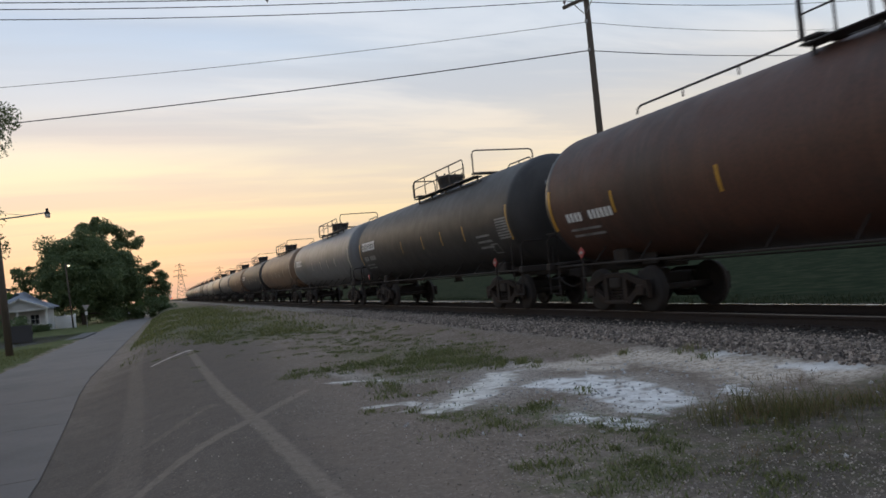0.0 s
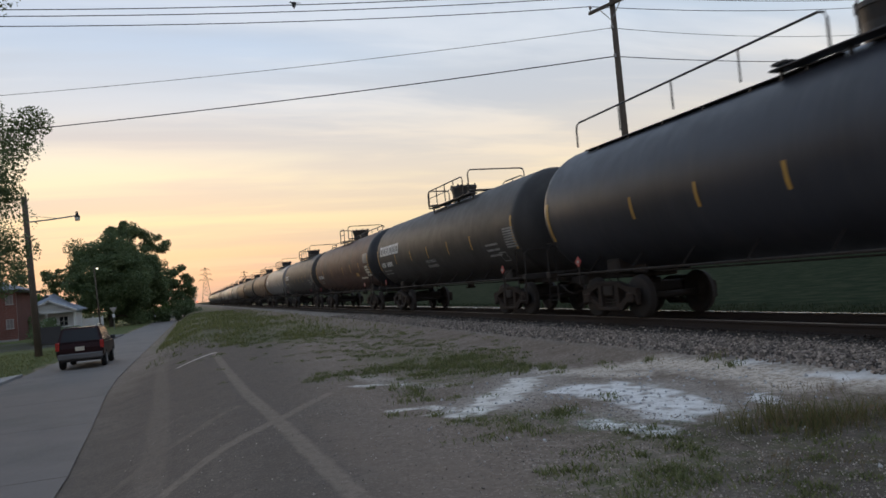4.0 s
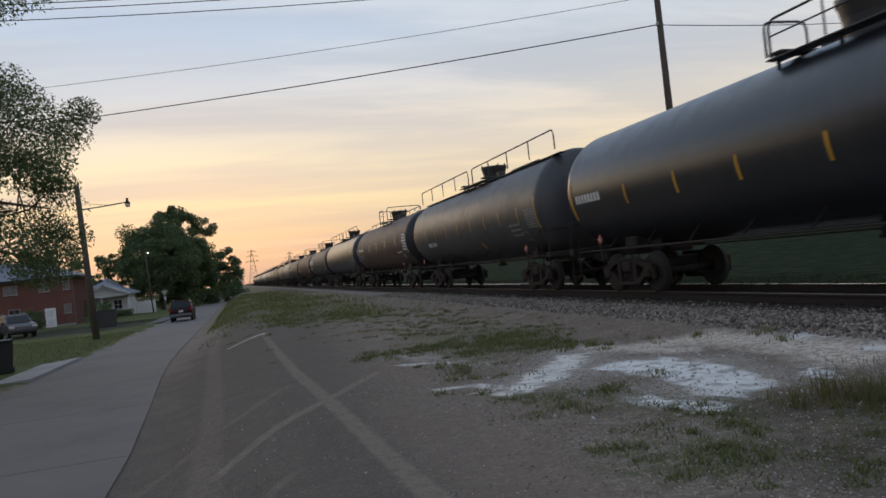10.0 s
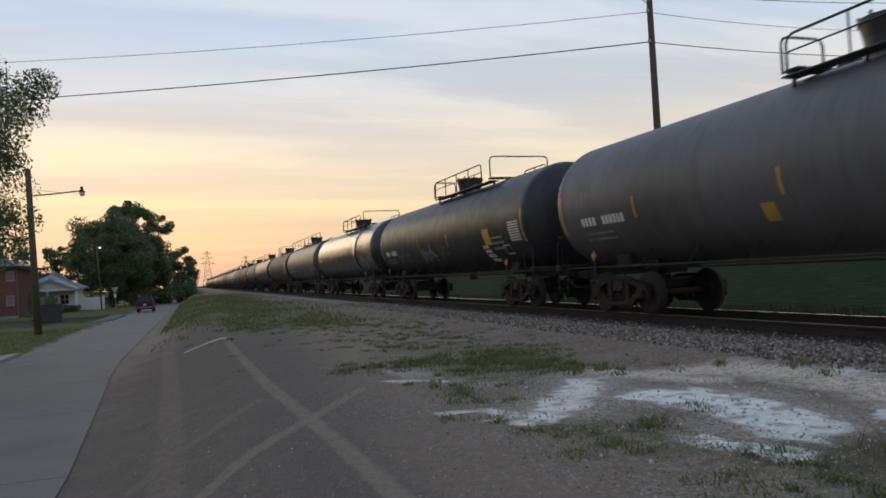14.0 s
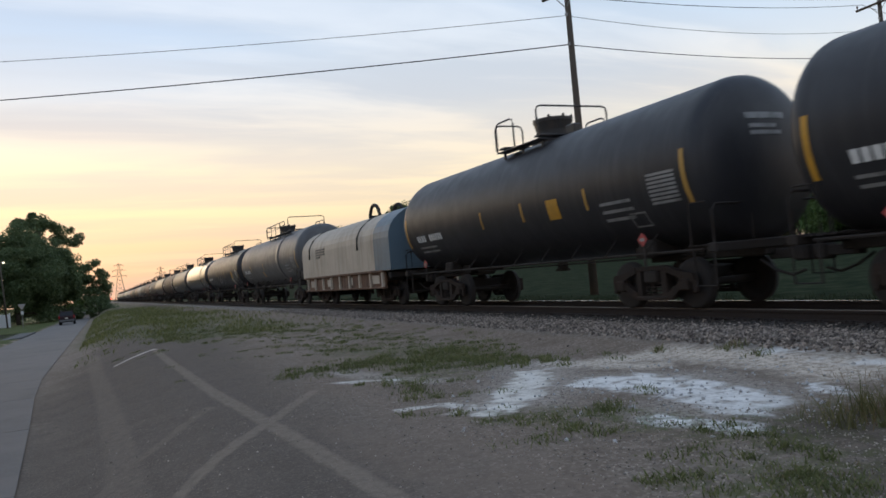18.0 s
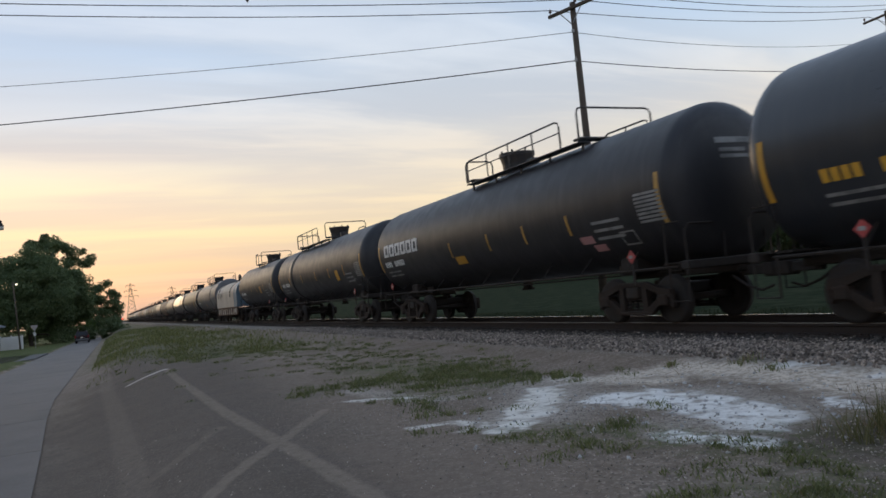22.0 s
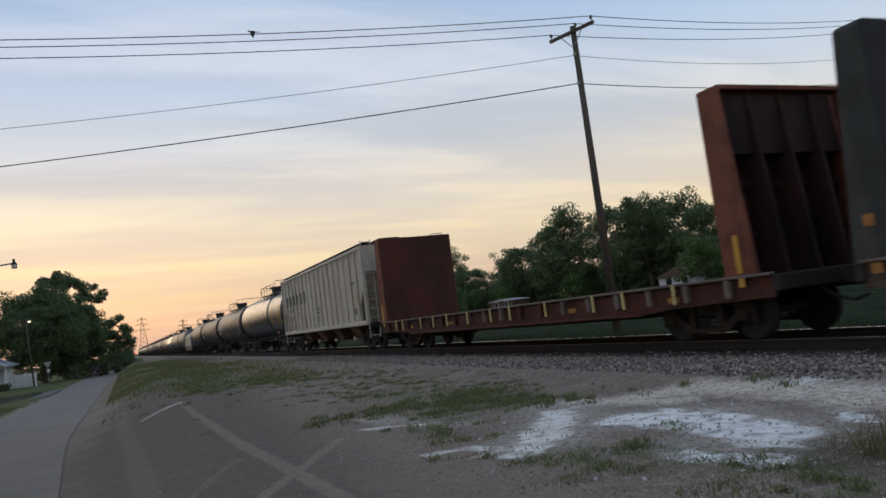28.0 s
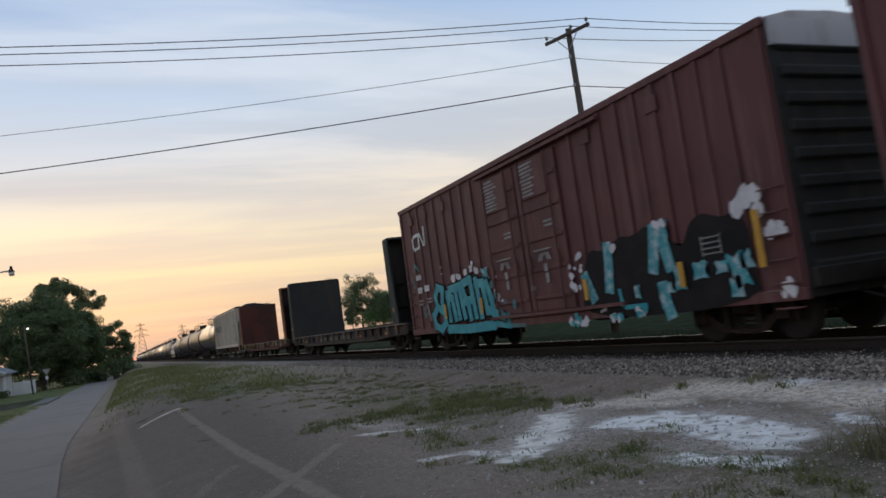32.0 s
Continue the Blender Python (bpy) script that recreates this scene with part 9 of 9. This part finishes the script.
lattice_tower("far steel lattice transmission tower against the sunset", 13.5, 600, 29)
lattice_tower("far steel lattice transmission tower against the sunset", 54, 760, 30)
lattice_tower("far steel lattice transmission tower against the sunset", 68, 640, 18)
for x, y, h in ((26, 420, 10), (30, 360, 9.5), (34, 300, 9.0), (26, 520, 11)):
    utility_pole("far thin line pole beside the railway", x, y, -0.3, h, 2.0, 0, 0.14, 0.10)
signal = thing("crossing_signal", "far railway crossing signal with two glowing red lamps", "crossing signal", at=(2.2, 262, -0.8))
bm = bmesh.new()
rod(bm, (0, 0, 0), (0, 0, 4.2), 0.07, 8)
part("mast", bm, M_STEEL, signal)
bm = bmesh.new()
for s in (-1, 1):
    box(bm, (0, -0.06, 3.6), (1.5, 0.03, 0.22), 0.0, Euler((0, s * radians(45), 0)).to_matrix())
part("crossbuck", bm, M_LETTER, signal, "plain white crossed boards")
for s in (-1, 1):
    bm = bmesh.new()
    rod(bm, (s * 0.5, -0.12, 2.7), (s * 0.5, -0.05, 2.7), 0.28, 16)
    lamp = part("lamp_hood", bm, M_CHAR, signal)
    bm = bmesh.new()
    rod(bm, (s * 0.5, -0.16, 2.7), (s * 0.5, -0.12, 2.7), 0.15, 14)
    part("lamp_lens", bm, M_REDLAMP, lamp)


def far_house(label, x, y, w2, d, h, roof_h, wall, roof, turn):
    ho = thing("far_house", label, "house", "houses", at=(x, y, ground_z(x, y)), turn=turn)
    bm = bmesh.new()
    box(bm, (0, 0, h / 2), (w2, d, h))
    part("wall", bm, wall, ho)
    bm = bmesh.new()
    prism(bm, [(-d / 2 - 0.4, h - 0.05), (d / 2 + 0.4, h - 0.05), (0, h + roof_h)], -w2 / 2 - 0.4, w2 / 2 + 0.4)
    part("roof", bm, roof, ho)
    for s in (-1, 1):
        bm = bmesh.new()
        box(bm, (-w2 / 2 - 0.03, s * d * 0.22, h * 0.55), (0.08, 1.0, 1.2))
        win = part("window", bm, M_TRIM, ho)
        bm = bmesh.new()
        box(bm, (-w2 / 2 - 0.05, s * d * 0.22, h * 0.55), (0.08, 0.8, 1.0))
        part("pane", bm, M_GLASS, win)


M_BROWNROOF = material("brown_shingles", (0.13, 0.085, 0.06), 0.9)
far_house("small white house with a brown roof before the trees", 70.5, 81.5, 4.0, 5.0, 1.5, 1.2, M_SIDING, M_BROWNROOF, 30)
far_house("white gabled house among the trees", 83.0, 80.0, 6.0, 6.0, 3.4, 1.8, M_SIDING, M_SHINGLE, 60)
far_house("low dark shed with a pale roof beyond the field", 68.0, 127.0, 4.0, 7.0, 1.5, 0.4, M_BROWNROOF, M_BOXEND, 10)

# ---- bird ----
bird = thing("bird", "small dark bird that leaves the wire and flies off", "bird")
bm = bmesh.new()
lathe(bm, [(-0.11, 0.0), (-0.07, 0.035), (0.0, 0.05), (0.06, 0.04), (0.10, 0.0)], 0.05, 10)
part("body", bm, M_CHAR, bird, smooth=True)
bm = bmesh.new()
bmesh.ops.create_icosphere(bm, subdivisions=2, radius=0.032, matrix=Matrix.Translation((0, 0.11, 0.085)))
rod(bm, (0, 0.135, 0.085), (0, 0.17, 0.08), 0.01, 5, 0.002)
part("head", bm, M_CHAR, bird, smooth=True)
bm = bmesh.new()
box(bm, (0, -0.16, 0.05), (0.05, 0.14, 0.012), 0.004)
part("tail", bm, M_CHAR, bird)
WINGS = []
for s in (-1, 1):
    bm = bmesh.new()
    outline = [(0.0, 0.06), (0.10, 0.07), (0.21, 0.0), (0.12, -0.05), (0.0, -0.06)]
    a2 = [bm.verts.new((s * x, y, 0.008)) for x, y in outline]
    b2 = [bm.verts.new((s * x, y, -0.008)) for x, y in outline]
    bm.faces.new(a2)
    bm.faces.new(b2[::-1])
    for i in range(5):
        bm.faces.new((a2[i], b2[i], b2[(i + 1) % 5], a2[(i + 1) % 5]))
    bmesh.ops.recalc_face_normals(bm, faces=bm.faces)
    wing = part("wing", bm, M_CHAR, bird)
    wing.location = (s * 0.03, 0.0, 0.075)
    WINGS.append((wing, s))


def motions():
    """Everything that moves: the train's cars and wheels, the car in the street, the bird."""
    for car, y in CARS:
        walk(car, [(t, pose(TRACK_X, y + SPEED * t, RAIL_Z)) for t in (0.0, 16.0, 32.0)])
    # wheelsets turn alike, so all of one end share the same keys
    step = 80.0 / (SPEED / 0.457 * 180 / math.pi)
    count = int(32.0 / step) + 2
    for s, sets in WHEELSETS.items():
        first = sets[0]
        walk(first, [(k * step, pose(0, s * 0.89, 0.457, -80.0 * k, 0, 0)) for k in range(count)])
        for o in sets[1:]:
            o.rotation_mode = "QUATERNION"
            o.animation_data_create()
            o.animation_data.action = first.animation_data.action
            o.animation_data.action_slot = first.animation_data.action_slot
    drive_rows = [(0, -3.95, 7.5), (1.0, -3.95, 13.9), (1.5, -3.92, 17.3), (2.0, -3.88, 19.6), (4.5, -3.7, 31.4), (5.0, -3.68, 33.6), (6.0, -3.68, 38.0), (7.0, -3.72, 42.0), (8.0, -3.72, 45.9), (10.0, -4.0, 55.8), (12.0, -4.35, 68.5), (14.5, -4.3, 79.5), (18.0, -4.0, 92.0), (22.0, -4.1, 104.0), (25.5, -4.4, 113.0), (28.0, -4.6, 119.0), (30.0, -4.75, 123.0), (32.0, -4.85, 126.0)]
    walk(suv, [(t, pose(x, y + 2.1, left_z(y + 2.1) + 0.022, -0.5)) for t, x, y in drive_rows])
    tt = (16.956 - 4.2) / (16.956 + 31.1)
    BIRD_Z = 12.23 + 0.22 * tt - 0.92 * 4 * tt * (1 - tt) + 0.016
    walk(bird, [(0, pose(4.2, 25.160, BIRD_Z, 0, 0, 80)), (28.2, pose(4.2, 25.160, BIRD_Z, 0, 0, 80)), (28.6, pose(4.3, 24.4, 11.55, 10, 0, 80)), (29.0, pose(3.95, 24.5, 11.62, 0, 0, 85)), (29.5, pose(1.6, 24.8, 11.58, 0, 0, 90)), (30.0, pose(-1.87, 25.3, 11.38, 0, 0, 92)),
                (30.5, pose(-5.6, 25.9, 11.2, 0, 0, 92)), (32.0, pose(-17.0, 27.5, 11.6, 0, 0, 92))])
    for wing, s in WINGS:
        rows = [(0, pose(s * 0.03, 0, 0.075, 0, s * 75, 0)), (28.2, pose(s * 0.03, 0, 0.075, 0, s * 75, 0))]
        k = 0
        t = 28.35
        while t < 32.0:
            rows.append((t, pose(s * 0.03, 0, 0.075, 0, s * (-40 if k % 2 else 30), 0)))
            t, k = t + 0.1, k + 1
        rows.append((32.0, pose(s * 0.03, 0, 0.075, 0, 0, 0)))
        walk(wing, rows)


motions()
